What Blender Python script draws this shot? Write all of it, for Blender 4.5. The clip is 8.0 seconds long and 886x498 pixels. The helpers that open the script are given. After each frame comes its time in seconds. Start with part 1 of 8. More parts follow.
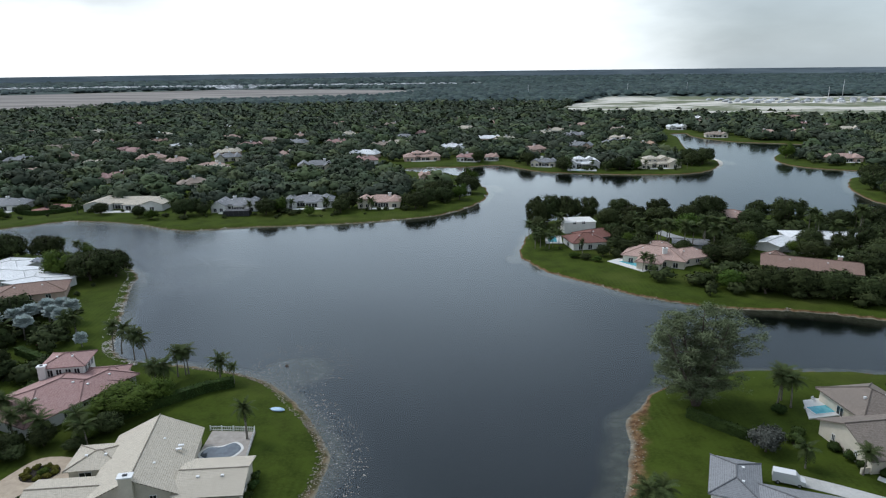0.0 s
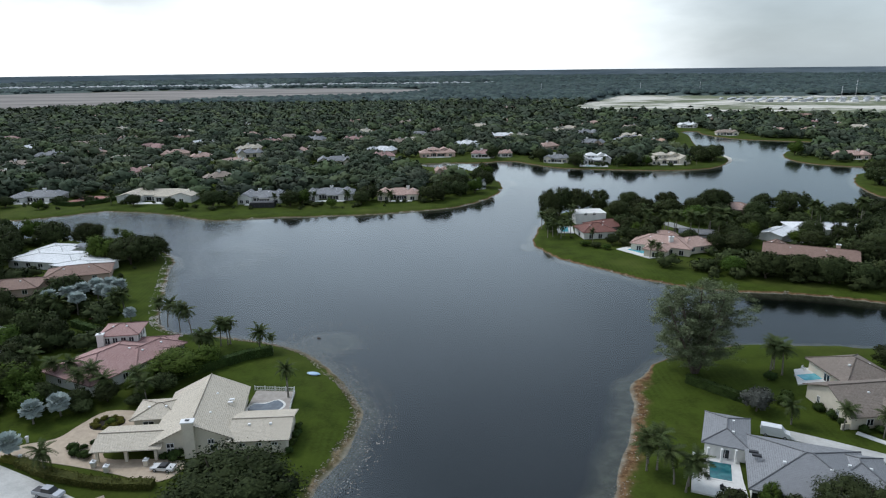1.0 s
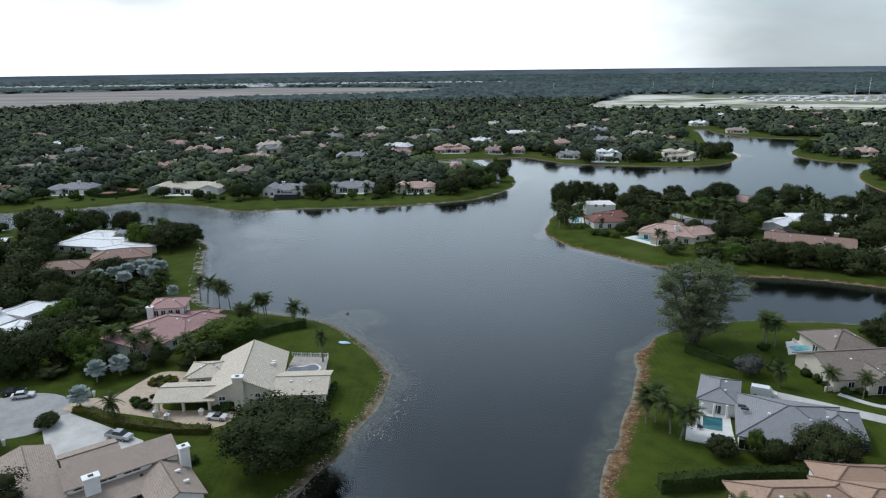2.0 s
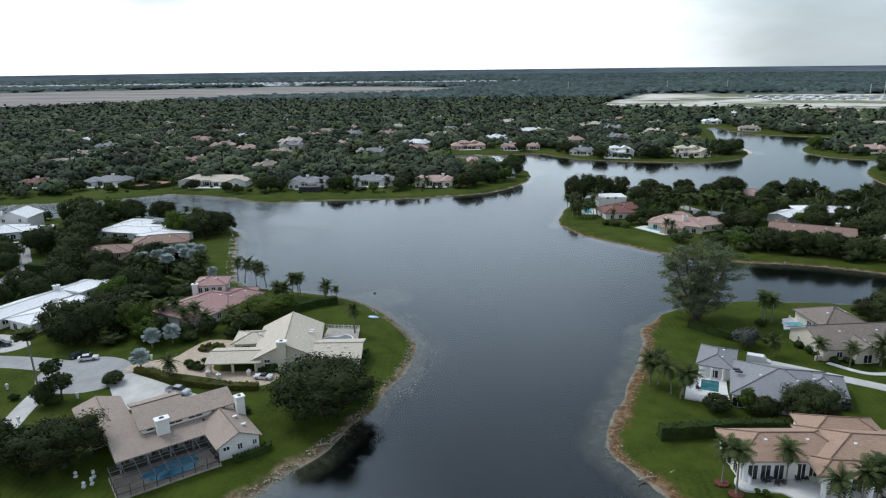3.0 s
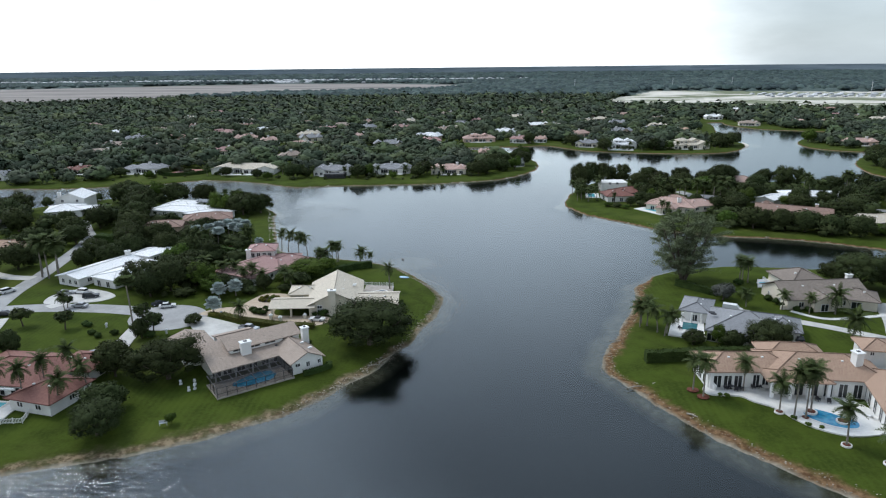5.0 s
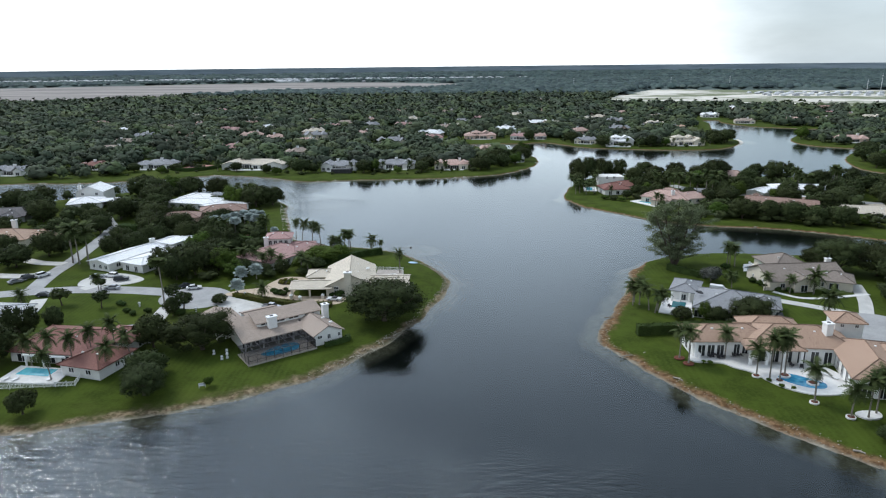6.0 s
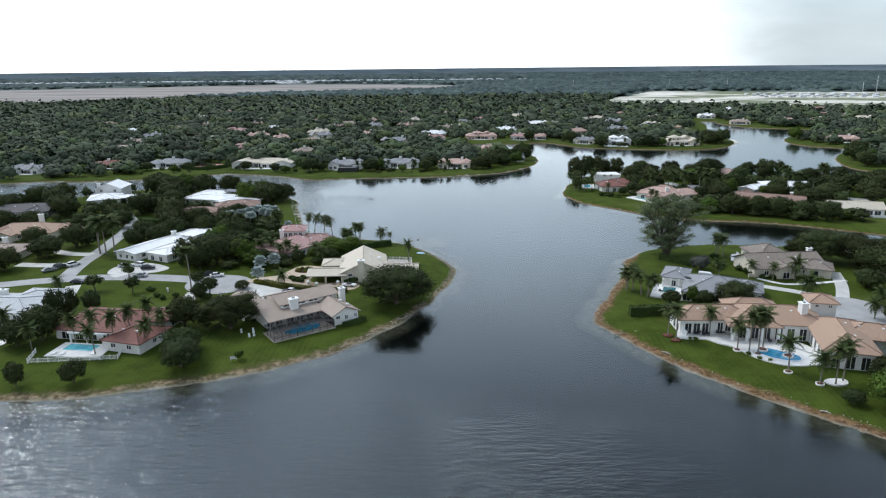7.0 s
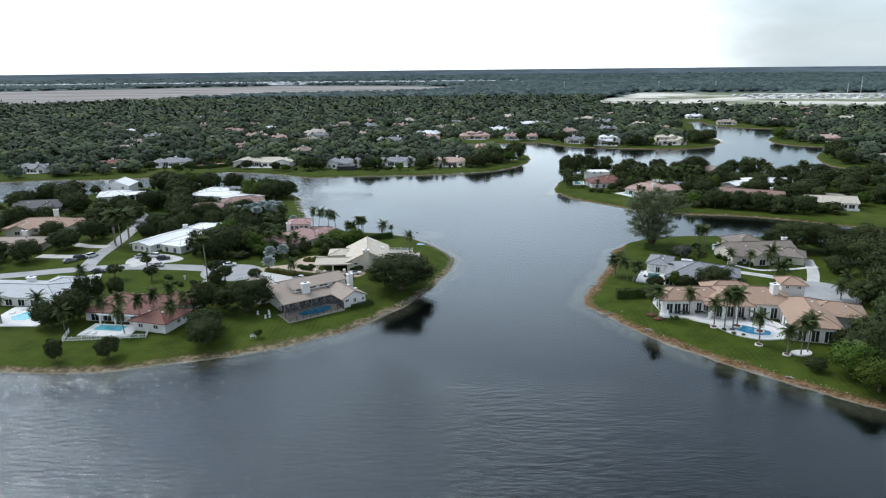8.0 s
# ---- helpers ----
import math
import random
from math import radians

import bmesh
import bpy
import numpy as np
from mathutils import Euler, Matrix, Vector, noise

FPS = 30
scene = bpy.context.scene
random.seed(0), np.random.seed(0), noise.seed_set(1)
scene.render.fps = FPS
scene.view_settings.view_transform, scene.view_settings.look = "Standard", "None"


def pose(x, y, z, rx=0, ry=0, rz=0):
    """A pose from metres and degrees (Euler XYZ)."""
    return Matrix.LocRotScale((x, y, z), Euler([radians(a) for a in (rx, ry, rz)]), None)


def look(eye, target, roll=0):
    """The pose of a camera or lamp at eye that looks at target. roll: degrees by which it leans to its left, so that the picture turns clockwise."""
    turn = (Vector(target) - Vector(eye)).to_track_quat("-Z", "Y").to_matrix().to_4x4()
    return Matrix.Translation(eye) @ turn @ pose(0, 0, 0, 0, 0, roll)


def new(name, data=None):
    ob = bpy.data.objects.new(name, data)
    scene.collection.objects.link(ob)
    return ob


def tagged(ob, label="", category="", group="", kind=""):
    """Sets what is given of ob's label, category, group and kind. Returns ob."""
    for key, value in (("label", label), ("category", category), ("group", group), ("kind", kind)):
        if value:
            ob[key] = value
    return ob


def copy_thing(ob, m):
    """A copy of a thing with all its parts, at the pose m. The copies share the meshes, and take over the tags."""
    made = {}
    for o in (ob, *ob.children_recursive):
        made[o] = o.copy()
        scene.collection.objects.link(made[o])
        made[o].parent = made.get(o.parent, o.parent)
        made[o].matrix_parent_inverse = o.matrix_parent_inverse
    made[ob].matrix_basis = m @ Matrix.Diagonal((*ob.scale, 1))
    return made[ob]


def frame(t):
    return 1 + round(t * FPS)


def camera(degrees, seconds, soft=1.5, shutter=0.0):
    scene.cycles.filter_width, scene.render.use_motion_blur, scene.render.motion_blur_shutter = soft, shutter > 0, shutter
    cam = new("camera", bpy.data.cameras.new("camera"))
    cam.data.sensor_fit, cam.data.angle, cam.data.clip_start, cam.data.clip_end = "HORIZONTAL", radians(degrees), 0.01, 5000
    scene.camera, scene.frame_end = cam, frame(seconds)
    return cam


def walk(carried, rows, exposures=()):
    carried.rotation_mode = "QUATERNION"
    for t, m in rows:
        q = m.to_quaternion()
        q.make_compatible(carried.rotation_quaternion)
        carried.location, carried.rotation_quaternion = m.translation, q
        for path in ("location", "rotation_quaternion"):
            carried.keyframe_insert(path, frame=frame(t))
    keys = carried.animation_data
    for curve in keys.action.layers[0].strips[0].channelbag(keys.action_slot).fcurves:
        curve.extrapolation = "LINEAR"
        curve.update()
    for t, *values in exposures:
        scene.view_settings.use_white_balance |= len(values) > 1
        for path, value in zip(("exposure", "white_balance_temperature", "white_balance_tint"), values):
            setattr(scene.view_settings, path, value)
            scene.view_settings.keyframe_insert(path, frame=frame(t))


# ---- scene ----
cam = camera(66.8, 8.0, soft=1.15)
PATH = [
    (0, (19.244, -11.202, 72.049), (19.287, -9.272, 71.528), -0.7),
    (0.5, (17.99, -18.773, 71.774), (18.015, -16.843, 71.252), -0.7),
    (1, (16.63, -26.479, 71.417), (16.638, -24.549, 70.895), -0.7),
    (1.5, (15.461, -34.365, 71.058), (15.452, -32.435, 70.535), -0.7),
    (2.8, (12.663, -55.259, 70.03), (12.605, -53.329, 69.508), -0.7),
    (3, (12.199, -58.42, 69.957), (12.133, -56.491, 69.433), -0.7),
    (3.5, (11.009, -66.323, 69.643), (10.928, -64.395, 69.118), -0.7),
    (4, (9.996, -74.375, 69.42), (9.912, -72.448, 68.892), -0.6),
    (4.5, (9.03, -82.489, 69.209), (8.946, -80.562, 68.68), -0.6),
    (6, (6.134, -105.899, 68.962), (6.053, -103.973, 68.429), -0.6),
    (6.5, (5.307, -113.685, 69.017), (5.226, -111.758, 68.486), -0.6),
    (7, (4.41, -121.393, 69.169), (4.33, -119.465, 68.641), -0.6),
    (7.5, (3.38, -129.136, 69.239), (3.311, -127.207, 68.713), -0.6),
    (8, (2.285, -136.927, 69.24), (2.229, -134.997, 68.716), -0.6),
]
walk(cam, [(t, look(eye, target, roll)) for t, eye, target, roll in PATH], [(0.0, -0.18), (1.5, -0.17), (3.0, -0.06), (4.5, 0.06), (6.0, 0.17), (8.0, 0.24)])

# ---------------------------------------------------------------- world, sun
SUN_ELEV, SUN_AZ = 52.0, -58.0
world = bpy.data.worlds.new("overcast_sky")
scene.world = world
world.use_nodes = True


def build_sky(nt):
    n, l = nt.nodes, nt.links
    n.clear()
    out = n.new("ShaderNodeOutputWorld")
    bg = n.new("ShaderNodeBackground")
    sky = n.new("ShaderNodeTexSky")
    sky.sky_type, sky.sun_disc = "NISHITA", False
    sky.sun_elevation, sky.sun_rotation = radians(SUN_ELEV), radians(SUN_AZ)
    co = n.new("ShaderNodeTexCoord")
    sep = n.new("ShaderNodeSeparateXYZ")
    l.new(co.outputs["Generated"], sep.inputs[0])
    # cloud deck: bright towards the low sky ahead, greyer overhead and to the east
    zen = n.new("ShaderNodeMapRange")
    zen.inputs["From Min"].default_value, zen.inputs["From Max"].default_value = 0.0, 0.75
    l.new(sep.outputs["Z"], zen.inputs["Value"])
    deck = n.new("ShaderNodeValToRGB")
    deck.color_ramp.elements[0].position, deck.color_ramp.elements[0].color = 0.0, (1.27, 1.36, 1.42, 1)
    deck.color_ramp.elements[1].position, deck.color_ramp.elements[1].color = 1.0, (0.43, 0.52, 0.63, 1)
    for pos, c in ((0.16, (1.27, 1.36, 1.42, 1)), (0.34, (1.12, 1.26, 1.40, 1)), (0.62, (0.72, 0.84, 0.98, 1))):
        e = deck.color_ramp.elements.new(pos)
        e.color = c
    l.new(zen.outputs[0], deck.inputs[0])
    # drifting masses of cloud
    mp = n.new("ShaderNodeMapping")
    mp.inputs["Scale"].default_value = (1.0, 1.0, 3.2)
    l.new(co.outputs["Generated"], mp.inputs[0])
    cl = n.new("ShaderNodeTexNoise")
    cl.inputs["Scale"].default_value, cl.inputs["Detail"].default_value, cl.inputs["Roughness"].default_value = 2.6, 6.0, 0.55
    l.new(mp.outputs[0], cl.inputs["Vector"])
    clr = n.new("ShaderNodeMapRange")
    clr.inputs["From Min"].default_value, clr.inputs["From Max"].default_value = 0.35, 0.72
    clr.inputs["To Min"].default_value, clr.inputs["To Max"].default_value = 1.10, 0.80
    l.new(cl.outputs["Fac"], clr.inputs["Value"])
    mul = n.new("ShaderNodeVectorMath")
    mul.operation = "MULTIPLY"
    l.new(deck.outputs["Color"], mul.inputs[0])
    l.new(clr.outputs[0], mul.inputs[1])
    # rain-grey bank from the north-east round to the east
    ratio = n.new("ShaderNodeMath")
    ratio.operation = "ARCTAN2"
    l.new(sep.outputs["X"], ratio.inputs[0])
    l.new(sep.outputs["Y"], ratio.inputs[1])
    wob = n.new("ShaderNodeMath")
    wob.operation = "MULTIPLY_ADD"
    wob.inputs[1].default_value = 0.22
    l.new(cl.outputs["Fac"], wob.inputs[0])
    l.new(ratio.outputs[0], wob.inputs[2])
    bank = n.new("ShaderNodeMapRange")
    bank.interpolation_type = "SMOOTHSTEP"
    bank.inputs["From Min"].default_value, bank.inputs["From Max"].default_value = 0.22, 0.60
    bank.inputs["To Min"].default_value, bank.inputs["To Max"].default_value = 0.0, 1.0
    l.new(wob.outputs[0], bank.inputs["Value"])
    grey = n.new("ShaderNodeMix")
    grey.data_type, grey.blend_type = "RGBA", "MULTIPLY"
    grey.inputs["B"].default_value = (0.41, 0.45, 0.475, 1)
    thin = n.new("ShaderNodeMapRange")
    thin.inputs["From Min"].default_value, thin.inputs["From Max"].default_value = 0.22, 0.50
    thin.inputs["To Min"].default_value, thin.inputs["To Max"].default_value = 1.0, 0.35
    l.new(sep.outputs["Z"], thin.inputs["Value"])
    dense = n.new("ShaderNodeMath")
    dense.operation = "MULTIPLY"
    l.new(bank.outputs[0], dense.inputs[0])
    l.new(thin.outputs[0], dense.inputs[1])
    l.new(dense.outputs[0], grey.inputs["Factor"])
    l.new(mul.outputs[0], grey.inputs["A"])
    # a thin grey layer higher up in the north-west
    nw = n.new("ShaderNodeMapRange")
    nw.interpolation_type = "SMOOTHSTEP"
    nw.inputs["From Min"].default_value, nw.inputs["From Max"].default_value = -0.16, -0.30
    l.new(wob.outputs[0], nw.inputs["Value"])
    up = n.new("ShaderNodeMath")
    up.operation = "MULTIPLY_ADD"
    up.inputs[1].default_value = 0.10
    l.new(cl.outputs["Fac"], up.inputs[0])
    l.new(sep.outputs["Z"], up.inputs[2])
    lift = n.new("ShaderNodeMapRange")
    lift.interpolation_type = "SMOOTHSTEP"
    lift.inputs["From Min"].default_value, lift.inputs["From Max"].default_value = 0.108, 0.155
    l.new(up.outputs[0], lift.inputs["Value"])
    both = n.new("ShaderNodeMath")
    both.operation = "MULTIPLY"
    l.new(nw.outputs[0], both.inputs[0])
    l.new(lift.outputs[0], both.inputs[1])
    veil = n.new("ShaderNodeMix")
    veil.data_type, veil.blend_type = "RGBA", "MULTIPLY"
    veil.inputs["B"].default_value = (0.62, 0.62, 0.635, 1)
    l.new(both.outputs[0], veil.inputs["Factor"])
    l.new(grey.outputs["Result"], veil.inputs["A"])
    # glow of the sun behind the deck
    toward = n.new("ShaderNodeVectorMath")
    toward.operation = "DOT_PRODUCT"
    ce = math.cos(radians(SUN_ELEV))
    toward.inputs[1].default_value = (ce * math.sin(radians(SUN_AZ)), ce * math.cos(radians(SUN_AZ)), math.sin(radians(SUN_ELEV)))
    l.new(co.outputs["Generated"], toward.inputs[0])
    glow = n.new("ShaderNodeMapRange")
    glow.interpolation_type = "SMOOTHSTEP"
    glow.inputs["From Min"].default_value, glow.inputs["From Max"].default_value = 0.70, 1.0
    glow.inputs["To Min"].default_value, glow.inputs["To Max"].default_value = 1.0, 5.2
    l.new(toward.outputs["Value"], glow.inputs["Value"])
    lit = n.new("ShaderNodeVectorMath")
    lit.operation = "MULTIPLY"
    l.new(veil.outputs["Result"], lit.inputs[0])
    l.new(glow.outputs[0], lit.inputs[1])
    # the clear sky still shows faintly through the deck
    thin = n.new("ShaderNodeMix")
    thin.data_type, thin.blend_type = "RGBA", "ADD"
    thin.inputs["Factor"].default_value = 0.02
    l.new(lit.outputs[0], thin.inputs["A"])
    l.new(sky.outputs["Color"], thin.inputs["B"])
    l.new(thin.outputs["Result"], bg.inputs["Color"])
    bg.inputs["Strength"].default_value = 1.0
    l.new(bg.outputs[0], out.inputs[0])


build_sky(world.node_tree)

sun_data = bpy.data.lights.new("sun", "SUN")
sun_data.energy, sun_data.angle, sun_data.color = 1.4, radians(14), (1.0, 0.96, 0.90)
sun = new("sun", sun_data)
sun.matrix_world = look((300 * math.sin(radians(SUN_AZ)), 300 * math.cos(radians(SUN_AZ)), 300 * math.tan(radians(SUN_ELEV))), (0, 0, 0))


# ---------------------------------------------------------------- materials
class Mat:
    """A small builder for node materials."""

    def __init__(self, name, rough=0.8, metal=0.0, spec=0.3):
        self.m = bpy.data.materials.new(name)
        self.m.use_nodes = True
        self.nt = self.m.node_tree
        self.n, self.l = self.nt.nodes, self.nt.links
        self.b = self.n["Principled BSDF"]
        self.b.inputs["Roughness"].default_value = rough
        self.b.inputs["Metallic"].default_value = metal
        self.b.inputs["Specular IOR Level"].default_value = spec
        self.geo = self.n.new("ShaderNodeNewGeometry")

    def pos(self):
        return self.geo.outputs["Position"]

    def uv(self):
        return self.n.new("ShaderNodeTexCoord").outputs["UV"]

    def noise(self, scale, detail=4.0, rough=0.55, vec=None, stretch=None):
        t = self.n.new("ShaderNodeTexNoise")
        t.inputs["Scale"].default_value, t.inputs["Detail"].default_value, t.inputs["Roughness"].default_value = scale, detail, rough
        v = vec or self.pos()
        if stretch:
            m = self.n.new("ShaderNodeMapping")
            m.inputs["Scale"].default_value = stretch
            self.l.new(v, m.inputs[0])
            v = m.outputs[0]
        self.l.new(v, t.inputs["Vector"])
        return t.outputs["Fac"]

    def remap(self, sock, a, b, c=0.0, d=1.0, smooth=True):
        t = self.n.new("ShaderNodeMapRange")
        t.interpolation_type = "SMOOTHSTEP" if smooth else "LINEAR"
        for k, v in (("From Min", a), ("From Max", b), ("To Min", c), ("To Max", d)):
            t.inputs[k].default_value = v
        self.l.new(sock, t.inputs["Value"])
        return t.outputs[0]

    def math(self, op, a, b):
        t = self.n.new("ShaderNodeMath")
        t.operation = op
        for i, v in enumerate((a, b)):
            if isinstance(v, (int, float)):
                t.inputs[i].default_value = v
            else:
                self.l.new(v, t.inputs[i])
        return t.outputs[0]

    def mix(self, fac, a, b, mode="MIX"):
        t = self.n.new("ShaderNodeMix")
        t.data_type, t.blend_type = "RGBA", mode
        for key, v in (("Factor", fac), ("A", a), ("B", b)):
            if isinstance(v, (int, float)):
                t.inputs[key].default_value = v
            elif isinstance(v, tuple):
                t.inputs[key].default_value = (*v, 1)
            else:
                self.l.new(v, t.inputs[key])
        return t.outputs["Result"]

    def island(self):
        return self.geo.outputs["Random Per Island"]

    def object_random(self):
        return self.n.new("ShaderNodeObjectInfo").outputs["Random"]

    def color(self, sock):
        if isinstance(sock, tuple):
            self.b.inputs["Base Color"].default_value = (*sock, 1)
        else:
            self.l.new(sock, self.b.inputs["Base Color"])
        return self

    def bump(self, sock, strength=0.4, dist=0.05):
        t = self.n.new("ShaderNodeBump")
        t.inputs["Strength"].default_value, t.inputs["Distance"].default_value = strength, dist
        self.l.new(sock, t.inputs["Height"])
        self.l.new(t.outputs[0], self.b.inputs["Normal"])
        return self


def plain(name, col, rough=0.7, var=0.25, scale=1.2, metal=0.0, spec=0.3, bump=0.2):
    """A painted or cast surface: one colour with stains at two scales."""
    m = Mat(name, rough, metal, spec)
    a, b = m.noise(scale, 5), m.noise(scale * 9, 3)
    f = m.math("MULTIPLY_ADD", a, 0.7)
    k = m.math("ADD", m.math("MULTIPLY", a, 0.65), m.math("MULTIPLY", b, 0.35))
    dark = tuple(c * (1 - var) for c in col)
    m.color(m.mix(m.remap(k, 0.32, 0.68), dark, col))
    if bump:
        m.bump(b, bump, 0.02)
    return m.m


def foliage(name, dark, light, tip=None, scale=0.35, tints=(), spread=0.25):
    """Leaves: each leaf, each bough and each tree differs a little."""
    m = Mat(name, 0.75, 0, 0.05)
    c = m.mix(m.island(), dark, light)
    big = m.remap(m.noise(scale, 2), 0.35, 0.7)
    c = m.mix(m.math("MULTIPLY", big, 0.6), c, tip or light)
    if tints:
        at = m.n.new("ShaderNodeAttribute")
        at.attribute_name = "tint"
        ramp = m.n.new("ShaderNodeValToRGB")
        ramp.color_ramp.interpolation = "CONSTANT"
        for k, col in enumerate(tints):
            e = ramp.color_ramp.elements[0] if k == 0 else ramp.color_ramp.elements.new(k / len(tints))
            e.color = (*col, 1)
        m.l.new(at.outputs["Fac"], ramp.inputs[0])
        c = m.mix(1.0, c, ramp.outputs["Color"], "MULTIPLY")
        value = at.outputs["Fac"]
    else:
        value = m.object_random()
    hue = m.n.new("ShaderNodeHueSaturation")
    fifth = m.n.new("ShaderNodeMath")
    fifth.operation = "PINGPONG"
    fifth.inputs[1].default_value = 0.13
    m.l.new(value, fifth.inputs[0])
    m.l.new(m.remap(fifth.outputs[0], 0, 0.13, 0.485, 0.510, False), hue.inputs["Hue"])
    m.l.new(m.remap(value, 0, 1, 1 - spread, 1 + spread, False), hue.inputs["Value"])
    m.l.new(c, hue.inputs["Color"])
    return m.color(hue.outputs[0]).m


def roof_tiles(name, a, b, course=0.36, run=0.3, stain=(0.10, 0.09, 0.08)):
    """Clay or concrete tiles in courses, laid by the roof's own UV in metres."""
    m = Mat(name, 0.75, 0, 0.25)
    uv = m.uv()
    br = m.n.new("ShaderNodeTexBrick")
    br.offset = 0.5
    br.inputs["Scale"].default_value = 1.0
    br.inputs["Brick Width"].default_value, br.inputs["Row Height"].default_value = run, course
    br.inputs["Mortar Size"].default_value, br.inputs["Mortar Smooth"].default_value = 0.035, 0.6
    br.inputs["Color1"].default_value, br.inputs["Color2"].default_value = (*a, 1), (*b, 1)
    br.inputs["Mortar"].default_value = (*(c * 0.45 for c in a), 1)
    m.l.new(uv, br.inputs["Vector"])
    big = m.remap(m.noise(0.25, 5, 0.65), 0.42, 0.75)
    c = m.mix(m.math("MULTIPLY", big, 0.35), br.outputs["Color"], stain)
    fine = m.noise(3.0, 4)
    c = m.mix(m.remap(fine, 0.3, 0.75, 0.0, 0.35), c, tuple(min(1, x * 1.35) for x in b))
    m.color(c)
    return m.bump(br.outputs["Fac"], -0.5, 0.04).m


M = {}
M["stucco_white"] = plain("stucco_white", (0.78, 0.77, 0.74), 0.85, 0.14, 0.5)
M["stucco_cream"] = plain("stucco_cream", (0.70, 0.64, 0.53), 0.85, 0.15, 0.5)
M["stucco_pink"] = plain("stucco_pink", (0.62, 0.46, 0.38), 0.85, 0.15, 0.5)
M["stucco_grey"] = plain("stucco_grey", (0.52, 0.53, 0.54), 0.85, 0.15, 0.5)
M["trim_white"] = plain("trim_white", (0.80, 0.80, 0.79), 0.5, 0.08, 1.0)
M["roof_cream"] = roof_tiles("roof_cream", (0.50, 0.44, 0.35), (0.58, 0.52, 0.43), stain=(0.34, 0.29, 0.23))
M["roof_weathered"] = roof_tiles("roof_weathered", (0.195, 0.160, 0.135), (0.265, 0.220, 0.185), stain=(0.12, 0.10, 0.09))
M["roof_taupe"] = roof_tiles("roof_taupe", (0.30, 0.235, 0.19), (0.38, 0.31, 0.26), stain=(0.17, 0.14, 0.12))
M["roof_tan"] = roof_tiles("roof_tan", (0.33, 0.215, 0.152), (0.40, 0.275, 0.20), stain=(0.24, 0.15, 0.11))
M["roof_pink"] = roof_tiles("roof_pink", (0.36, 0.21, 0.195), (0.43, 0.275, 0.255), stain=(0.27, 0.14, 0.12))
M["roof_salmon"] = roof_tiles("roof_salmon", (0.41, 0.27, 0.225), (0.49, 0.345, 0.295), stain=(0.30, 0.18, 0.14))
M["roof_red"] = roof_tiles("roof_red", (0.175, 0.075, 0.06), (0.235, 0.11, 0.088), stain=(0.16, 0.07, 0.06))
M["roof_grey"] = roof_tiles("roof_grey", (0.22, 0.225, 0.235), (0.265, 0.27, 0.28), stain=(0.18, 0.18, 0.19))
M["roof_pale"] = roof_tiles("roof_pale", (0.40, 0.41, 0.42), (0.47, 0.48, 0.49), stain=(0.33, 0.33, 0.34))
M["roof_brown"] = roof_tiles("roof_brown", (0.23, 0.145, 0.115), (0.31, 0.205, 0.165), stain=(0.15, 0.10, 0.085))
M["roof_white"] = roof_tiles("roof_white", (0.76, 0.77, 0.78), (0.82, 0.82, 0.82), stain=(0.70, 0.71, 0.71))
M["roof_dark"] = roof_tiles("roof_dark", (0.085, 0.08, 0.085), (0.13, 0.12, 0.12), stain=(0.05, 0.05, 0.05))
M["chimney_white"] = M["stucco_white"]
M["paving_cream"] = plain("paving_cream", (0.50, 0.40, 0.30), 0.8, 0.25, 0.8)
M["paving_white"] = plain("paving_white", (0.72, 0.71, 0.68), 0.75, 0.16, 0.7)
M["concrete"] = plain("concrete", (0.55, 0.54, 0.51), 0.85, 0.25, 0.35)
M["asphalt"] = plain("asphalt", (0.36, 0.36, 0.355), 0.9, 0.25, 0.25)
M["soil"] = plain("soil", (0.035, 0.027, 0.02), 0.95, 0.5, 3.0)
M["paving_dark"] = plain("paving_dark", (0.15, 0.125, 0.105), 0.8, 0.35, 0.8)
M["paving_grey"] = plain("paving_grey", (0.40, 0.36, 0.32), 0.8, 0.3, 0.8)
M["mulch"] = plain("mulch", (0.16, 0.055, 0.035), 0.95, 0.5, 3.0)
M["bark"] = plain("bark", (0.12, 0.095, 0.075), 0.95, 0.5, 3.0, bump=0.6)
M["bark_palm"] = plain("bark_palm", (0.24, 0.215, 0.18), 0.95, 0.4, 3.0, bump=0.6)
M["screen"] = plain("screen", (0.035, 0.035, 0.038), 0.6, 0.2, 1.0)
M["frame_dark"] = plain("frame_dark", (0.05, 0.05, 0.055), 0.5, 0.2, 1.0)
M["rock"] = plain("rock", (0.38, 0.34, 0.28), 0.9, 0.45, 2.0)
M["plastic_white"] = plain("plastic_white", (0.75, 0.75, 0.75), 0.4, 0.1, 2.0)
M["plastic_blue"] = plain("plastic_blue", (0.45, 0.62, 0.78), 0.4, 0.1, 2.0)
M["tyre"] = plain("tyre", (0.02, 0.02, 0.02), 0.8, 0.2, 5.0)
M["court_red"] = plain("court_red", (0.42, 0.20, 0.17), 0.85, 0.2, 0.5)

gl = Mat("window_glass", 0.06, 0, 0.6)
gl.color(gl.mix(gl.noise(0.4, 2), (0.012, 0.014, 0.016), (0.035, 0.038, 0.04)))
M["glass"] = gl.m


def pool_water(name, deep, light):
    m = Mat(name, 0.06, 0, 0.5)
    n = m.noise(0.9, 3)
    m.color(m.mix(m.remap(n, 0.35, 0.7), deep, light))
    return m.bump(m.noise(2.5, 2), 0.08, 0.05).m


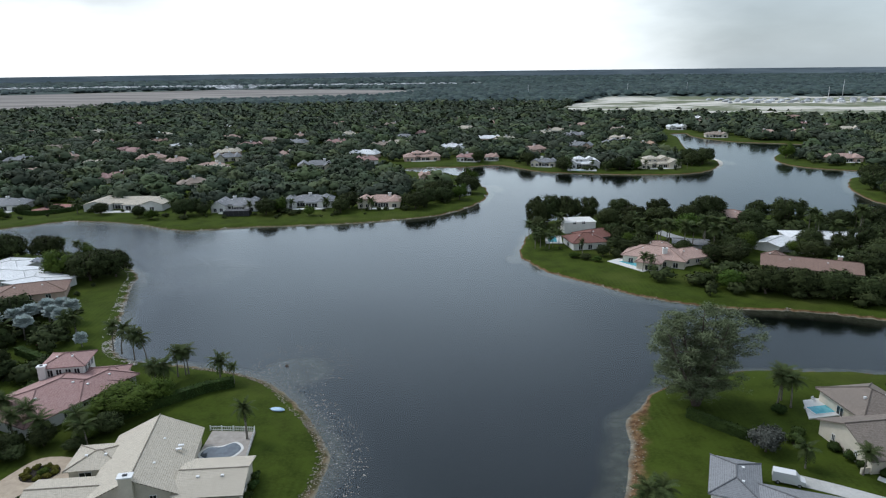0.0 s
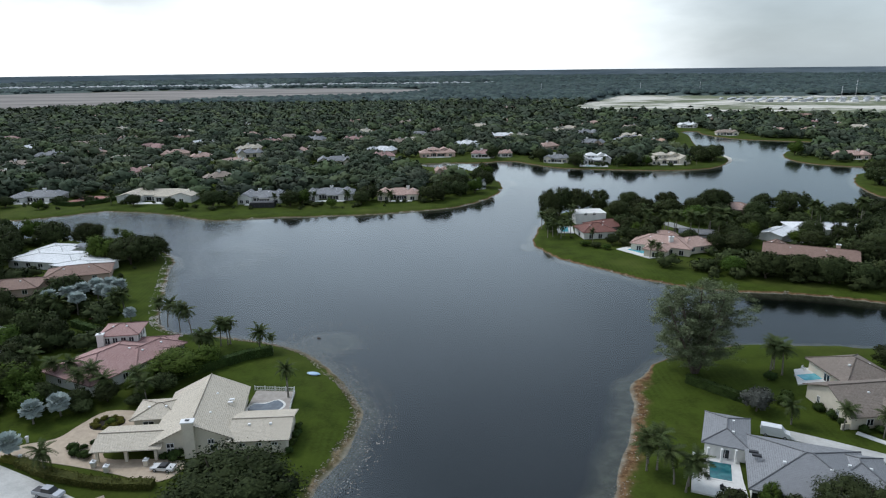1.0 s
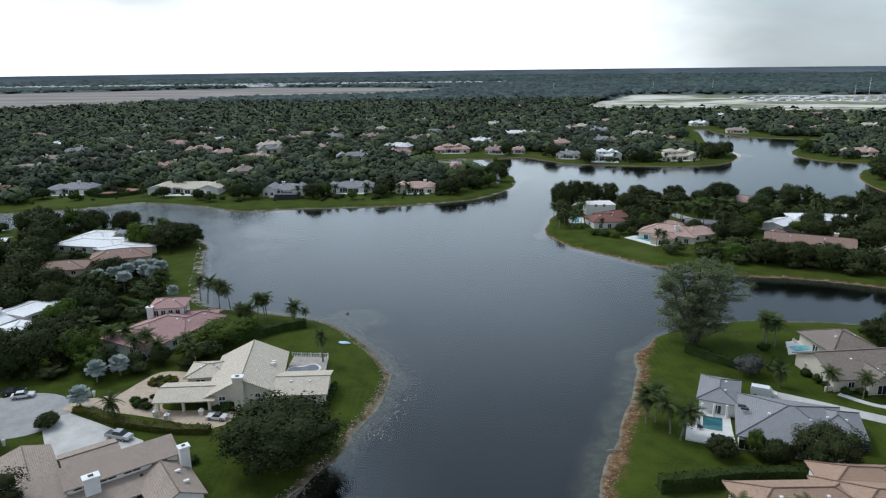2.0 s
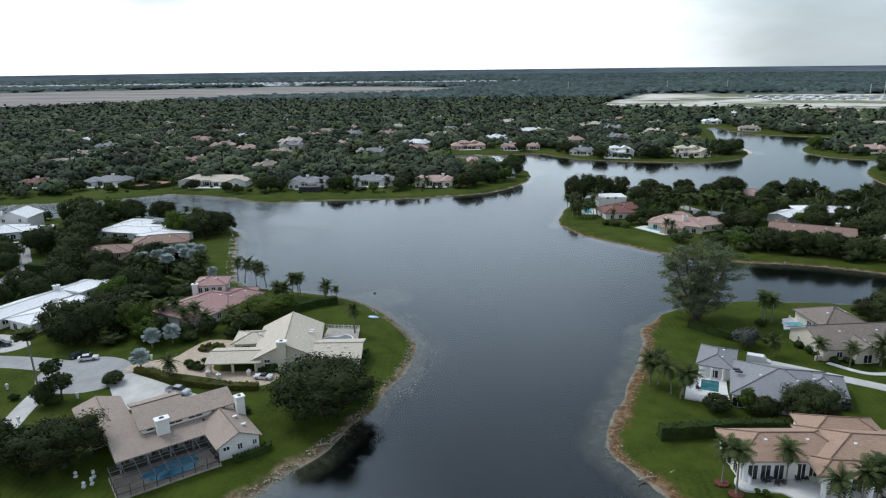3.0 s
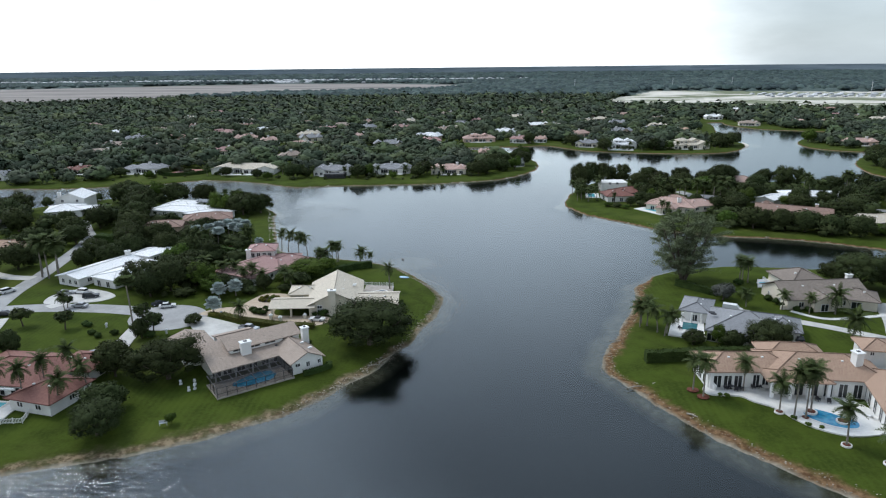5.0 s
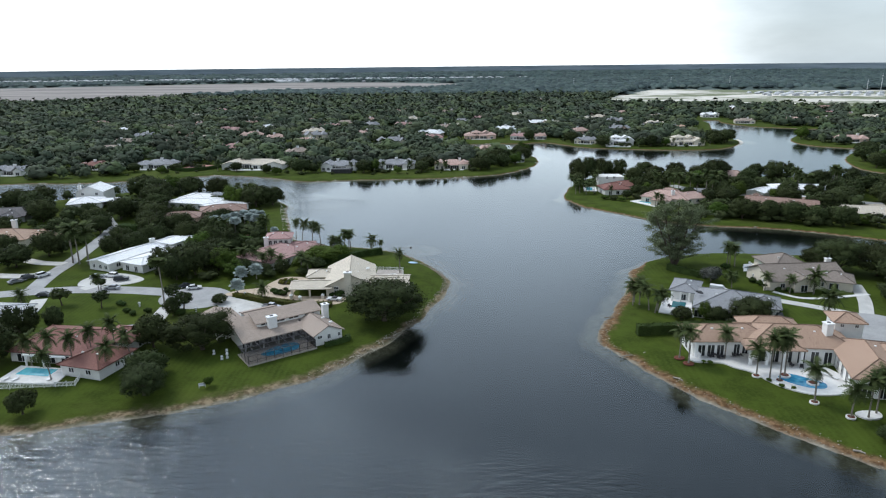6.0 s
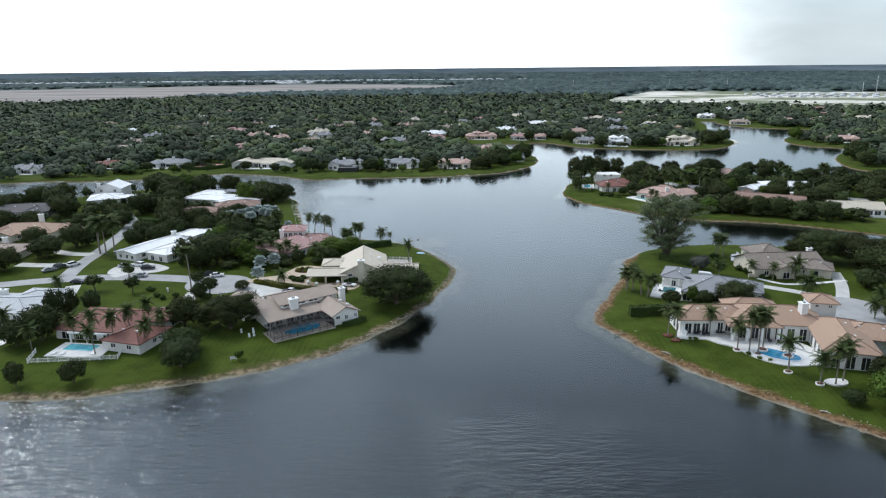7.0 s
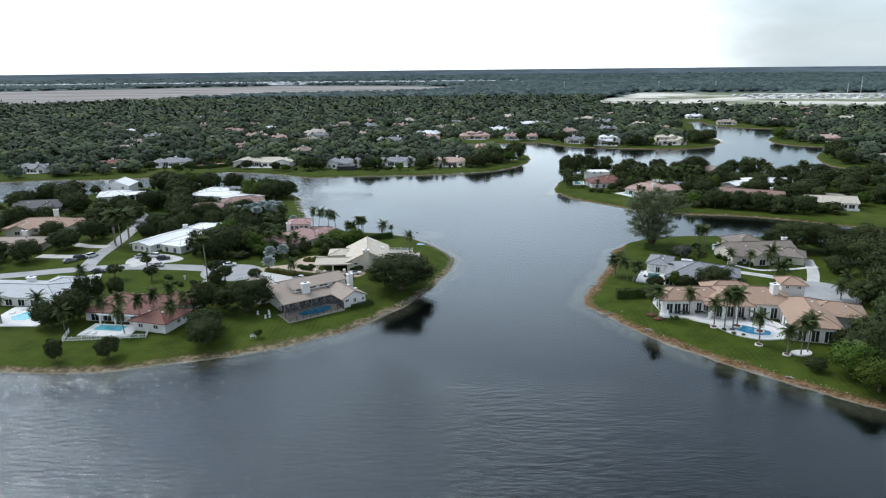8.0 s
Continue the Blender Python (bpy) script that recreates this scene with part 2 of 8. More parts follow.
M["pool_blue"] = pool_water("pool_blue", (0.02, 0.20, 0.36), (0.06, 0.32, 0.48))
M["pool_teal"] = pool_water("pool_teal", (0.02, 0.11, 0.13), (0.04, 0.18, 0.19))
M["pool_slate"] = pool_water("pool_slate", (0.05, 0.065, 0.085), (0.09, 0.11, 0.13))
M["pool_aqua"] = pool_water("pool_aqua", (0.10, 0.42, 0.50), (0.16, 0.52, 0.60))

for key, col in (("white", (0.72, 0.72, 0.72)), ("silver", (0.42, 0.43, 0.45)), ("dark", (0.03, 0.035, 0.045)), ("grey", (0.22, 0.23, 0.25))):
    M["car_" + key] = plain("car_paint_" + key, col, 0.25, 0.05, 2.0, 0.2 if key != "white" else 0.0, 0.5, 0)

M["leaf_oak"] = foliage("leaf_oak", (0.017, 0.024, 0.010), (0.062, 0.080, 0.031), (0.046, 0.060, 0.022))
M["leaf_green"] = foliage("leaf_green", (0.028, 0.050, 0.010), (0.082, 0.128, 0.024), (0.070, 0.105, 0.020))
M["leaf_palm"] = foliage("leaf_palm", (0.022, 0.034, 0.012), (0.064, 0.084, 0.030))
M["leaf_silver"] = foliage("leaf_silver", (0.15, 0.19, 0.18), (0.38, 0.43, 0.41))
M["leaf_casuarina"] = foliage("leaf_casuarina", (0.09, 0.12, 0.058), (0.22, 0.26, 0.145))
M["leaf_hedge"] = foliage("leaf_hedge", (0.018, 0.034, 0.011), (0.052, 0.082, 0.022))
M["leaf_olive"] = foliage("leaf_olive", (0.040, 0.046, 0.012), (0.110, 0.112, 0.030))
M["leaf_yellow"] = foliage("leaf_yellow", (0.07, 0.075, 0.015), (0.17, 0.16, 0.035))
M["leaf_grey"] = foliage("leaf_grey", (0.05, 0.055, 0.045), (0.12, 0.125, 0.11))
M["leaf_wood"] = foliage("leaf_wood", (0.050, 0.066, 0.046), (0.082, 0.102, 0.068), (0.080, 0.098, 0.060), 0.012,
                         ((0.80, 0.88, 0.86), (1.0, 1.0, 1.0), (0.85, 0.85, 0.88), (1.05, 1.05, 0.95), (0.9, 1.0, 0.92), (1.05, 1.02, 1.05), (0.76, 0.84, 0.80), (1.0, 1.08, 0.8), (1.12, 1.10, 0.86)))
# far leaves: distance haze is painted in as a bluer green
M["leaf_hazed"] = foliage("leaf_hazed", (0.048, 0.069, 0.067), (0.078, 0.104, 0.103), (0.032, 0.046, 0.047), 0.006, ((0.85, 0.88, 0.92), (1.15, 1.15, 1.05), (0.95, 1.0, 0.95)), 0.24)


# ground: mown grass, bare bank near the water line, litter under the woods
def ground_material():
    m = Mat("grass_ground", 1.0, 0, 0.05)
    sep = m.n.new("ShaderNodeSeparateXYZ")
    m.l.new(m.pos(), sep.inputs[0])
    z = sep.outputs["Z"]
    fine, mid, big = m.noise(1.6, 5, 0.7), m.noise(0.16, 5, 0.6), m.noise(0.03, 3)
    g = m.mix(m.remap(mid, 0.3, 0.7), (0.028, 0.042, 0.007), (0.051, 0.074, 0.011))
    g = m.mix(m.remap(fine, 0.35, 0.75, 0, 0.5), g, (0.066, 0.090, 0.015))
    g = m.mix(m.remap(big, 0.5, 0.75, 0, 0.5), g, (0.092, 0.099, 0.026))
    # mowing stripes
    w = m.n.new("ShaderNodeTexWave")
    w.inputs["Scale"].default_value, w.inputs["Distortion"].default_value = 0.22, 1.2
    m.l.new(m.pos(), w.inputs["Vector"])
    g = m.mix(m.math("MULTIPLY", m.math("MULTIPLY", w.outputs["Fac"], m.remap(m.noise(0.02, 2), 0.48, 0.62)), 0.10), g, (0.10, 0.145, 0.030))
    # bank: sand, dry soil and weeds
    soil = m.mix(m.remap(m.noise(0.7, 6, 0.7), 0.38, 0.62), (0.095, 0.068, 0.040), (0.24, 0.185, 0.118))
    soil = m.mix(m.remap(m.noise(0.33, 4), 0.42, 0.62, 0, 0.8), soil, (0.052, 0.055, 0.020))
    rust = m.mix(m.remap(m.noise(0.7, 6, 0.7), 0.38, 0.62), (0.085, 0.044, 0.022), (0.20, 0.118, 0.062))
    soil = m.mix(m.remap(sep.outputs["X"], 18, 30, 0, 0.85), soil, rust)
    zn = m.math("ADD", z, m.math("MULTIPLY", m.math("SUBTRACT", m.noise(0.22, 4, 0.6), 0.5), 0.5))
    c = m.mix(m.remap(zn, 0.26, 0.52), soil, g)
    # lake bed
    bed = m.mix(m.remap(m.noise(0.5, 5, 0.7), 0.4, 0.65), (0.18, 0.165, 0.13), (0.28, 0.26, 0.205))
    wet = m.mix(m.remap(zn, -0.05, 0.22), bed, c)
    # light lost in deep water is painted in: bed goes near-black with depth
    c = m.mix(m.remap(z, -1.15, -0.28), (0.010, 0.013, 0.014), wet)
    m.color(c)
    return m.bump(m.noise(4.0, 4, 0.7), 0.22, 0.05).m


M["ground"] = ground_material()


def lake_material():
    m = Mat("lake_water", 0.06, 0, 0.5)
    n, l = m.n, m.l
    n.remove(m.b)
    out = [k for k in n if k.type == "OUTPUT_MATERIAL"][0]
    gloss, clear, mixer, fres = n.new("ShaderNodeBsdfGlossy"), n.new("ShaderNodeBsdfTransparent"), n.new("ShaderNodeMixShader"), n.new("ShaderNodeFresnel")
    gloss.inputs["Roughness"].default_value = 0.10
    gloss.inputs["Color"].default_value = (0.87, 0.945, 1.0, 1)
    clear.inputs["Color"].default_value = (0.56, 0.60, 0.56, 1)
    fres.inputs["IOR"].default_value = 1.52
    ripple = m.noise(0.62, 4, 0.6, stretch=(0.5, 1.4, 1))
    chop = m.noise(0.16, 3, 0.55, stretch=(0.6, 1.2, 1))
    split = n.new("ShaderNodeSeparateXYZ")
    l.new(m.pos(), split.inputs[0])
    windward = m.math("SUBTRACT", m.noise(0.012, 3), m.math("MULTIPLY", split.outputs["X"], 0.0025))
    windward = m.math("ADD", windward, m.remap(split.outputs["Y"], -10, 45, 0.21, -0.12))
    patch = m.remap(windward, 0.50, 0.86, 0.08, 3.0, False)
    h = m.math("MULTIPLY", m.math("ADD", ripple, m.math("MULTIPLY", chop, 0.8)), patch)
    bump = n.new("ShaderNodeBump")
    bump.inputs["Strength"].default_value, bump.inputs["Distance"].default_value = 0.5, 0.30
    l.new(h, bump.inputs["Height"])
    l.new(bump.outputs[0], gloss.inputs["Normal"])
    l.new(bump.outputs[0], fres.inputs["Normal"])
    l.new(fres.outputs[0], mixer.inputs[0])
    l.new(clear.outputs[0], mixer.inputs[1])
    l.new(gloss.outputs[0], mixer.inputs[2])
    l.new(mixer.outputs[0], out.inputs["Surface"])
    return m.m


M["lake"] = lake_material()


def field_material():
    m = Mat("bare_field", 0.95, 0, 0.1)
    c = m.mix(m.remap(m.noise(0.006, 5, 0.65, stretch=(0.35, 1.6, 1)), 0.35, 0.65), (0.175, 0.158, 0.146), (0.30, 0.272, 0.25))
    return m.color(m.mix(m.remap(m.noise(0.05, 4), 0.5, 0.8, 0, 0.4), c, (0.22, 0.20, 0.15))).m


def site_material():
    m = Mat("sand_site", 0.95, 0, 0.1)
    c = m.mix(m.remap(m.noise(0.009, 6, 0.7, stretch=(0.6, 1.1, 1)), 0.44, 0.58), (0.15, 0.17, 0.10), (0.62, 0.585, 0.52))
    return m.color(m.mix(m.remap(m.noise(0.05, 5), 0.5, 0.75, 0, 0.6), c, (0.40, 0.36, 0.29))).m


M["field"], M["site"] = field_material(), site_material()


# ---------------------------------------------------------------- mesh helpers
def mesh_of(name, bm, material):
    me = bpy.data.meshes.new(name)
    bm.to_mesh(me)
    bm.free()
    for k in material if isinstance(material, (list, tuple)) else [material]:
        me.materials.append(k)
    return me


def part(name, bm, material, parent, label=""):
    ob = new(name, mesh_of(name, bm, material) if isinstance(bm, bmesh.types.BMesh) else bm)
    ob.parent = parent
    return tagged(ob, label)


def thing(name, m, label, category, group=""):
    ob = new(name)
    ob.empty_display_size = 0.5
    ob.matrix_world = m
    return tagged(ob, label, category, group)


def box(bm, cx, cy, z0, sx, sy, h, rz=0.0, taper=1.0):
    """A box with its base centre at (cx, cy, z0)."""
    c, s = math.cos(radians(rz)), math.sin(radians(rz))
    vs = []
    for z, k in ((z0, 1.0), (z0 + h, taper)):
        for ux, uy in ((-1, -1), (1, -1), (1, 1), (-1, 1)):
            x, y = ux * sx / 2 * k, uy * sy / 2 * k
            vs.append(bm.verts.new((cx + c * x - s * y, cy + s * x + c * y, z)))
    for f in ((3, 2, 1, 0), (4, 5, 6, 7), (0, 1, 5, 4), (1, 2, 6, 5), (2, 3, 7, 6), (3, 0, 4, 7)):
        bm.faces.new([vs[i] for i in f])
    return bm


def boxed(*a, **k):
    return box(bmesh.new(), *a, **k)


def tube(bm, pts, radii, sides=7):
    """A tapering tube along points."""
    rings = []
    for i, p in enumerate(pts):
        p = Vector(p)
        d = (Vector(pts[min(i + 1, len(pts) - 1)]) - Vector(pts[max(i - 1, 0)])).normalized()
        u = d.orthogonal().normalized()
        v = d.cross(u)
        rings.append([bm.verts.new(p + (u * math.cos(a) + v * math.sin(a)) * radii[i]) for a in (2 * math.pi * k / sides for k in range(sides))])
    for a, b in zip(rings, rings[1:]):
        for k in range(sides):
            bm.faces.new((a[k], a[(k + 1) % sides], b[(k + 1) % sides], b[k]))
    bm.faces.new(list(reversed(rings[0])))
    bm.faces.new(rings[-1])
    return bm


def slab(outline, z0, z1):
    """A flat slab with a closed outline."""
    bm = bmesh.new()
    top = [bm.verts.new((x, y, z1)) for x, y in outline]
    low = [bm.verts.new((x, y, z0)) for x, y in outline]
    f = bm.faces.new(top)
    n = len(top)
    for i in range(n):
        bm.faces.new((low[i], low[(i + 1) % n], top[(i + 1) % n], top[i]))
    bmesh.ops.recalc_face_normals(bm, faces=bm.faces[:])
    bm.normal_update()
    if f.normal.z < 0:
        bmesh.ops.reverse_faces(bm, faces=bm.faces[:])
    bmesh.ops.triangulate(bm, faces=[f])
    return bm


def spline(pts, closed=True, k=5):
    """Points along a smooth curve through pts."""
    out, n = [], len(pts)
    for i in range(n if closed else n - 1):
        q = [pts[(i + j) % n] if closed else pts[min(max(i + j, 0), n - 1)] for j in (-1, 0, 1, 2)]
        for s in range(k):
            t = s / k
            out.append(tuple(0.5 * (2 * b + (c - a) * t + (2 * a - 5 * b + 4 * c - d) * t * t + (3 * b - a - 3 * c + d) * t ** 3) for a, b, c, d in zip(*q)))
    if not closed:
        out.append(tuple(pts[-1]))
    return out


# ---------------------------------------------------------------- the lake and its shores
GROUND = 1.1
LAND_WEST = [(-700, -90), (-400, -60), (-260, -20), (-160, 0), (-108, 2), (-81, 3), (-69, 8), (-55, 12), (-42, 19), (-30, 27), (-20, 40), (-11, 56), (-6, 71),
             (-2, 86), (-1, 97), (-5, 108), (-11, 117), (-18, 127), (-28, 134), (-41, 138), (-54, 141), (-63, 146), (-70, 160), (-77, 182), (-83, 200), (-85, 210),
             (-92, 221), (-102, 231), (-118, 237), (-133, 241), (-152, 247), (-177, 247), (-200, 234), (-222, 214), (-247, 203), (-300, 195), (-700, 190)]
SHORE_NORTH = [(-900, 262), (-400, 264), (-293, 269), (-261, 276), (-232, 275), (-207, 281), (-182, 288), (-161, 301), (-145, 301), (-128, 297), (-93, 280), (-67, 284),
               (-39, 286), (-11, 290), (12, 297), (27, 305), (40, 320), (50, 340), (53, 360), (51, 385), (43, 412), (22, 428), (4, 440), (4, 452), (19, 456),
               (45, 455), (70, 461), (85, 444), (99, 428), (136, 415), (173, 410), (198, 414), (214, 426), (230, 449), (236, 474), (235, 506), (246, 556), (266, 620)]
SHORE_EAST = [(270, 650), (288, 655), (284, 624), (299, 583), (336, 562), (362, 548), (360, 530), (326, 514), (304, 500), (284, 475), (277, 448), (285, 426), (306, 414),
              (330, 404), (328, 392), (292, 389), (270, 365), (257, 335), (254, 312), (268, 297), (330, 286), (900, 280), (900, 1200), (-900, 1200)]
LAND_MID = [(55, 227), (61, 210), (72, 197), (86, 183), (102, 173), (119, 169), (135, 165), (152, 157), (181, 139), (230, 108), (320, 66), (700, -40), (700, 262),
            (300, 266), (262, 274), (230, 281), (200, 286), (168, 292), (138, 299), (108, 299), (85, 291), (70, 278), (62, 260), (57, 243)]
LAND_EAST = [(60, 108), (57, 98), (53, 87), (48, 75), (43, 64), (39.5, 56), (38, 49), (40, 43), (44.5, 36), (51, 25), (61, 12), (71, 2), (79, -6), (90, -15), (112, -33),
             (150, -60), (250, -100), (700, -200), (700, -90), (320, 24), (230, 70), (188, 96), (164, 109), (146, 117), (131, 124), (115, 128), (97, 128.5), (82, 126), (70, 120)]
LANDS = [np.array(spline(p)) for p in (LAND_WEST, SHORE_NORTH + SHORE_EAST, LAND_MID, LAND_EAST)]


def shore_distance(px, py):
    """Metres inland (positive) or out on the water (negative) for arrays of points."""
    best = np.full(px.shape, 1e9)
    inside = np.zeros(px.shape, bool)
    for poly in LANDS:
        a, b = poly, np.roll(poly, -1, axis=0)
        odd = np.zeros(px.shape, bool)
        for (x0, y0), (x1, y1) in zip(a, b):
            ex, ey = x1 - x0, y1 - y0
            ll = ex * ex + ey * ey + 1e-12
            t = np.clip(((px - x0) * ex + (py - y0) * ey) / ll, 0, 1)
            best = np.minimum(best, (px - x0 - t * ex) ** 2 + (py - y0 - t * ey) ** 2)
            if y0 != y1:
                odd ^= ((y0 > py) != (y1 > py)) & (px < (x1 - x0) * (py - y0) / (y1 - y0) + x0)
        inside |= odd
    return np.where(inside, 1, -1) * np.sqrt(best)


def rolling(px, py, s, seed):
    """Smooth pseudo-random field in -1..1."""
    r = np.random.RandomState(seed)
    v = np.zeros(np.shape(px))
    for _ in range(9):
        a, f, p = r.uniform(0, 6.283), s * r.uniform(0.5, 2.0), r.uniform(0, 6.283)
        v = v + np.sin((px * math.cos(a) + py * math.sin(a)) * f + p)
    return v / 4.5


def axis(lo, hi, step, far_lo, far_hi, growth=1.16):
    mid = list(np.arange(lo, hi + step / 2, step))
    up, d = [], step
    while (up[-1] if up else hi) < far_hi:
        d *= growth
        up.append((up[-1] if up else hi) + d)
    down, d = [], step
    while (down[-1] if down else lo) > far_lo:
        d *= growth
        down.append((down[-1] if down else lo) - d)
    return np.array(down[::-1] + mid + up)


def build_ground():
    xs, ys = axis(-270, 340, 2.0, -5200, 5200, 1.12), axis(-60, 640, 2.0, -1500, 5200, 1.12)
    gx, gy = np.meshgrid(xs, ys)
    px, py = gx.ravel(), gy.ravel()
    core = (px > -640) & (px < 640) & (py > -420) & (py < 1000)
    sd = np.full(px.shape, 60.0)
    sd[core] = shore_distance(px[core], py[core])
    wig = rolling(px, py, 0.35, 3) * 0.6 + rolling(px, py, 0.9, 4) * 0.35
    s = sd + wig
    shelf = np.clip(0.5 + 0.5 * rolling(px, py, 0.04, 5), 0, 1)
    shelf = np.maximum(shelf, np.exp(-(((px + 4) / 22) ** 2 + ((py - 122) / 22) ** 2) * 1.6))
    shelf = np.maximum(shelf, np.clip((px - 20) / 10, 0, 1) * np.clip((118 - py) / 8, 0, 1) * np.clip((py - 40) / 15, 0, 1) * np.clip((75 - px) / 8, 0, 1))
    low = np.where(s > -7, s * (0.18 + 0.12 * (1 - shelf)), -1.26 - 0.84 * (1 - shelf) + (s + 7) * 0.25)
    run = 0.8 + 5.5 * np.clip((px - 22) / 10, 0, 1) * np.clip((116 - py) / 8, 0, 1) + (2.2 + 4.2 * np.clip((64 - py) / 20, 0, 1)) * (px < 20) * (py < 140)
    high = GROUND * (1 - np.exp(-np.clip(s, 0, None) / run)) + 0.04 * np.clip(s - 4, 0, 1) * rolling(px, py, 0.12, 8)
    z = np.where(s > 0, high, np.maximum(low, -4.0))
    z = np.where(sd > 12, np.minimum(z, GROUND + 0.02), z)
    # a shoal in the bay
    shoal = np.exp(-(((px + 14) / 14) ** 2 + ((py - 136) / 13) ** 2))
    z = np.where(s < -1, np.maximum(z, -2.6 + 1.95 * np.clip(shoal * 1.3, 0, 1)), z)
    for sx, sy, sr in ((240, 463, 9), (57, 374, 9), (52, 228, 4)):
        spit = np.exp(-(((px - sx) / sr) ** 2 + ((py - sy) / (sr * 1.6)) ** 2))
        z = np.where(s < 0.5, np.maximum(z, -2.0 + 1.94 * np.clip(spit * 1.4, 0, 1)), z)
    nx, ny = len(xs), len(ys)
    i = np.arange(nx * ny).reshape(ny, nx)
    faces = np.stack([i[:-1, :-1], i[:-1, 1:], i[1:, 1:], i[1:, :-1]], -1).reshape(-1, 4)
    me = bpy.data.meshes.new("ground")
    me.from_pydata(np.stack([px, py, z], -1).tolist(), [], faces.tolist())
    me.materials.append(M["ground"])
    me.polygons.foreach_set("use_smooth", np.ones(len(faces), bool))
    return tagged(new("ground", me), "mown green lawn sloping to sandy lake banks", "ground", kind="structure")


ground = build_ground()

bm = bmesh.new()
bm.faces.new([bm.verts.new(p) for p in ((-900, -1200, 0), (900, -1200, 0), (900, 700, 0), (-900, 700, 0))])
water = tagged(new("water", mesh_of("water", bm, M["lake"])), "calm dark lake water reflecting the overcast sky", "lake", kind="structure")


def land_sheet(name, pts, mat, label, z=GROUND + 0.08):
    ob = new(name, mesh_of(name, slab(pts, GROUND - 0.3, z), mat))
    return tagged(ob, label, name.replace("_", " "), kind="structure")


FIELD = [(-1500, 920), (-1000, 960), (-738, 1000), (-640, 1090), (-540, 1185), (-425, 1300), (-94, 1390), (44, 1640), (10, 1830), (-300, 2020), (-624, 2130), (-1334, 1810), (-1900, 1640), (-2500, 1300)]
SITE = [(206, 965), (228, 885), (348, 852), (491, 800), (600, 742), (900, 680), (1200, 820), (1150, 1250), (860, 1270), (420, 1390), (330, 1240)]
land_sheet("field", FIELD, M["field"], "bare brown ploughed field beyond the woods")
land_sheet("construction_site", SITE, M["site"], "pale sandy cleared building site with grassy patches")

# pale sand round the tip of the far spit
sand = plain("beach_sand", (0.62, 0.59, 0.52), 0.95, 0.2, 0.6)
tip = spline([(221, 434), (229, 443), (235, 454), (239, 466), (240, 478)], False, 5)
beach = slab(tip + [(x - 5.5 * math.sin(math.pi * i / (len(tip) - 1)) - 0.5, y + 1.0) for i, (x, y) in reversed(list(enumerate(tip)))], -0.6, 0.10)
tagged(new("beach", mesh_of("beach", beach, sand)), "narrow pale sand beach at the tip of the far shore", "beach", kind="structure")

# far distance: a ring of flat country, haze painted into its colour
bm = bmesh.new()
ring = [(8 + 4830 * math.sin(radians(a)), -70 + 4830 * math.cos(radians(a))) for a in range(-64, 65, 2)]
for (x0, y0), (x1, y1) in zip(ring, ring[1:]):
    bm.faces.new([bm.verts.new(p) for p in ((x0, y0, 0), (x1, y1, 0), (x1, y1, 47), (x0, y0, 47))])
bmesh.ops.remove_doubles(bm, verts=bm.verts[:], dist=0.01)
haze_mat = Mat("distant_woods", 1.0, 0, 0.0)
haze_mat.color(haze_mat.mix(haze_mat.remap(haze_mat.noise(0.004, 5, 0.6, stretch=(1, 1, 14)), 0.35, 0.65), (0.21, 0.255, 0.29), (0.31, 0.36, 0.395)))
tagged(new("backdrop", mesh_of("backdrop", bm, haze_mat.m)), "flat country at the horizon with blue-grey haze painted in", "distance", kind="structure")


# ---------------------------------------------------------------- roads and paving
TRACKS, WINGS = [], []


def strip(pts, width, z):
    """A slab along a centre line with the given width, or widths at its ends."""
    c = spline(pts, closed=False, k=6)
    TRACKS.extend((x, y, width / 2) for x, y in c)
    left, right = [], []
    for i, (x, y) in enumerate(c):
        a, b = c[max(i - 1, 0)], c[min(i + 1, len(c) - 1)]
        dx, dy = b[0] - a[0], b[1] - a[1]
        d = math.hypot(dx, dy) or 1
        w = width / 2
        left.append((x - dy / d * w, y + dx / d * w))
        right.append((x + dy / d * w, y - dx / d * w))
    bm = bmesh.new()
    rows = [[bm.verts.new((*p, h)) for p in side] for side, h in ((left, z - 0.3), (left, z), (right, z), (right, z - 0.3))]
    for a, b in zip(rows, rows[1:]):
        for i in range(len(c) - 1):
            bm.faces.new((a[i], a[i + 1], b[i + 1], b[i]))
    for i in (0, -1):
        bm.faces.new([r[i] for r in rows])
    bmesh.ops.recalc_face_normals(bm, faces=bm.faces[:])
    return bm


def paved(name, bm, mat, label, category):
    return tagged(new(name, mesh_of(name, bm, M[mat])), label, category, kind="structure")


def oval(cx, cy, rx, ry, rz=0, n=28):
    c, s = math.cos(radians(rz)), math.sin(radians(rz))
    return [(cx + c * rx * math.cos(a) - s * ry * math.sin(a), cy + s * rx * math.cos(a) + c * ry * math.sin(a)) for a in (2 * math.pi * k / n for k in range(n))]


def rect(cx, cy, sx, sy, rz=0):
    c, s = math.cos(radians(rz)), math.sin(radians(rz))
    return [(cx + c * x - s * y, cy + s * x + c * y) for x, y in ((-sx / 2, -sy / 2), (sx / 2, -sy / 2), (sx / 2, sy / 2), (-sx / 2, sy / 2))]


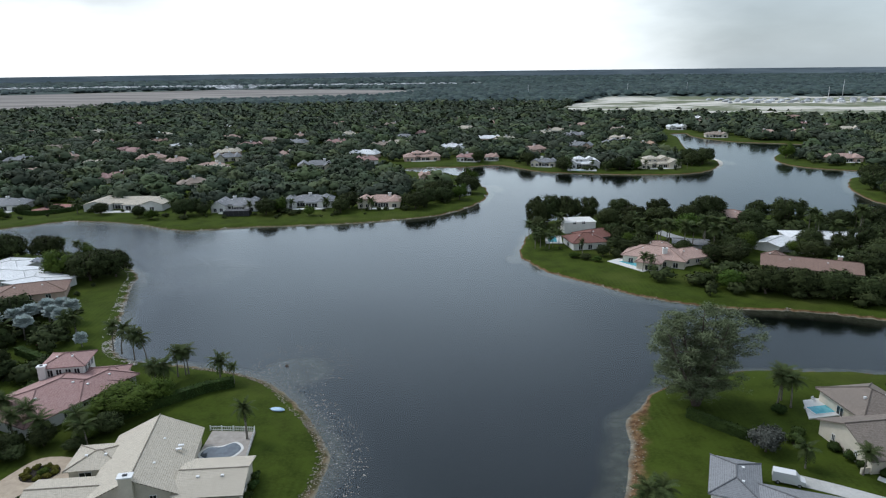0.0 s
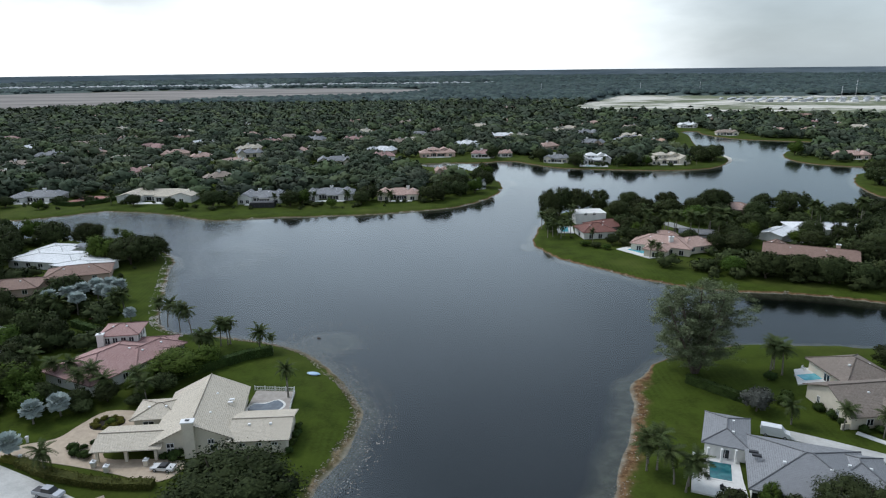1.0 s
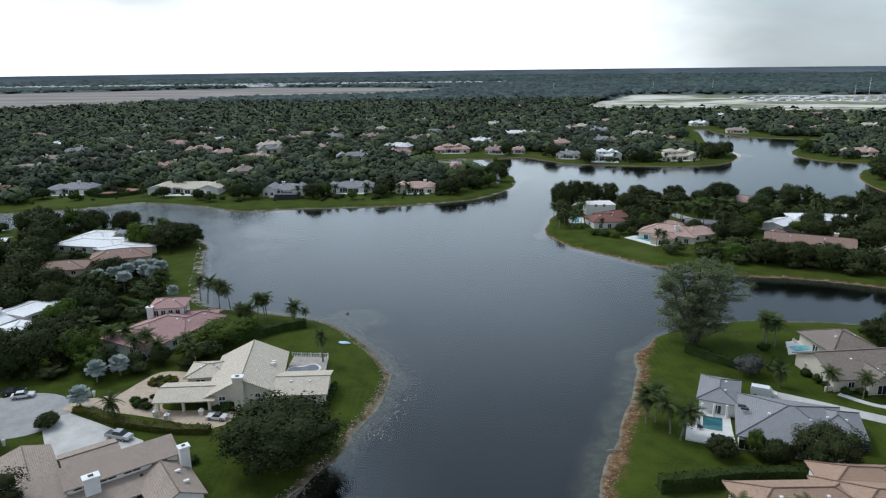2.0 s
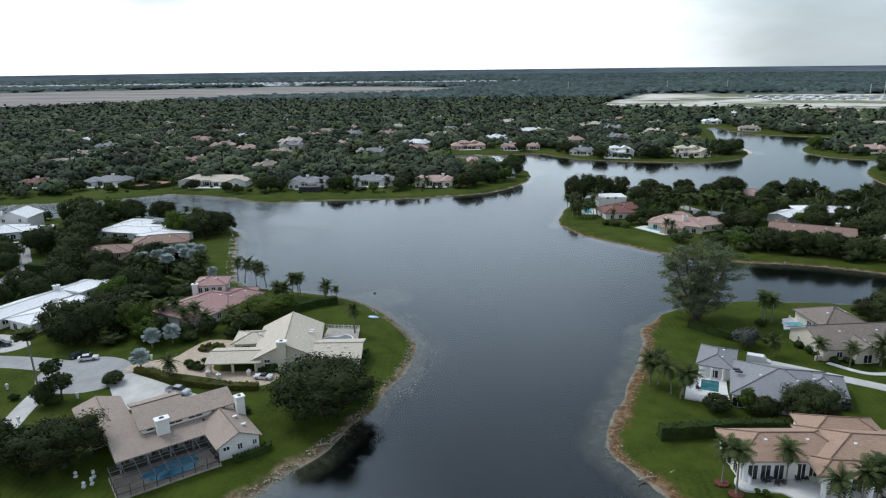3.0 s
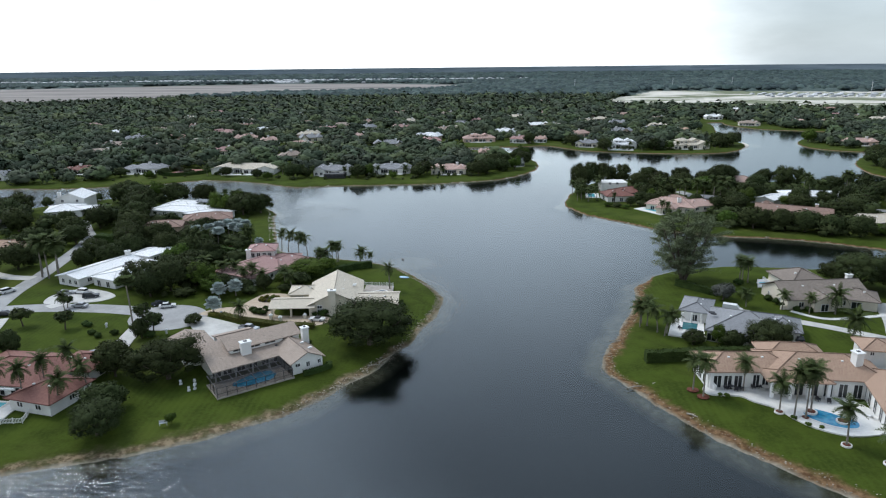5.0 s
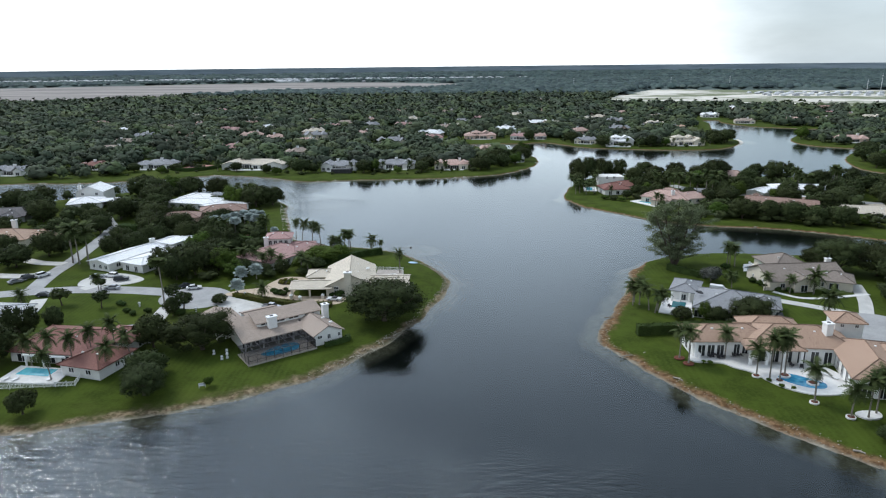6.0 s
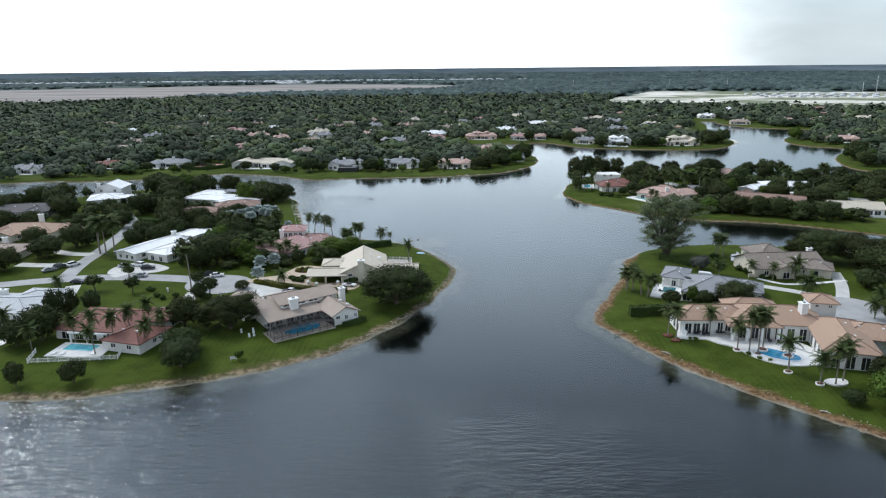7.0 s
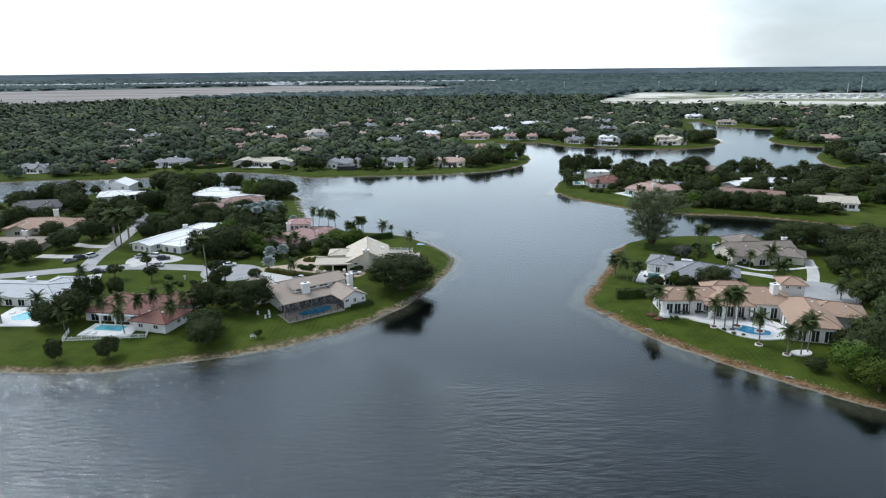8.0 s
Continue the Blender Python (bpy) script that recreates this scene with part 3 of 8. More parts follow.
Z = GROUND
paved("road", strip([(-260, 52), (-200, 64), (-157, 74), (-138, 80.5), (-120, 84.5), (-100, 84.5), (-84, 82)], 6.4, Z + 0.06), "asphalt", "pale grey asphalt residential street", "road")
paved("road_turning_circle", slab(oval(-77, 78, 11, 9.5, -15), Z - 0.2, Z + 0.075), "asphalt", "pale grey asphalt turning circle at the street end", "road")
paved("road_side", strip([(-131, 82), (-135, 98), (-137, 113), (-140, 130), (-147, 160), (-157, 176), (-168, 192)], 5.4, Z + 0.09), "asphalt", "grey side street climbing between the houses", "road")
paved("driveway_west", strip([(-82, 70), (-81, 62), (-79, 52), (-77, 44)], 4.2, Z + 0.10), "concrete", "pale concrete driveway beside the lawn", "driveway")
paved("driveway_grey_house", strip([(-124, 76), (-121, 68), (-119, 60), (-120, 52)], 4.4, Z + 0.105), "concrete", "pale concrete driveway", "driveway")
paved("driveway_truck", slab([(-71, 76), (-66, 78.5), (-58, 74.5), (-46, 68), (-44, 64), (-52, 60), (-60, 62), (-64, 66)], Z - 0.2, Z + 0.11), "concrete", "pale concrete forecourt with a parked pickup", "driveway")
paved("driveway_cream", slab(spline([(-69, 80), (-66, 84.5), (-60, 87), (-58, 92), (-55, 97.5), (-48, 97), (-45, 92), (-48, 86.5), (-47, 80), (-37, 79.5), (-31, 78), (-34, 72.5), (-46, 76), (-58, 79)], True, 4), Z - 0.2, Z + 0.115), "paving_cream", "cream brick-paved drive with a loop", "driveway")
paved("parking_court", slab(spline([(-121, 95), (-116, 101), (-108, 100), (-101, 95), (-104, 90), (-112, 89), (-119, 88)], True, 4), Z - 0.2, Z + 0.12), "concrete", "pale concrete parking court", "driveway")
paved("driveway_link", strip([(-113, 90), (-116, 85)], 4.0, Z + 0.125), "concrete", "short pale concrete drive", "driveway")
paved("driveway_east", strip([(81, 86), (88, 82), (95, 77.5), (103, 72.5), (112, 66)], 3.4, Z + 0.10), "concrete", "pale concrete driveway across the lawn", "driveway")
paved("driveway_court_lane", strip([(125, 92), (120, 78), (114, 66)], 3.6, Z + 0.11), "concrete", "pale concrete lane to the motor court", "driveway")
paved("driveway_orange_house", strip([(-138, 112), (-147, 113), (-158, 118), (-166, 124)], 4.2, Z + 0.115), "concrete", "pale concrete drive to the orange-roofed house", "driveway")
paved("driveway_tan_house", strip([(-136, 100), (-146, 98), (-158, 99)], 4.6, Z + 0.12), "concrete", "pale concrete drive to the tan-roofed house", "driveway")
paved("motor_court", slab(oval(112, 56, 10, 11.5, -10), Z - 0.2, Z + 0.13), "asphalt", "grey paved motor court", "driveway")
paved("road_mid", strip([(118, 260), (123, 248), (130, 241), (140, 236), (170, 222), (215, 205), (290, 170)], 6.0, Z + 0.06), "asphalt", "grey asphalt street among the trees", "road")
paved("footpath", strip([(97, 85), (103, 79.5), (112, 80), (124, 83)], 1.4, Z + 0.14), "paving_white", "white concrete garden path", "path")


# ---------------------------------------------------------------- houses
def roof_bm(L, W, rise, kind, over=0.7, fascia=0.22):
    """A roof over a rectangle, eaves at z = 0, with UV in metres along the eave and up the slope."""
    bm = bmesh.new()
    uvl = bm.loops.layers.uv.new("UVMap")
    a, b = L / 2 + over, W / 2 + over

    def face(pts):
        vs = [bm.verts.new(p) for p in pts]
        f = bm.faces.new(vs)
        f.normal_update()
        if f.normal.z < 0:
            f.normal_flip()
        n = f.normal
        up = Vector((0, 0, 1)) - n * n.z
        up = up.normalized() if up.length > 1e-3 else Vector((0, 1, 0))
        side = up.cross(n)
        for lp in f.loops:
            lp[uvl].uv = (lp.vert.co.dot(side), lp.vert.co.dot(up))

    c = [(-a, -b, 0), (a, -b, 0), (a, b, 0), (-a, b, 0)]
    if kind == "hip":
        r = max(a - b, 0.05)
        p, q = (-r, 0, rise), (r, 0, rise)
        if a < b:
            p, q = (0, -(b - a), rise), (0, b - a, rise)
            face((c[0], c[1], p)), face((c[1], c[2], q, p)), face((c[2], c[3], q)), face((c[3], c[0], p, q))
        else:
            face((c[0], c[1], q, p)), face((c[1], c[2], q)), face((c[2], c[3], p, q)), face((c[3], c[0], p))
    elif kind == "gable":
        p, q = (-a, 0, rise), (a, 0, rise)
        face((c[0], c[1], q, p)), face((c[2], c[3], p, q))
    elif kind == "shed":
        face((c[0], c[1], (a, b, rise), (-a, b, rise)))
    else:
        face(c)
    # fascia and underside, by thickening downward
    bmesh.ops.remove_doubles(bm, verts=bm.verts[:], dist=0.001)
    geom = bmesh.ops.extrude_face_region(bm, geom=bm.faces[:])
    low = [g for g in geom["geom"] if isinstance(g, bmesh.types.BMVert)]
    bmesh.ops.translate(bm, verts=low, vec=(0, 0, -fascia))
    bmesh.ops.recalc_face_normals(bm, faces=bm.faces[:])
    return bm


def ridge_lines(L, W, rise, kind, over=0.7):
    a, b = L / 2 + over, W / 2 + over
    c = [(-a, -b, 0), (a, -b, 0), (a, b, 0), (-a, b, 0)]
    if kind == "gable":
        return [((-a, 0, rise), (a, 0, rise))]
    if kind != "hip":
        return []
    if a >= b:
        p, q = (-(a - b), 0, rise), (a - b, 0, rise)
        lines = [(p, q), (c[0], p), (c[3], p), (c[1], q), (c[2], q)]
    else:
        p, q = (0, -(b - a), rise), (0, b - a, rise)
        lines = [(p, q), (c[0], p), (c[1], p), (c[2], q), (c[3], q)]
    return [(u, v) for u, v in lines if (Vector(u) - Vector(v)).length > 0.5]


def wall_bm(L, W, h, rise, kind):
    """Four walls, with gable ends where the roof has them."""
    bm = boxed(0, 0, -0.3, L, W, h + 0.3)
    if kind == "gable":
        for s in (-1, 1):
            x0, x1 = s * L / 2, s * (L / 2 - 0.25)
            k = rise * (W / 2) / (W / 2 + 0.7)
            vs = [bm.verts.new(p) for p in ((x0, -W / 2, h), (x0, W / 2, h), (x0, 0, h + k), (x1, -W / 2, h), (x1, W / 2, h), (x1, 0, h + k))]
            for f in ((0, 1, 2), (5, 4, 3), (0, 2, 5, 3), (2, 1, 4, 5)):
                bm.faces.new([vs[i] for i in f])
        bmesh.ops.recalc_face_normals(bm, faces=bm.faces[:])
    elif kind == "shed":
        vs = [bm.verts.new(p) for p in ((-L / 2, -W / 2, h), (L / 2, -W / 2, h), (L / 2, W / 2, h), (-L / 2, W / 2, h), (L / 2, W / 2, h + rise * 0.8), (-L / 2, W / 2, h + rise * 0.8))]
        for f in ((0, 3, 5), (1, 4, 2), (3, 2, 4, 5)):
            bm.faces.new([vs[i] for i in f])
    return bm


WINDOWS = {}


def window_meshes(w, h, doorlike=False):
    key = (round(w, 1), round(h, 1), doorlike)
    if key not in WINDOWS:
        bm = bmesh.new()
        t = 0.1
        xs, zs = (-w / 2, -w / 2 + t, -t / 2, t / 2, w / 2 - t, w / 2), (0, t, h - t, h)
        grid = [[bm.verts.new((x, -0.07, z)) for x in xs] for z in zs]
        for j in range(3):
            for i in range(5):
                if not (j == 1 and i in (1, 3)):
                    bm.faces.new((grid[j][i], grid[j][i + 1], grid[j + 1][i + 1], grid[j + 1][i]))
        ex = bmesh.ops.extrude_face_region(bm, geom=bm.faces[:])
        bmesh.ops.translate(bm, verts=[g for g in ex["geom"] if isinstance(g, bmesh.types.BMVert)], vec=(0, 0.14, 0))
        bmesh.ops.recalc_face_normals(bm, faces=bm.faces[:])
        WINDOWS[key] = (mesh_of("window", bm, M["trim_white"]), mesh_of("pane", boxed(0, 0.0, 0.04, w - 0.05, 0.06, h - 0.08), M["glass"]))
    return WINDOWS[key]


def add_window(parent, x, y, z, rz, w, h, name="window", doorlike=False):
    fr, pa = window_meshes(w, h, doorlike)
    ob = new(name, fr)
    ob.parent = parent
    ob.matrix_local = pose(x, y, z, 0, 0, rz)
    pn = new("pane", pa)
    pn.parent = ob
    return ob


class House:
    """A house built of wings; coordinates are the world's."""

    def __init__(self, x, y, label, wall, roof, category="house", caps=True, vents=True):
        self.o = (x, y)
        self.root = thing("house", pose(x, y, Z), label, category)
        self.wall, self.roof, self.caps, self.vents = wall, roof, caps, vents

    def wing(self, cx, cy, rz, L, W, h=3.0, rise=2.0, kind="hip", windows=(), over=0.7, roof=None, wall=None, base=0.0, walls=True, vent=None):
        """windows: (side, place along it, width, height, sill); sides f b l r."""
        m = pose(cx - self.o[0], cy - self.o[1], base, 0, 0, rz)
        WINGS.append((cx, cy, rz, L / 2 + over, W / 2 + over))
        if walls:
            w = part("wall", wall_bm(L, W, h, rise, kind), M[wall or self.wall], self.root)
            w.matrix_local = m
            for side, u, ww, hh, sill in windows:
                x, y, r = {"f": (u, -W / 2 - 0.02, 0), "b": (u, W / 2 + 0.02, 180), "l": (-L / 2 - 0.02, -u, -90), "r": (L / 2 + 0.02, u, 90)}[side]
                add_window(w, x, y, sill, r, ww, hh, "glass_door" if sill < 0.3 else "window", sill < 0.3)
        r = part("roof", roof_bm(L, W, rise, kind, over), M[roof or self.roof], self.root)
        r.matrix_local = m @ pose(0, 0, h + 0.12)
        if self.caps:
            for u, v in ridge_lines(L, W, rise, kind, over):
                up = Vector((0, 0, 0.03))
                part("ridge_cap", tube(bmesh.new(), [Vector(u) + up, Vector(v) + up], [0.14, 0.14], 5), M[roof or self.roof], r)
        if (self.vents if vent is None else vent) and rise > 1.2 and kind in ("hip", "gable"):
            for u in (-0.22, 0.17):
                v = part("roof_vent", boxed(0, 0, 0, 0.5, 0.45, 0.4), M["trim_white"], r)
                v.matrix_local = pose(L * u, -W * 0.16, rise * 0.62)
        return r

    def rows(self, n, L, w=1.6, h=1.5, sill=0.9, side="f"):
        return [(side, (i + 0.5) / n * L - L / 2, w, h, sill) for i in range(n)]

    def box_part(self, name, cx, cy, z0, sx, sy, h, mat, rz=0, label=""):
        p = part(name, boxed(0, 0, 0, sx, sy, h), M[mat], self.root, label)
        p.matrix_local = pose(cx - self.o[0], cy - self.o[1], z0, 0, 0, rz)
        return p

    def chimney(self, cx, cy, top, sx=1.6, sy=1.1, rz=0, mat="stucco_white"):
        p = self.box_part("chimney", cx, cy, 0, sx, sy, top, mat, rz, "rendered chimney")
        c = part("cap", boxed(0, 0, 0, sx + 0.35, sy + 0.35, 0.22), M["trim_white"], p)
        c.location = (0, 0, top)
        f = part("flue", boxed(0, 0, 0, sx * 0.35, sy * 0.35, 0.16), M["frame_dark"], p)
        f.location = (0, 0, top + 0.22)


def pool(outline, water, deck, deck_mat, label, z=Z + 0.22, coping=0.5, coping_mat="paving_white"):
    """A pool let into its deck: deck, raised coping, water."""
    cx, cy = sum(p[0] for p in outline) / len(outline), sum(p[1] for p in outline) / len(outline)
    root = thing("swimming_pool", pose(cx, cy, 0), label, "swimming pool")
    loc = lambda pts, k=0.0: [(x - cx + (x - cx) / (math.hypot(x - cx, y - cy) or 1) * k, y - cy + (y - cy) / (math.hypot(x - cx, y - cy) or 1) * k) for x, y in pts]
    if deck:
        part("deck", slab([(x - cx, y - cy) for x, y in deck], Z - 0.3, z), M[deck_mat], root)
    part("coping", slab(loc(outline, coping), Z - 0.3, z + 0.05), M[coping_mat], root, "stone coping round the water")
    part("pool_water", slab(loc(outline), Z - 0.3, z + 0.06), M[water], root, "still clear pool water")
    return root


# cream house on the western point
h = House(-32, 90, "cream stucco house with pale tiled gable roofs and a carport", "stucco_cream", "roof_cream")
h.wing(-31.8, 90.5, 98, 20.5, 14.5, 3.0, 3.7, "gable", [("l", -4.2, 1.4, 1.0, 2.0), ("l", -4.2, 1.4, 1.3, 0.6), ("l", 3.2, 1.2, 1.0, 2.2), ("l", 3.6, 1.4, 1.4, 0.6), ("r", 0, 1.6, 1.4, 0.9)])
h.wing(-18.6, 86.0, 3, 10.5, 10.5, 2.9, 1.5, "gable", h.rows(3, 9, 1.2, 0.7, 1.6) + [("r", -1, 1.4, 1.4, 0.9)])
r = h.wing(-42.3, 82.2, 4, 11.5, 8.0, 2.8, 1.1, "gable", walls=False, vent=False)
h.wing(-41.5, 93.2, 6, 8.5, 7.5, 2.9, 1.3, "hip", [("f", -1.5, 2.2, 1.8, 0.5), ("l", 0, 1.4, 1.4, 0.9)])
h.box_part("carport_wall", -42.3, 85.8, 0, 11.2, 0.3, 2.8, "stucco_cream", 4)
for x in (-47.6, -42.4, -37.0):
    h.box_part("post", x, 78.6 + (x + 42.3) * 0.07, 0, 0.55, 0.5, 2.8, "stucco_cream", 4)
h.chimney(-30.9, 80.0, 7.3, 2.1, 1.3, 8, "stucco_cream")
for k, y in ((-26.8, 92.0), (-26.6, 93.2)):
    p = h.box_part("skylight", -26.7, y, 4.75, 1.0, 0.55, 0.25, "trim_white", 8, "flat acrylic skylight")

# house with the screened pool
def taupe_lot(u, v):
    """A place on this lot: u along the lake-side eave, v back from it."""
    return -48.8 + 0.793 * u - 0.609 * v, 38.5 + 0.609 * u + 0.793 * v


h = House(-44, 51, "white stucco house with taupe tiled roofs and a clerestory", "stucco_white", "roof_taupe")
h.wing(*taupe_lot(2.6, 5.6), 37.5, 4.9, 10.2, 2.6, 2.7, "shed", (), 0.5, walls=False)
h.wing(*taupe_lot(11.7, 2.95), 37.5, 12.2, 4.5, 2.55, 1.2, "shed", (), 0.5, walls=False)
# lake-side rooms stand back under deep eaves
for u, v, L, W, hh, rise, doors in ((2.6, 6.9, 4.9, 7.6, 3.15, 2.1, (-1.2, 1.2)), (11.4, 4.2, 12.4, 2.2, 3.0, 0.7, (-4.4, -1.5, 1.5, 4.4))):
    w = part("wall", wall_bm(L, W, hh, rise, "shed"), M["stucco_white"], h.root)
    x, y = taupe_lot(u, v)
    w.matrix_local = pose(x + 44, y - 51, 0, 0, 0, 37.5)
    for d in doors:
        add_window(w, d, -W / 2 - 0.02, 0.05, 0, 2.0, 2.1, "glass_door", True)
for u, v in ((0.4, 0.7), (5.0, 0.7), (9.0, 0.9), (13.0, 0.9)):
    h.box_part("post", *taupe_lot(u, v), 0, 0.3, 0.3, 2.6, "stucco_white", 37.5)
h.wing(*taupe_lot(13.9, 7.3), 37.5, 17.2, 4.1, 4.8, 1.5, "shed", [("f", u, 2.8, 0.62, 4.05) for u in (-6.4, -2.6, 1.2, 5.6)] + [("r", 0, 1.2, 1.0, 3.4)], 0.5)
h.wing(*taupe_lot(19.55, -0.5), -52.5, 10.8, 7.5, 2.6, 2.1, "gable", [("r", -2.4, 1.3, 0.9, 1.5), ("r", 0.1, 1.0, 1.3, 1.0), ("r", 2.9, 0.9, 1.1, 1.1), ("f", 2.5, 1.6, 1.2, 1.0)], 0.6, vent=False)
h.wing(*taupe_lot(1.0, 19.0), 127.5, 14.0, 8.0, 2.6, 1.4, "gable", [("b", 0, 1.8, 1.3, 0.9), ("r", 0, 2.4, 1.3, 0.9)], 0.6, vent=False)
h.wing(*taupe_lot(10.6, 17.4), 37.5, 8.6, 6.4, 2.9, 0.9, "gable", [], 0.5, vent=False)
h.wing(*taupe_lot(10.0, 11.2), 37.5, 9.0, 3.4, 2.7, 0.2, "flat", [], 0.3, roof="roof_cream")
h.chimney(*taupe_lot(8.8, 4.2), 6.3, 2.3, 1.4, 37.5)
h.chimney(*taupe_lot(23.3, 3.6), 6.6, 1.6, 1.3, 37.5)
for u, v, z in ((21.2, 0.6, 4.15), (21.6, -3.0, 4.0)):
    h.box_part("skylight", *taupe_lot(u, v), z, 0.9, 0.5, 0.3, "trim_white", 37.5, "flat acrylic skylight")
h.box_part("roof_vent", *taupe_lot(16.2, 4.2), 3.4, 0.45, 0.45, 0.4, "frame_dark", 37.5)

# pink-roofed house with an upper room
h = House(-62, 119, "white stucco house with pink tiled roofs and an upper room", "stucco_white", "roof_pink")
h.wing(-63.5, 117.0, 62, 22, 16.5, 2.9, 2.8, "hip", h.rows(4, 18, 1.4, 1.5, 0.7) + [("l", -3, 1.4, 1.5, 0.7), ("l", 3, 1.4, 1.5, 0.7), ("b", 2, 1.6, 1.4, 0.9)])
h.wing(-56.0, 122.5, 62, 14, 8, 2.9, 1.9, "hip", h.rows(3, 12, 1.6, 1.6, 0.6))
h.wing(-65.5, 129.5, 8, 8.5, 7.5, 5.8, 1.6, "hip", [("f", u, 1.3, 1.7, 3.4) for u in (-2.9, -1.0, 1.0, 2.9)] + [("r", u, 1.3, 1.7, 3.4) for u in (-2, 0, 2)], 0.8)
h.chimney(-69.0, 124.5, 6.4, 1.6, 1.2, 10)
h.wing(-57.0, 128.6, 8, 9.5, 5.0, 2.9, 1.0, "hip", [("r", 0, 1.4, 1.5, 0.7)], 0.6, vent=False)
h.box_part("terrace", -58.0, 133.6, 0, 7.0, 5.0, 0.5, "paving_grey", 8)
h.box_part("parapet", -54.4, 133.8, 0, 0.3, 5.2, 1.4, "stucco_white", 8)

# white flat-roofed house and its brown-roofed neighbour
h = House(-124, 207, "low white house with a broad white roof", "stucco_white", "roof_white")
h.wing(-128, 208, -12, 28, 15, 2.9, 0.9, "hip", h.rows(5, 26, 2.0, 1.5, 0.8))
h.wing(-112, 199, -22, 18, 13, 2.9, 0.7, "hip", h.rows(3, 16, 2.0, 1.6, 0.6))
h.wing(-133, 220, -12, 14, 12, 3.0, 0.8, "hip")
h = House(-114, 180, "house with a brown tiled roof behind palms", "stucco_pink", "roof_brown")
h.wing(-109, 190, 20, 20, 12, 2.8, 2.2, "hip", h.rows(3, 16))
h.wing(-123, 175, 15, 16, 11, 2.8, 2.0, "hip", h.rows(3, 14))

# long white house by the street
h = House(-112, 116, "long low white house with white membrane roofs", "stucco_white", "roof_white")
h.wing(-114.5, 121.0, 68, 36, 9.5, 2.9, 1.0, "gable", h.rows(7, 33, 1.8, 1.4, 0.9) + [("l", u, 1.3, 1.5, 0.7) for u in (-2.6, 0.6, 3.2)], 0.7, vent=False)
h.wing(-104.6, 112.5, 66, 21, 10.0, 3.0, 0.7, "hip", h.rows(4, 19, 1.8, 1.6, 0.6) + [("l", u, 1.6, 2.0, 0.1) for u in (-2.4, 1.8)], 0.7, vent=False)
h.wing(-105.5, 132.0, 68, 12, 7.5, 3.9, 0.5, "flat", [("f", -3, 2.2, 1.6, 1.6), ("f", 1, 2.2, 1.6, 1.6), ("f", 4.5, 1.2, 1.6, 1.6)], 0.5)
h.wing(-94.8, 122.0, 66, 8.5, 7.0, 2.8, 0.6, "hip", [("f", 0, 2.0, 1.5, 0.8)], 0.5, vent=False)
h.chimney(-112.7, 126.8, 5.4, 1.5, 1.3, 68)
h.box_part("porch_column", -110.8, 104.6, 0, 0.4, 0.4, 2.9, "trim_white", 68)
h.box_part("roof_unit", -108.0, 118.0, 3.7, 1.4, 1.1, 0.8, "trim_white", 66, "white roof-top air conditioner")

# red-roofed house with the fenced pool
h = House(-92, 38, "white stucco house with a dark red tiled hip roof", "stucco_white", "roof_red")
h.wing(-92.5, 40, -6, 21, 15, 2.8, 2.7, "hip", h.rows(5, 19, 2.4, 2.1, 0.05), 1.0)
h.wing(-80.5, 30.5, -14, 10.5, 11, 2.8, 2.0, "hip", [("f", -2.5, 1.5, 1.2, 1.0), ("f", 2.2, 1.5, 1.2, 1.0), ("r", 0, 1.4, 1.2, 1.0)])
h.wing(-81.0, 44.0, -8, 9, 9, 2.8, 1.8, "hip", [("r", 0, 2.6, 2.0, 0.05)])
for x, y in ((-98.0, 30.6), (-93.5, 30.1), (-89.0, 29.6)):
    h.box_part("post", x, y, 0, 0.35, 0.35, 2.8, "stucco_white", -6)
h.box_part("porch_beam", -93.3, 30.2, 2.7, 11, 0.4, 0.35, "trim_white", -6)

# grey-roofed house with a pool
h = House(-133, 52, "white house with a pale grey low roof", "stucco_white", "roof_pale")
h.wing(-135, 53, -4, 34, 15, 2.8, 1.5, "hip", h.rows(8, 32, 2.2, 2.1, 0.05))
h.wing(-124, 60, -4, 12, 10, 2.8, 1.2, "hip", [("r", 0, 2.2, 2.0, 0.05)])
h.chimney(-134, 58, 4.9, 2.4, 1.4, -4)

# white gabled house up the side street
h = House(-180, 203, "two-level white house with steep white roofs", "stucco_white", "roof_white")
h.wing(-188.5, 223.5, 96, 14, 13.5, 5.8, 2.9, "gable", [("l", u, 1.4, 1.5, 4.0) for u in (-3.5, 3.5)] + [("l", 0, 1.6, 1.8, 1.0)], 0.6, vent=False)
h.wing(-184.0, 206.5, 22, 15, 15, 3.2, 2.2, "hip", h.rows(3, 12, 2.0, 2.0, 0.3), 0.7, vent=False)
h.wing(-172.5, 210.0, 16, 13, 8.5, 3.1, 0.9, "gable", walls=False, vent=False)
h.box_part("carport_wall", -173.6, 213.8, 0, 12.6, 0.3, 3.0, "stucco_grey", 16)
for x, y in ((-178.0, 204.2), (-172.4, 205.8), (-166.8, 207.4)):
    h.box_part("post", x, y, 0, 0.5, 0.5, 3.1, "stucco_white", 16)
h.chimney(-193.5, 218.0, 8.6, 1.4, 1.1, 6)

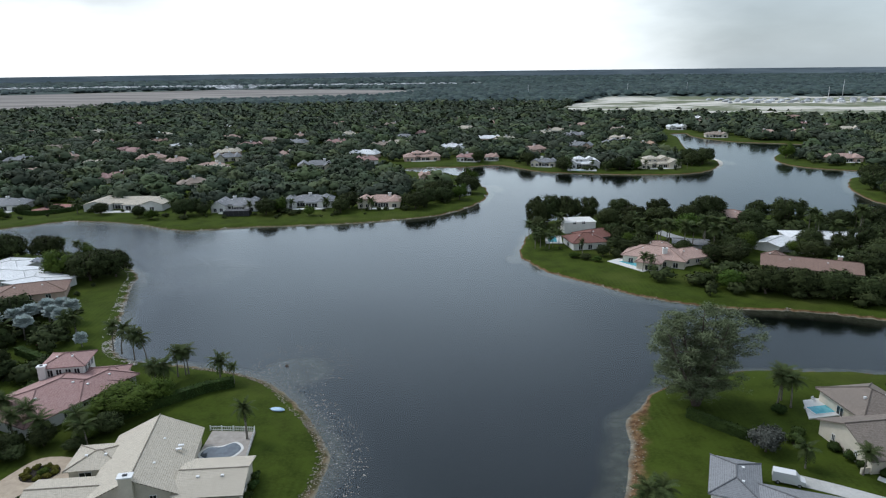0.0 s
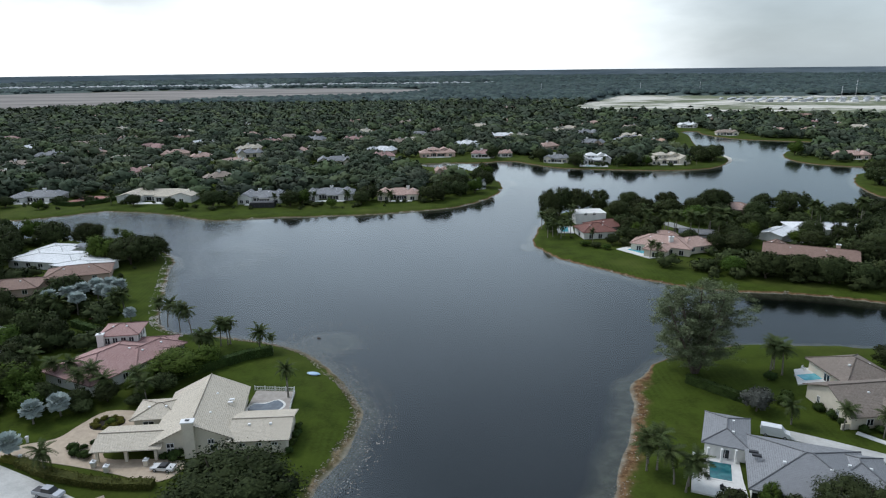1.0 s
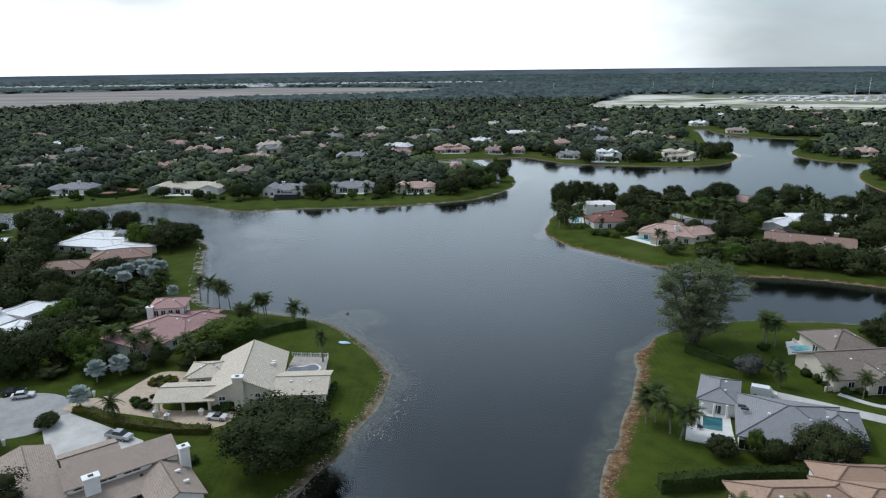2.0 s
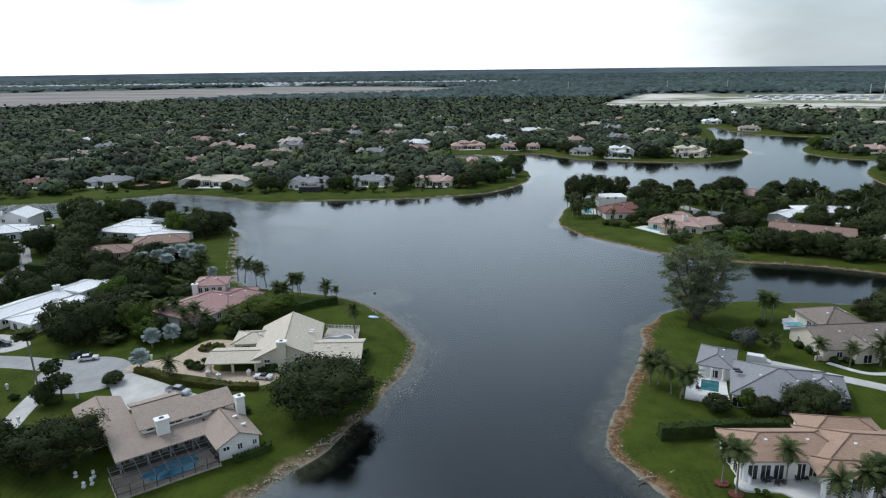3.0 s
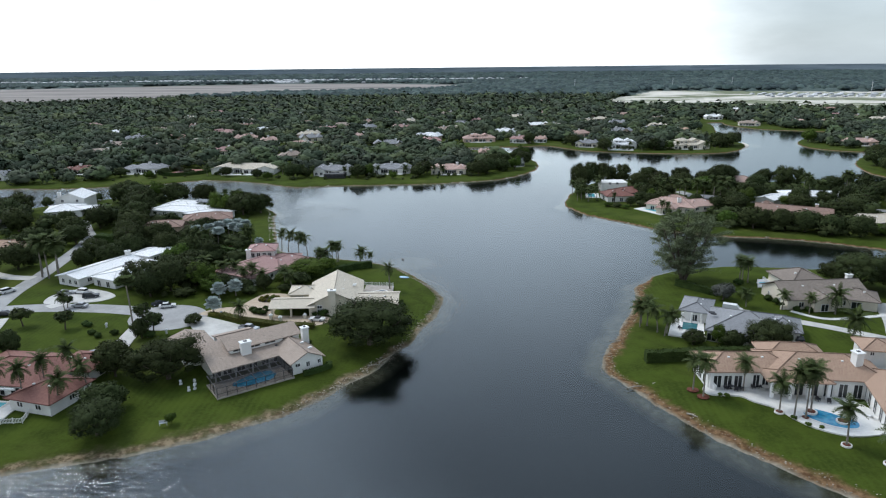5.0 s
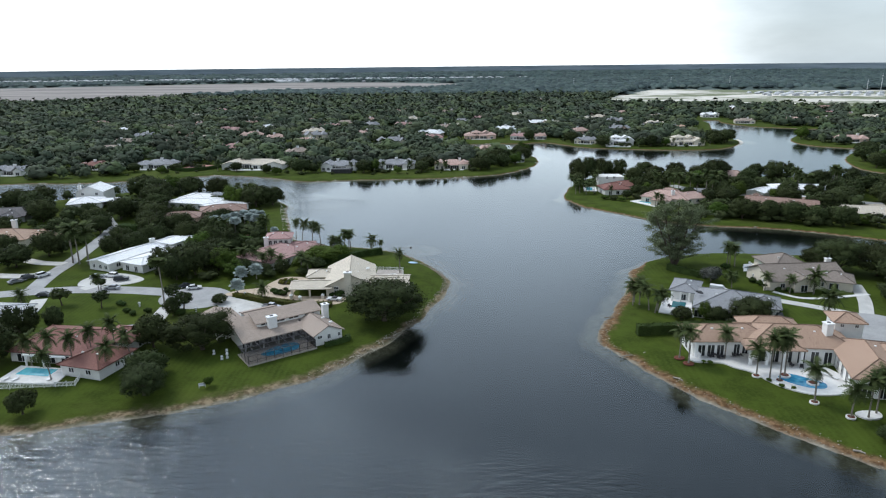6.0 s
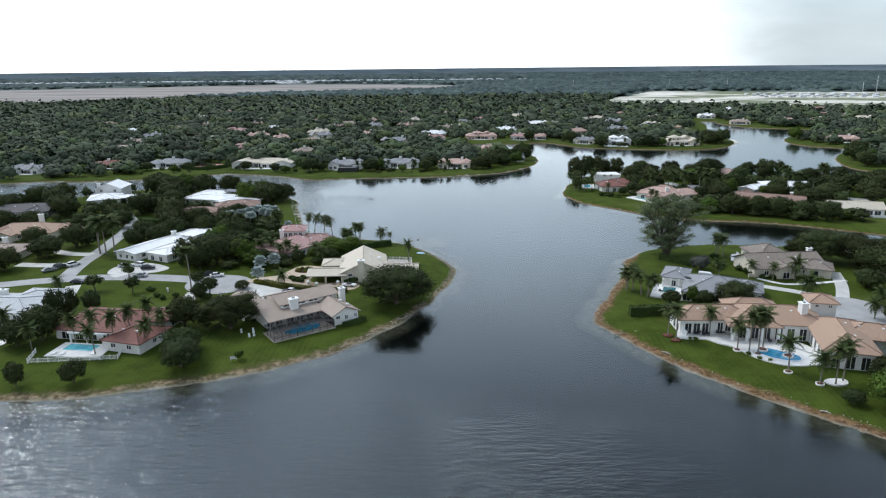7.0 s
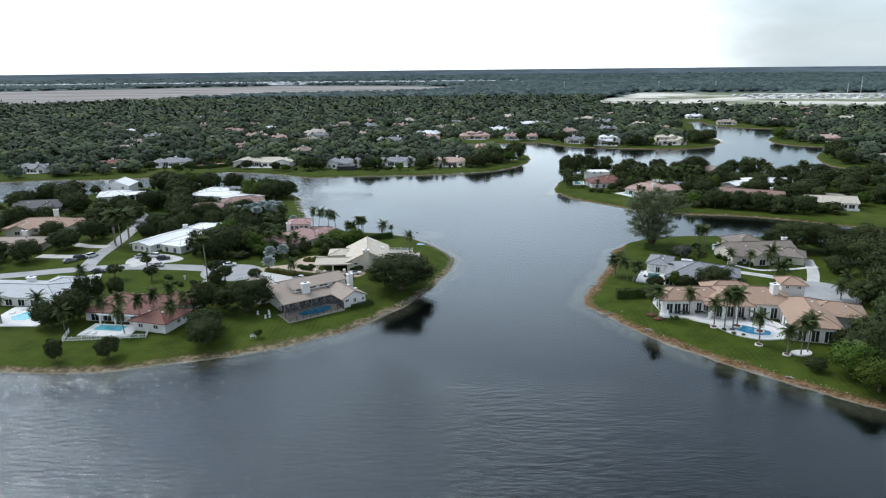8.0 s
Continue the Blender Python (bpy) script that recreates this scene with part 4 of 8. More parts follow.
# orange- and tan-roofed houses further west
h = House(-178, 131, "stucco house with a light orange tiled hip roof", "stucco_cream", "roof_tan")
h.wing(-181, 140, 8, 26, 15, 2.9, 2.9, "hip", h.rows(5, 22))
h.wing(-186, 133, 98, 10, 9, 2.9, 2.0, "gable", [("l", 0, 2.2, 1.6, 0.8)])
h.wing(-165, 146, 5, 12, 9, 2.8, 1.5, "hip")
h.chimney(-179.5, 148, 7.6, 1.8, 1.3)
h = House(-178, 106, "stucco house with a weathered tan tiled roof", "stucco_cream", "roof_taupe")
h.wing(-176, 109, 5, 28, 14, 2.8, 2.2, "hip", h.rows(4, 20))
h.chimney(-172, 114, 6.2, 1.8, 1.2)
h = House(-200, 165, "house with a dark shingle roof by the canal", "stucco_grey", "roof_dark")
h.wing(-207, 180, 12, 22, 13, 2.8, 2.9, "gable", h.rows(3, 18))
h.wing(-200, 172, 102, 12, 9, 2.8, 2.2, "gable", [("l", 0, 1.8, 1.4, 0.9)])

# grey house on the eastern point
h = House(76, 72, "white stucco house with a slate-grey tiled hip roof", "stucco_white", "roof_grey")
h.wing(78.3, 68.9, -21, 18.0, 17.0, 2.9, 3.2, "hip", [("f", -8.0, 2.2, 2.1, 0.05), ("f", -5.2, 2.2, 2.1, 0.05), ("f", 0, 1.5, 1.3, 0.9), ("f", 5, 1.5, 1.3, 0.9), ("l", -4, 2.2, 2.1, 0.05), ("l", 2, 2.2, 2.1, 0.05)])
h.wing(70.0, 82.2, 66, 11, 7.0, 2.9, 1.4, "hip", [("b", -3.2, 1.8, 2.0, 0.05), ("b", 0, 1.8, 2.0, 0.05), ("b", 3.2, 1.8, 2.0, 0.05), ("l", 0, 1.6, 2.0, 0.05)])
h.wing(87.0, 68.6, -21, 8, 9.5, 2.8, 1.9, "hip", [("f", 0, 2.6, 2.1, 0.05), ("r", 0, 2.6, 2.1, 0.05)])
for k in range(2):
    h.box_part("skylight", 70.3 + 0.05 * k, 71.9 - 1.1 * k, 4.55 , 1.5, 0.6, 0.35, "frame_dark", -21, "dark glazed skylight")
for x, y in ((64.3, 76.4), (66.6, 75.9), (69.0, 75.4)):
    h.box_part("post", x, y, 0, 0.4, 0.4, 2.9, "stucco_white", 0)

# the large house with the terrace
h = House(82, 40, "large white stucco house with tan tiled hip roofs and arcades", "stucco_white", "roof_tan")
tall = lambda n, L: h.rows(n, L, 1.8, 3.2, 0.05)
h.wing(67.5, 43.6, 1, 18.5, 9.0, 4.1, 2.3, "hip", [("f", -7.2, 1.8, 3.0, 0.05), ("f", -5.0, 1.8, 3.0, 0.05), ("f", -2.8, 1.8, 3.0, 0.05), ("f", 1.0, 1.5, 3.2, 0.05), ("f", 3.0, 1.5, 3.2, 0.05), ("f", 6.0, 2.6, 3.2, 0.05), ("l", 0, 1.6, 2.2, 0.3), ("l", 2.6, 1.6, 2.2, 0.3)], 0.9)
h.wing(82.5, 41.5, -6, 22, 12.5, 4.3, 2.9, "hip", tall(7, 20), 0.9)
h.wing(75.5, 36.6, -4, 12, 5, 4.1, 1.2, "hip", walls=False, vent=False)
h.wing(93.2, 28.6, 76, 21, 10.8, 4.2, 2.5, "hip", [("b", u, 1.7, 3.2, 0.05) for u in (-8, -5, -1.5, 2, 5)] + [("l", -3, 1.9, 3.2, 0.05), ("l", 0, 1.9, 3.2, 0.05), ("l", 3, 1.9, 3.2, 0.05)], 0.9)
h.wing(102.0, 31.5, -20, 13, 10, 3.9, 2.2, "hip", [("f", 0, 1.7, 1.5, 0.9), ("f", 4, 1.7, 1.5, 0.9)], 0.9)
h.wing(80.0, 49.0, -6, 13, 8, 4.1, 2.3, "hip", vent=False)
h.wing(97.0, 46.6, -10, 6.2, 6.2, 7.0, 1.5, "hip", [("f", u, 0.9, 0.9, 5.7) for u in (-1.6, 1.6)] + [("l", 0, 0.9, 0.9, 5.7)], 0.7, vent=False)
h.chimney(88.6, 38.4, 8.8, 1.7, 1.7, 10)
for x, y in ((70.0, 34.4), (73.6, 34.2), (77.2, 33.9), (81.0, 33.6), (59.0, 38.6)):
    h.box_part("column", x, y, 0, 0.65, 0.65, 4.1, "trim_white", -4, "square white column")
h.box_part("garden_wall", 59.2, 40.5, 0, 0.35, 6.0, 1.4, "trim_white", 8)

# taupe-roofed house on the canal
h = House(108, 96, "cream stucco house with weathered taupe tiled roofs", "stucco_cream", "roof_weathered")
h.wing(107.5, 94.0, 6, 24, 14, 2.9, 3.3, "gable", [("f", -8, 1.5, 1.5, 0.7), ("f", -1.5, 2.4, 2.3, 0.05), ("f", 5, 1.5, 1.5, 0.7), ("f", 9, 1.5, 1.5, 0.7), ("l", 3, 0.9, 1.5, 0.8), ("l", -3, 0.9, 1.5, 0.8)], 0.7)
h.wing(105.6, 86.8, 96, 5, 6.0, 2.9, 1.9, "gable", [("l", 0, 2.2, 2.2, 0.05)])
h.wing(109, 107, 6, 12, 13, 2.9, 2.9, "hip", [("l", 0, 2.0, 2.0, 0.1)])
h.wing(117.5, 90.5, -24, 10, 9, 2.8, 2.0, "hip", [("f", 0, 2.6, 2.1, 0.05)])
h.chimney(119.5, 99.0, 6.3, 1.6, 1.2, 6)
h.box_part("garden_wall", 97.5, 86.5, 0, 6, 0.3, 1.2, "stucco_cream", 10)

# houses on the middle shore
h = House(81, 248, "white stucco house with a flat upper block and red roofs", "stucco_white", "roof_red")
h.wing(89, 247, 22, 17, 11, 2.9, 2.2, "hip", h.rows(3, 15, 1.8, 2.0, 0.1))
h.wing(81.5, 238.5, 8, 14, 12, 2.9, 2.6, "hip", h.rows(3, 12, 1.8, 2.0, 0.1) + [("l", 0, 2.0, 2.0, 0.1)])
h.wing(84, 265, 4, 14, 10, 4.9, 0.4, "flat", [("f", -2.5, 1.4, 1.3, 4.0), ("f", 1.5, 1.4, 1.3, 4.0), ("l", 0, 1.4, 1.3, 4.0)], 0.25, "stucco_white")
h = House(103, 212, "pink stucco house with broad salmon tiled roofs and a lake terrace", "stucco_cream", "roof_salmon")
h.wing(103, 217, -30, 22, 14, 2.9, 2.8, "hip", h.rows(5, 20, 1.8, 2.0, 0.1))
h.wing(114, 216, 20, 15, 11, 2.9, 2.3, "hip", h.rows(3, 13))
h.wing(98, 209, 60, 9, 8, 2.9, 1.9, "hip", [("l", 0, 2.0, 2.0, 0.1)])
h.wing(106, 228, 0, 12, 9, 2.9, 2.0, "hip")
h.chimney(104, 212, 6.2)
h = House(148, 200, "long house with a weathered brown-pink tiled roof", "stucco_pink", "roof_brown")
h.wing(150, 199, -27, 30, 11, 2.8, 2.6, "gable", h.rows(5, 26), 0.8)
h.wing(141, 206, -27, 8, 9, 3.4, 3.0, "hip")
h.chimney(159, 197, 6.4, 1.3, 1.3, -27, "stucco_pink")
h = House(176, 238, "white house with a white roof among palms", "stucco_white", "roof_white")
h.wing(178, 238, -8, 30, 13, 2.9, 1.7, "hip", h.rows(4, 26))
h.wing(154, 230, 40, 14, 9, 2.8, 1.2, "gable")
h = House(124, 236, "low house with a grey-green metal roof", "stucco_grey", "roof_grey")
h.wing(122, 233, -20, 13, 9, 2.6, 0.9, "gable")
h = House(156, 276, "pink-roofed house behind dense trees", "stucco_pink", "roof_salmon")
h.wing(156, 276, -10, 17, 11, 3.0, 2.6, "hip")
h = House(181, 181, "white house with a pale gabled roof and a lake loggia", "stucco_white", "roof_cream")
h.wing(179, 179.5, -12, 22, 10, 3.2, 2.6, "gable", h.rows(6, 20, 2.7, 2.6, 0.05), 0.7)
h.wing(187, 187, -12, 12, 9, 2.9, 1.9, "hip")
h.box_part("terrace", 177.6, 173.2, 0, 22, 3, 0.35, "paving_white", -12)
h.box_part("rail", 177.3, 171.8, 0.35, 22, 0.1, 0.9, "trim_white", -12)
h = House(140, 76, "house with a tan tiled roof behind dark trees", "stucco_cream", "roof_tan")
h.wing(146, 92, -10, 18, 12, 2.9, 2.2, "hip")


# houses along the northern shore and in the woods behind
def simple_house(x, y, L, W, rz, roof, wall="stucco_white", label="", rise=2.2, hgt=3.0, wings=1, seed=0, hidden=False):
    r = random.Random(seed * 31 + int(x * 7 + y))
    h = House(x, y, label, wall, roof, caps=False, vents=not hidden)
    low = min(hgt, 3.3)
    n = 2 if hidden else max(2, int(L / 6))
    c, s = math.cos(radians(rz)), math.sin(radians(rz))
    at = lambda u, v: (x + c * u - s * v, y + s * u + c * v)
    glass = lambda k, length: h.rows(k, length, 3.0, 2.3, 0.1)
    h.wing(*at(0, W * 0.12), rz, L * 0.62, W * 0.62, low, rise, "hip", glass(n, L * 0.5))
    if wings:
        h.wing(*at(-L * 0.33, -W * 0.08), rz + 90, W * 0.78, L * 0.27, low + r.uniform(-0.2, 0.4), rise * r.uniform(0.7, 1.1), r.choice(("hip", "gable")), [] if hidden else [("l", -1.6, 1.7, 1.9, 0.4), ("l", 1.6, 1.7, 1.9, 0.4)])
    if wings > 1:
        h.wing(*at(L * 0.30, -W * r.uniform(0.0, 0.16)), rz + 90, W * 0.7, L * 0.24, low + r.uniform(0, 0.6), rise * r.uniform(0.8, 1.15), r.choice(("hip", "gable")), [] if hidden else [("l", 0, 2.4, 2.0, 0.2)])
    if wings > 1 and not hidden:
        h.wing(*at(L * 0.06, -W * 0.22), rz, L * 0.22, W * 0.28, low - 0.2, rise * 0.5, "hip", glass(2, L * 0.2))
    if hgt > 4.2:
        h.wing(*at(-L * 0.12, W * 0.16), rz, L * 0.26, W * 0.5, hgt + 0.7, rise * 0.8, "hip", h.rows(2, L * 0.22, 1.6, 1.5, 3.9))
        h.wing(*at(L * 0.17, W * 0.2), rz + 90, W * 0.45, L * 0.2, hgt + 0.2, rise * 0.8, "gable", [("l", 0, 1.8, 1.5, 3.8)])
    if wings > 1 and not hidden:
        h.box_part("terrace", *at(0, -W * 0.55), 0, L * 0.6, W * 0.22, 0.25, "paving_white", rz)
    if r.random() < 0.6:
        h.chimney(*at(L * r.uniform(-0.25, 0.25), W * 0.1), low + rise + 0.9)
    return h


for (i, (x, y, L, W, rz, roof, wall, hg, label)) in enumerate((
        (-206, 331, 30, 19, 4, 'roof_grey', 'stucco_white', 3.0, 'white house with a grey hip roof on the north shore'),
        (-137, 329, 47, 22, -1, 'roof_cream', 'stucco_white', 3.2, 'sprawling white house with pale roofs and lake terraces'),
        (-79, 320, 26, 18, 0, 'roof_grey', 'stucco_white', 3.4, 'white house with grey roof beside a dark screened pool'),
        (-44, 327, 31, 19, 2, 'roof_grey', 'stucco_white', 3.0, 'white house with pale grey tiled roofs'),
        (-6, 324, 25, 17, 0, 'roof_salmon', 'stucco_cream', 3.0, 'cream house with salmon tiled roof near the point'),
        (20, 398, 14, 11, 10, 'roof_salmon', 'stucco_pink', 4.2, 'tall pink house among trees'),
        (38, 350, 10, 8, 20, 'roof_grey', 'stucco_white', 2.8, 'small white house on the wooded point'),
        (-246, 326, 26, 12, 3, 'roof_red', 'stucco_pink', 2.8, 'low house with a red-brown roof by the canal'),
        (-290, 305, 24, 14, 0, 'roof_grey', 'stucco_white', 3.0, 'white house by the canal'),
        (129, 441, 26, 15, -8, 'roof_white', 'stucco_white', 5.2, 'two-storey white lakefront house with a pool terrace'),
        (180, 437, 34, 17, 4, 'roof_cream', 'stucco_cream', 5.4, 'large two-storey cream lakefront house'),
        (103, 450, 20, 13, -15, 'roof_grey', 'stucco_cream', 3.2, 'house with grey roof on the far shore'),
        (203, 536, 24, 14, 5, 'roof_tan', 'stucco_pink', 3.4, 'house with an orange tiled roof'),
        (196, 580, 28, 15, 0, 'roof_cream', 'stucco_white', 4.4, 'white house with pale roof in the trees'),)):
    simple_house(x, y, L, W, rz, roof, wall, label, 2.4, hg, 2, i)
for (i, (x, y, L, W, rz, roof, wall, hg, label)) in enumerate((
        (292, 690, 22, 14, 0, 'roof_white', 'stucco_white', 4.0, 'white house at the head of the inlet'),
        (301, 612, 24, 12, -10, 'roof_taupe', 'stucco_cream', 3.0, 'house with grey-brown roof on the inlet'),
        (355, 622, 18, 12, 0, 'roof_salmon', 'stucco_pink', 3.2, 'pink-roofed house on the inlet'),
        (321, 450, 27, 15, -6, 'roof_salmon', 'stucco_pink', 3.2, 'salmon-roofed house on the eastern shore'),
        (51, 480, 20, 13, -10, 'roof_pink', 'stucco_white', 3.6, 'white house with pink roof at the creek'),
        (68, 482, 12, 10, 0, 'roof_salmon', 'stucco_white', 3.0, 'small white house beside the creek'),
        (15, 489, 32, 17, 5, 'roof_salmon', 'stucco_pink', 4.6, 'large pink house in the woods'),
        (300, 330, 18, 12, 0, 'roof_cream', 'stucco_cream', 3.0, 'cream house on the eastern shore'),)):
    simple_house(x, y, L, W, rz, roof, wall, label, 2.4, hg, 2, i)

WOOD_HOUSES = [(-249, 435, "roof_salmon"), (-182, 411, "roof_pink"), (-256, 671, "roof_cream"), (-233, 544, "roof_pink"), (-123, 384, "roof_taupe"), (-141, 572, "roof_pink"),
               (-89, 507, "roof_salmon"), (-102, 589, "roof_grey"), (-107, 647, "roof_salmon"), (-64, 586, "roof_pink"), (-84, 776, "roof_salmon"), (-31, 507, "roof_white"),
               (-61, 655, "roof_cream"), (-21, 754, "roof_taupe"), (-4, 622, "roof_grey"), (-278, 403, "roof_taupe"), (-347, 810, "roof_pink"), (-147, 530, "roof_cream"),
               (-128, 440, "roof_cream"), (-309, 570, "roof_taupe"), (95, 589, "roof_cream"), (136, 639, "roof_cream"), (195, 719, "roof_salmon"), (148, 539, "roof_grey")]
MORE_HOUSES = [(-290, 449), (-341, 551), (-271, 514), (-287, 607), (-478, 920), (-406, 912), (-133, 450), (-137, 498), (-132, 612), (-32, 1099), (-127, 851), (-48, 706), (-25, 470), (-6, 572),
               (62, 813), (73, 836), (84, 858), (77, 600), (127, 979), (195, 1116), (147, 702), (155, 665), (184, 690), (186, 556), (223, 662), (351, 783), (348, 742), (470, 780), (432, 690),
               (-224, 470), (-168, 480), (-60, 450), (-20, 560), (40, 540), (-176, 640), (-240, 610), (20, 660), (60, 700), (110, 520), (-300, 500), (-330, 640), (-210, 740), (100, 760), (250, 760),
               (441, 662), (446, 637), (390, 619), (164, 620), (-179, 966), (-195, 562), (-197, 502), (-428, 718), (-415, 627), (-347, 711), (-110, 957), (-59, 951)]
SHADES = ("roof_taupe", "roof_cream", "roof_salmon", "roof_grey", "roof_pink", "roof_white", "roof_salmon", "roof_brown")
WOOD_HOUSES = WOOD_HOUSES + [(x, y, SHADES[(i * 5) % 8]) for i, (x, y) in enumerate(MORE_HOUSES)]
WOOD_LABEL = {"roof_brown": "dark-roofed house half hidden in the woods", "roof_salmon": "salmon-roofed house half hidden in the woods", "roof_pink": "pink-roofed house half hidden in the woods", "roof_cream": "pale-roofed house half hidden in the woods",
              "roof_taupe": "brown-roofed house half hidden in the woods", "roof_grey": "grey-roofed house half hidden in the woods", "roof_white": "white-roofed house half hidden in the woods"}
for i, (x, y, roof) in enumerate(WOOD_HOUSES):
    h = simple_house(x, y, 22 + (i * 7) % 9, 14 + (i * 5) % 4, (i * 37) % 50 - 25, roof, ("stucco_white", "stucco_cream", "stucco_pink")[i % 3], WOOD_LABEL[roof], 3.0, 3.4, 1 + i % 2, i, True)
    tagged(h.root, group="houses in the woods")


# ---------------------------------------------------------------- trees
ICO = [(0, 0, 1), (0.894, 0, 0.447), (0.276, 0.851, 0.447), (-0.724, 0.526, 0.447), (-0.724, -0.526, 0.447), (0.276, -0.851, 0.447),
       (0.724, 0.526, -0.447), (-0.276, 0.851, -0.447), (-0.894, 0, -0.447), (-0.276, -0.851, -0.447), (0.724, -0.526, -0.447), (0, 0, -1)]
ICO_FACES = [(0, k, k % 5 + 1) for k in range(1, 6)] + [(k, k + 5, k % 5 + 1) for k in range(1, 6)] + [(k % 5 + 1, k + 5, k % 5 + 6) for k in range(1, 6)] + [(11, k % 5 + 6, k + 5) for k in range(1, 6)]


def leaf_mesh(name, verts, faces, normals, material):
    me = bpy.data.meshes.new(name)
    me.from_pydata(verts.tolist(), [], faces.tolist() if isinstance(faces, np.ndarray) else faces, shade_flat=False)
    me.materials.append(material)
    n = normals / (np.linalg.norm(normals, axis=1, keepdims=True) + 1e-9)
    me.normals_split_custom_set_from_vertices(n.tolist())
    return me


def quads_mesh(name, centers, normals, sizes, material, seed=0, aspect=1.6, balls=()):
    """Many small leaf clumps as bent quads, one mesh."""
    r = np.random.RandomState(seed)
    n = len(centers)
    nn = normals / (np.linalg.norm(normals, axis=1, keepdims=True) + 1e-9)
    t = r.normal(size=(n, 3))
    u = np.cross(nn, t)
    u /= np.linalg.norm(u, axis=1, keepdims=True) + 1e-9
    v = np.cross(nn, u)
    s = sizes[:, None]
    a = r.uniform(0.6, 1.0, (4, n, 1))
    p = np.stack([centers - u * s * aspect * a[0], centers + u * s * aspect * a[2] - nn * s * 0.3, centers + v * s * a[3] * 1.6 - nn * s * 0.25], 1).reshape(-1, 3)
    f = np.arange(3 * n).reshape(n, 3)
    if len(balls):
        ico, tri = np.array(ICO), np.array(ICO_FACES)
        solid = [np.array(b[:3]) + ico * r.uniform(0.75, 1.1, (12, 1)) * b[3] * np.array([1, 1, 0.85]) for b in balls]
        f = np.concatenate([f] + [tri + len(p) + 12 * k for k in range(len(balls))])
        p = np.concatenate([p] + solid)
    out = centers - centers.mean(0) * np.array([1, 1, 0.6])
    out /= np.linalg.norm(out, axis=1, keepdims=True) + 1e-9
    soft = np.repeat(nn * 0.8 + out * 0.45, 3, 0)
    if len(balls):
        soft = np.concatenate([soft] + [ico] * len(balls))
    return leaf_mesh(name, p, f, soft, material)


def cluster_points(r, clumps, per, shell=0.75):
    """Leaf places and outward directions round a set of clumps (x, y, z, radius)."""
    cs, ns = [], []
    for x, y, z, q in clumps:
        d = r.normal(size=(per, 3))
        d /= np.linalg.norm(d, axis=1, keepdims=True)
        d[:, 2] = np.where(d[:, 2] < -0.8, -d[:, 2] * 0.6, d[:, 2])
        rad = q * (shell + (1 - shell) * r.uniform(-0.6, 1.25, (per, 1)))
        cs.append(np.array([[x, y, z]]) + d * rad * np.array([[1, 1, 0.8]]))
        ns.append(d + r.normal(size=(per, 3)) * 0.55)
    return np.concatenate(cs), np.concatenate(ns)


def sphere_points(level):
    """Vertices and triangles of a unit icosphere."""
    bm = bmesh.new()
    bmesh.ops.create_icosphere(bm, subdivisions=level, radius=1.0)
    v = np.array([tuple(k.co) for k in bm.verts])
    bm.verts.index_update()
    f = np.array([[k.index for k in p.verts] for p in bm.faces])
    bm.free()
    return v, f


def crown_form(r, leaves, boughs=14, level=1, size=1.0, ragged=0.30, calm=0.0):
    """A unit crown of overlapping boughs, each a dark heart in a loose shell of leaves; places, triangles, normals."""
    a = np.arange(boughs) * 2.39996 + r.uniform(0, 6.283)
    h = np.clip(1 - (np.arange(boughs) + 0.5) * 1.72 / boughs + r.normal(0, 0.07, boughs), -0.78, 1)
    out = r.uniform(0.50, 0.78, boughs)
    flat = np.sqrt(1 - h * h)
    C = np.stack([out * flat * np.cos(a), out * flat * np.sin(a), out * h * 0.92], -1)
    Q = r.uniform(0.22, 0.46, boughs) * (16 / boughs) ** 0.3
    C, Q = np.concatenate([C, [[0, 0, -0.05]]]), np.concatenate([Q, [0.52]])
    v, f = sphere_points(level)
    core_p, core_f, core_n = [], [], []
    for k in range(boughs + 1):
        core_p.append(C[k] + v * Q[k] * (0.68 + 0.2 * calm) * r.uniform(0.75, 1.1, (len(v), 1)))
        core_f.append(f + k * len(v))
        core_n.append(v * (0.7 - 0.4 * calm) + C[k] * (0.5 + 0.5 * calm))
    pick = r.choice(boughs, leaves, p=Q[:-1] ** 2 / (Q[:-1] ** 2).sum())
    d = r.normal(size=(leaves, 3))
    d /= np.linalg.norm(d, axis=1, keepdims=True)
    inward = (d * C[pick]).sum(1) < -0.25
    d[inward] *= -1
    c = C[pick] + d * (Q[pick] * (0.98 - ragged * r.uniform(0, 1, leaves) ** 2 + 0.20 * r.normal(size=leaves)))[:, None]
    n = d * (0.75 - 0.3 * calm) + C[pick] * (0.65 + 0.4 * calm)
    n /= np.linalg.norm(n, axis=1, keepdims=True)
    nn = n + r.normal(size=(leaves, 3)) * 0.60
    nn /= np.linalg.norm(nn, axis=1, keepdims=True)
    u = np.cross(nn, r.normal(size=(leaves, 3)))
    u /= np.linalg.norm(u, axis=1, keepdims=True) + 1e-9
    w = np.cross(nn, u)
    s = (r.uniform(0.5, 1.3, leaves) * 1.5 * size / math.sqrt(leaves))[:, None]
    p = np.stack([c - u * s * 1.2, c + u * s * 1.2 - nn * s * 0.3, c + w * s * 1.6 - nn * s * 0.3], 1).reshape(-1, 3)
    soft = n * (0.6 + 0.35 * calm) + nn * (0.5 - 0.3 * calm)
    base = len(v) * (boughs + 1)
    return (np.concatenate(core_p + [p]), np.concatenate(core_f + [np.arange(3 * leaves).reshape(-1, 3) + base]), np.concatenate(core_n + [np.repeat(soft, 3, 0)]))


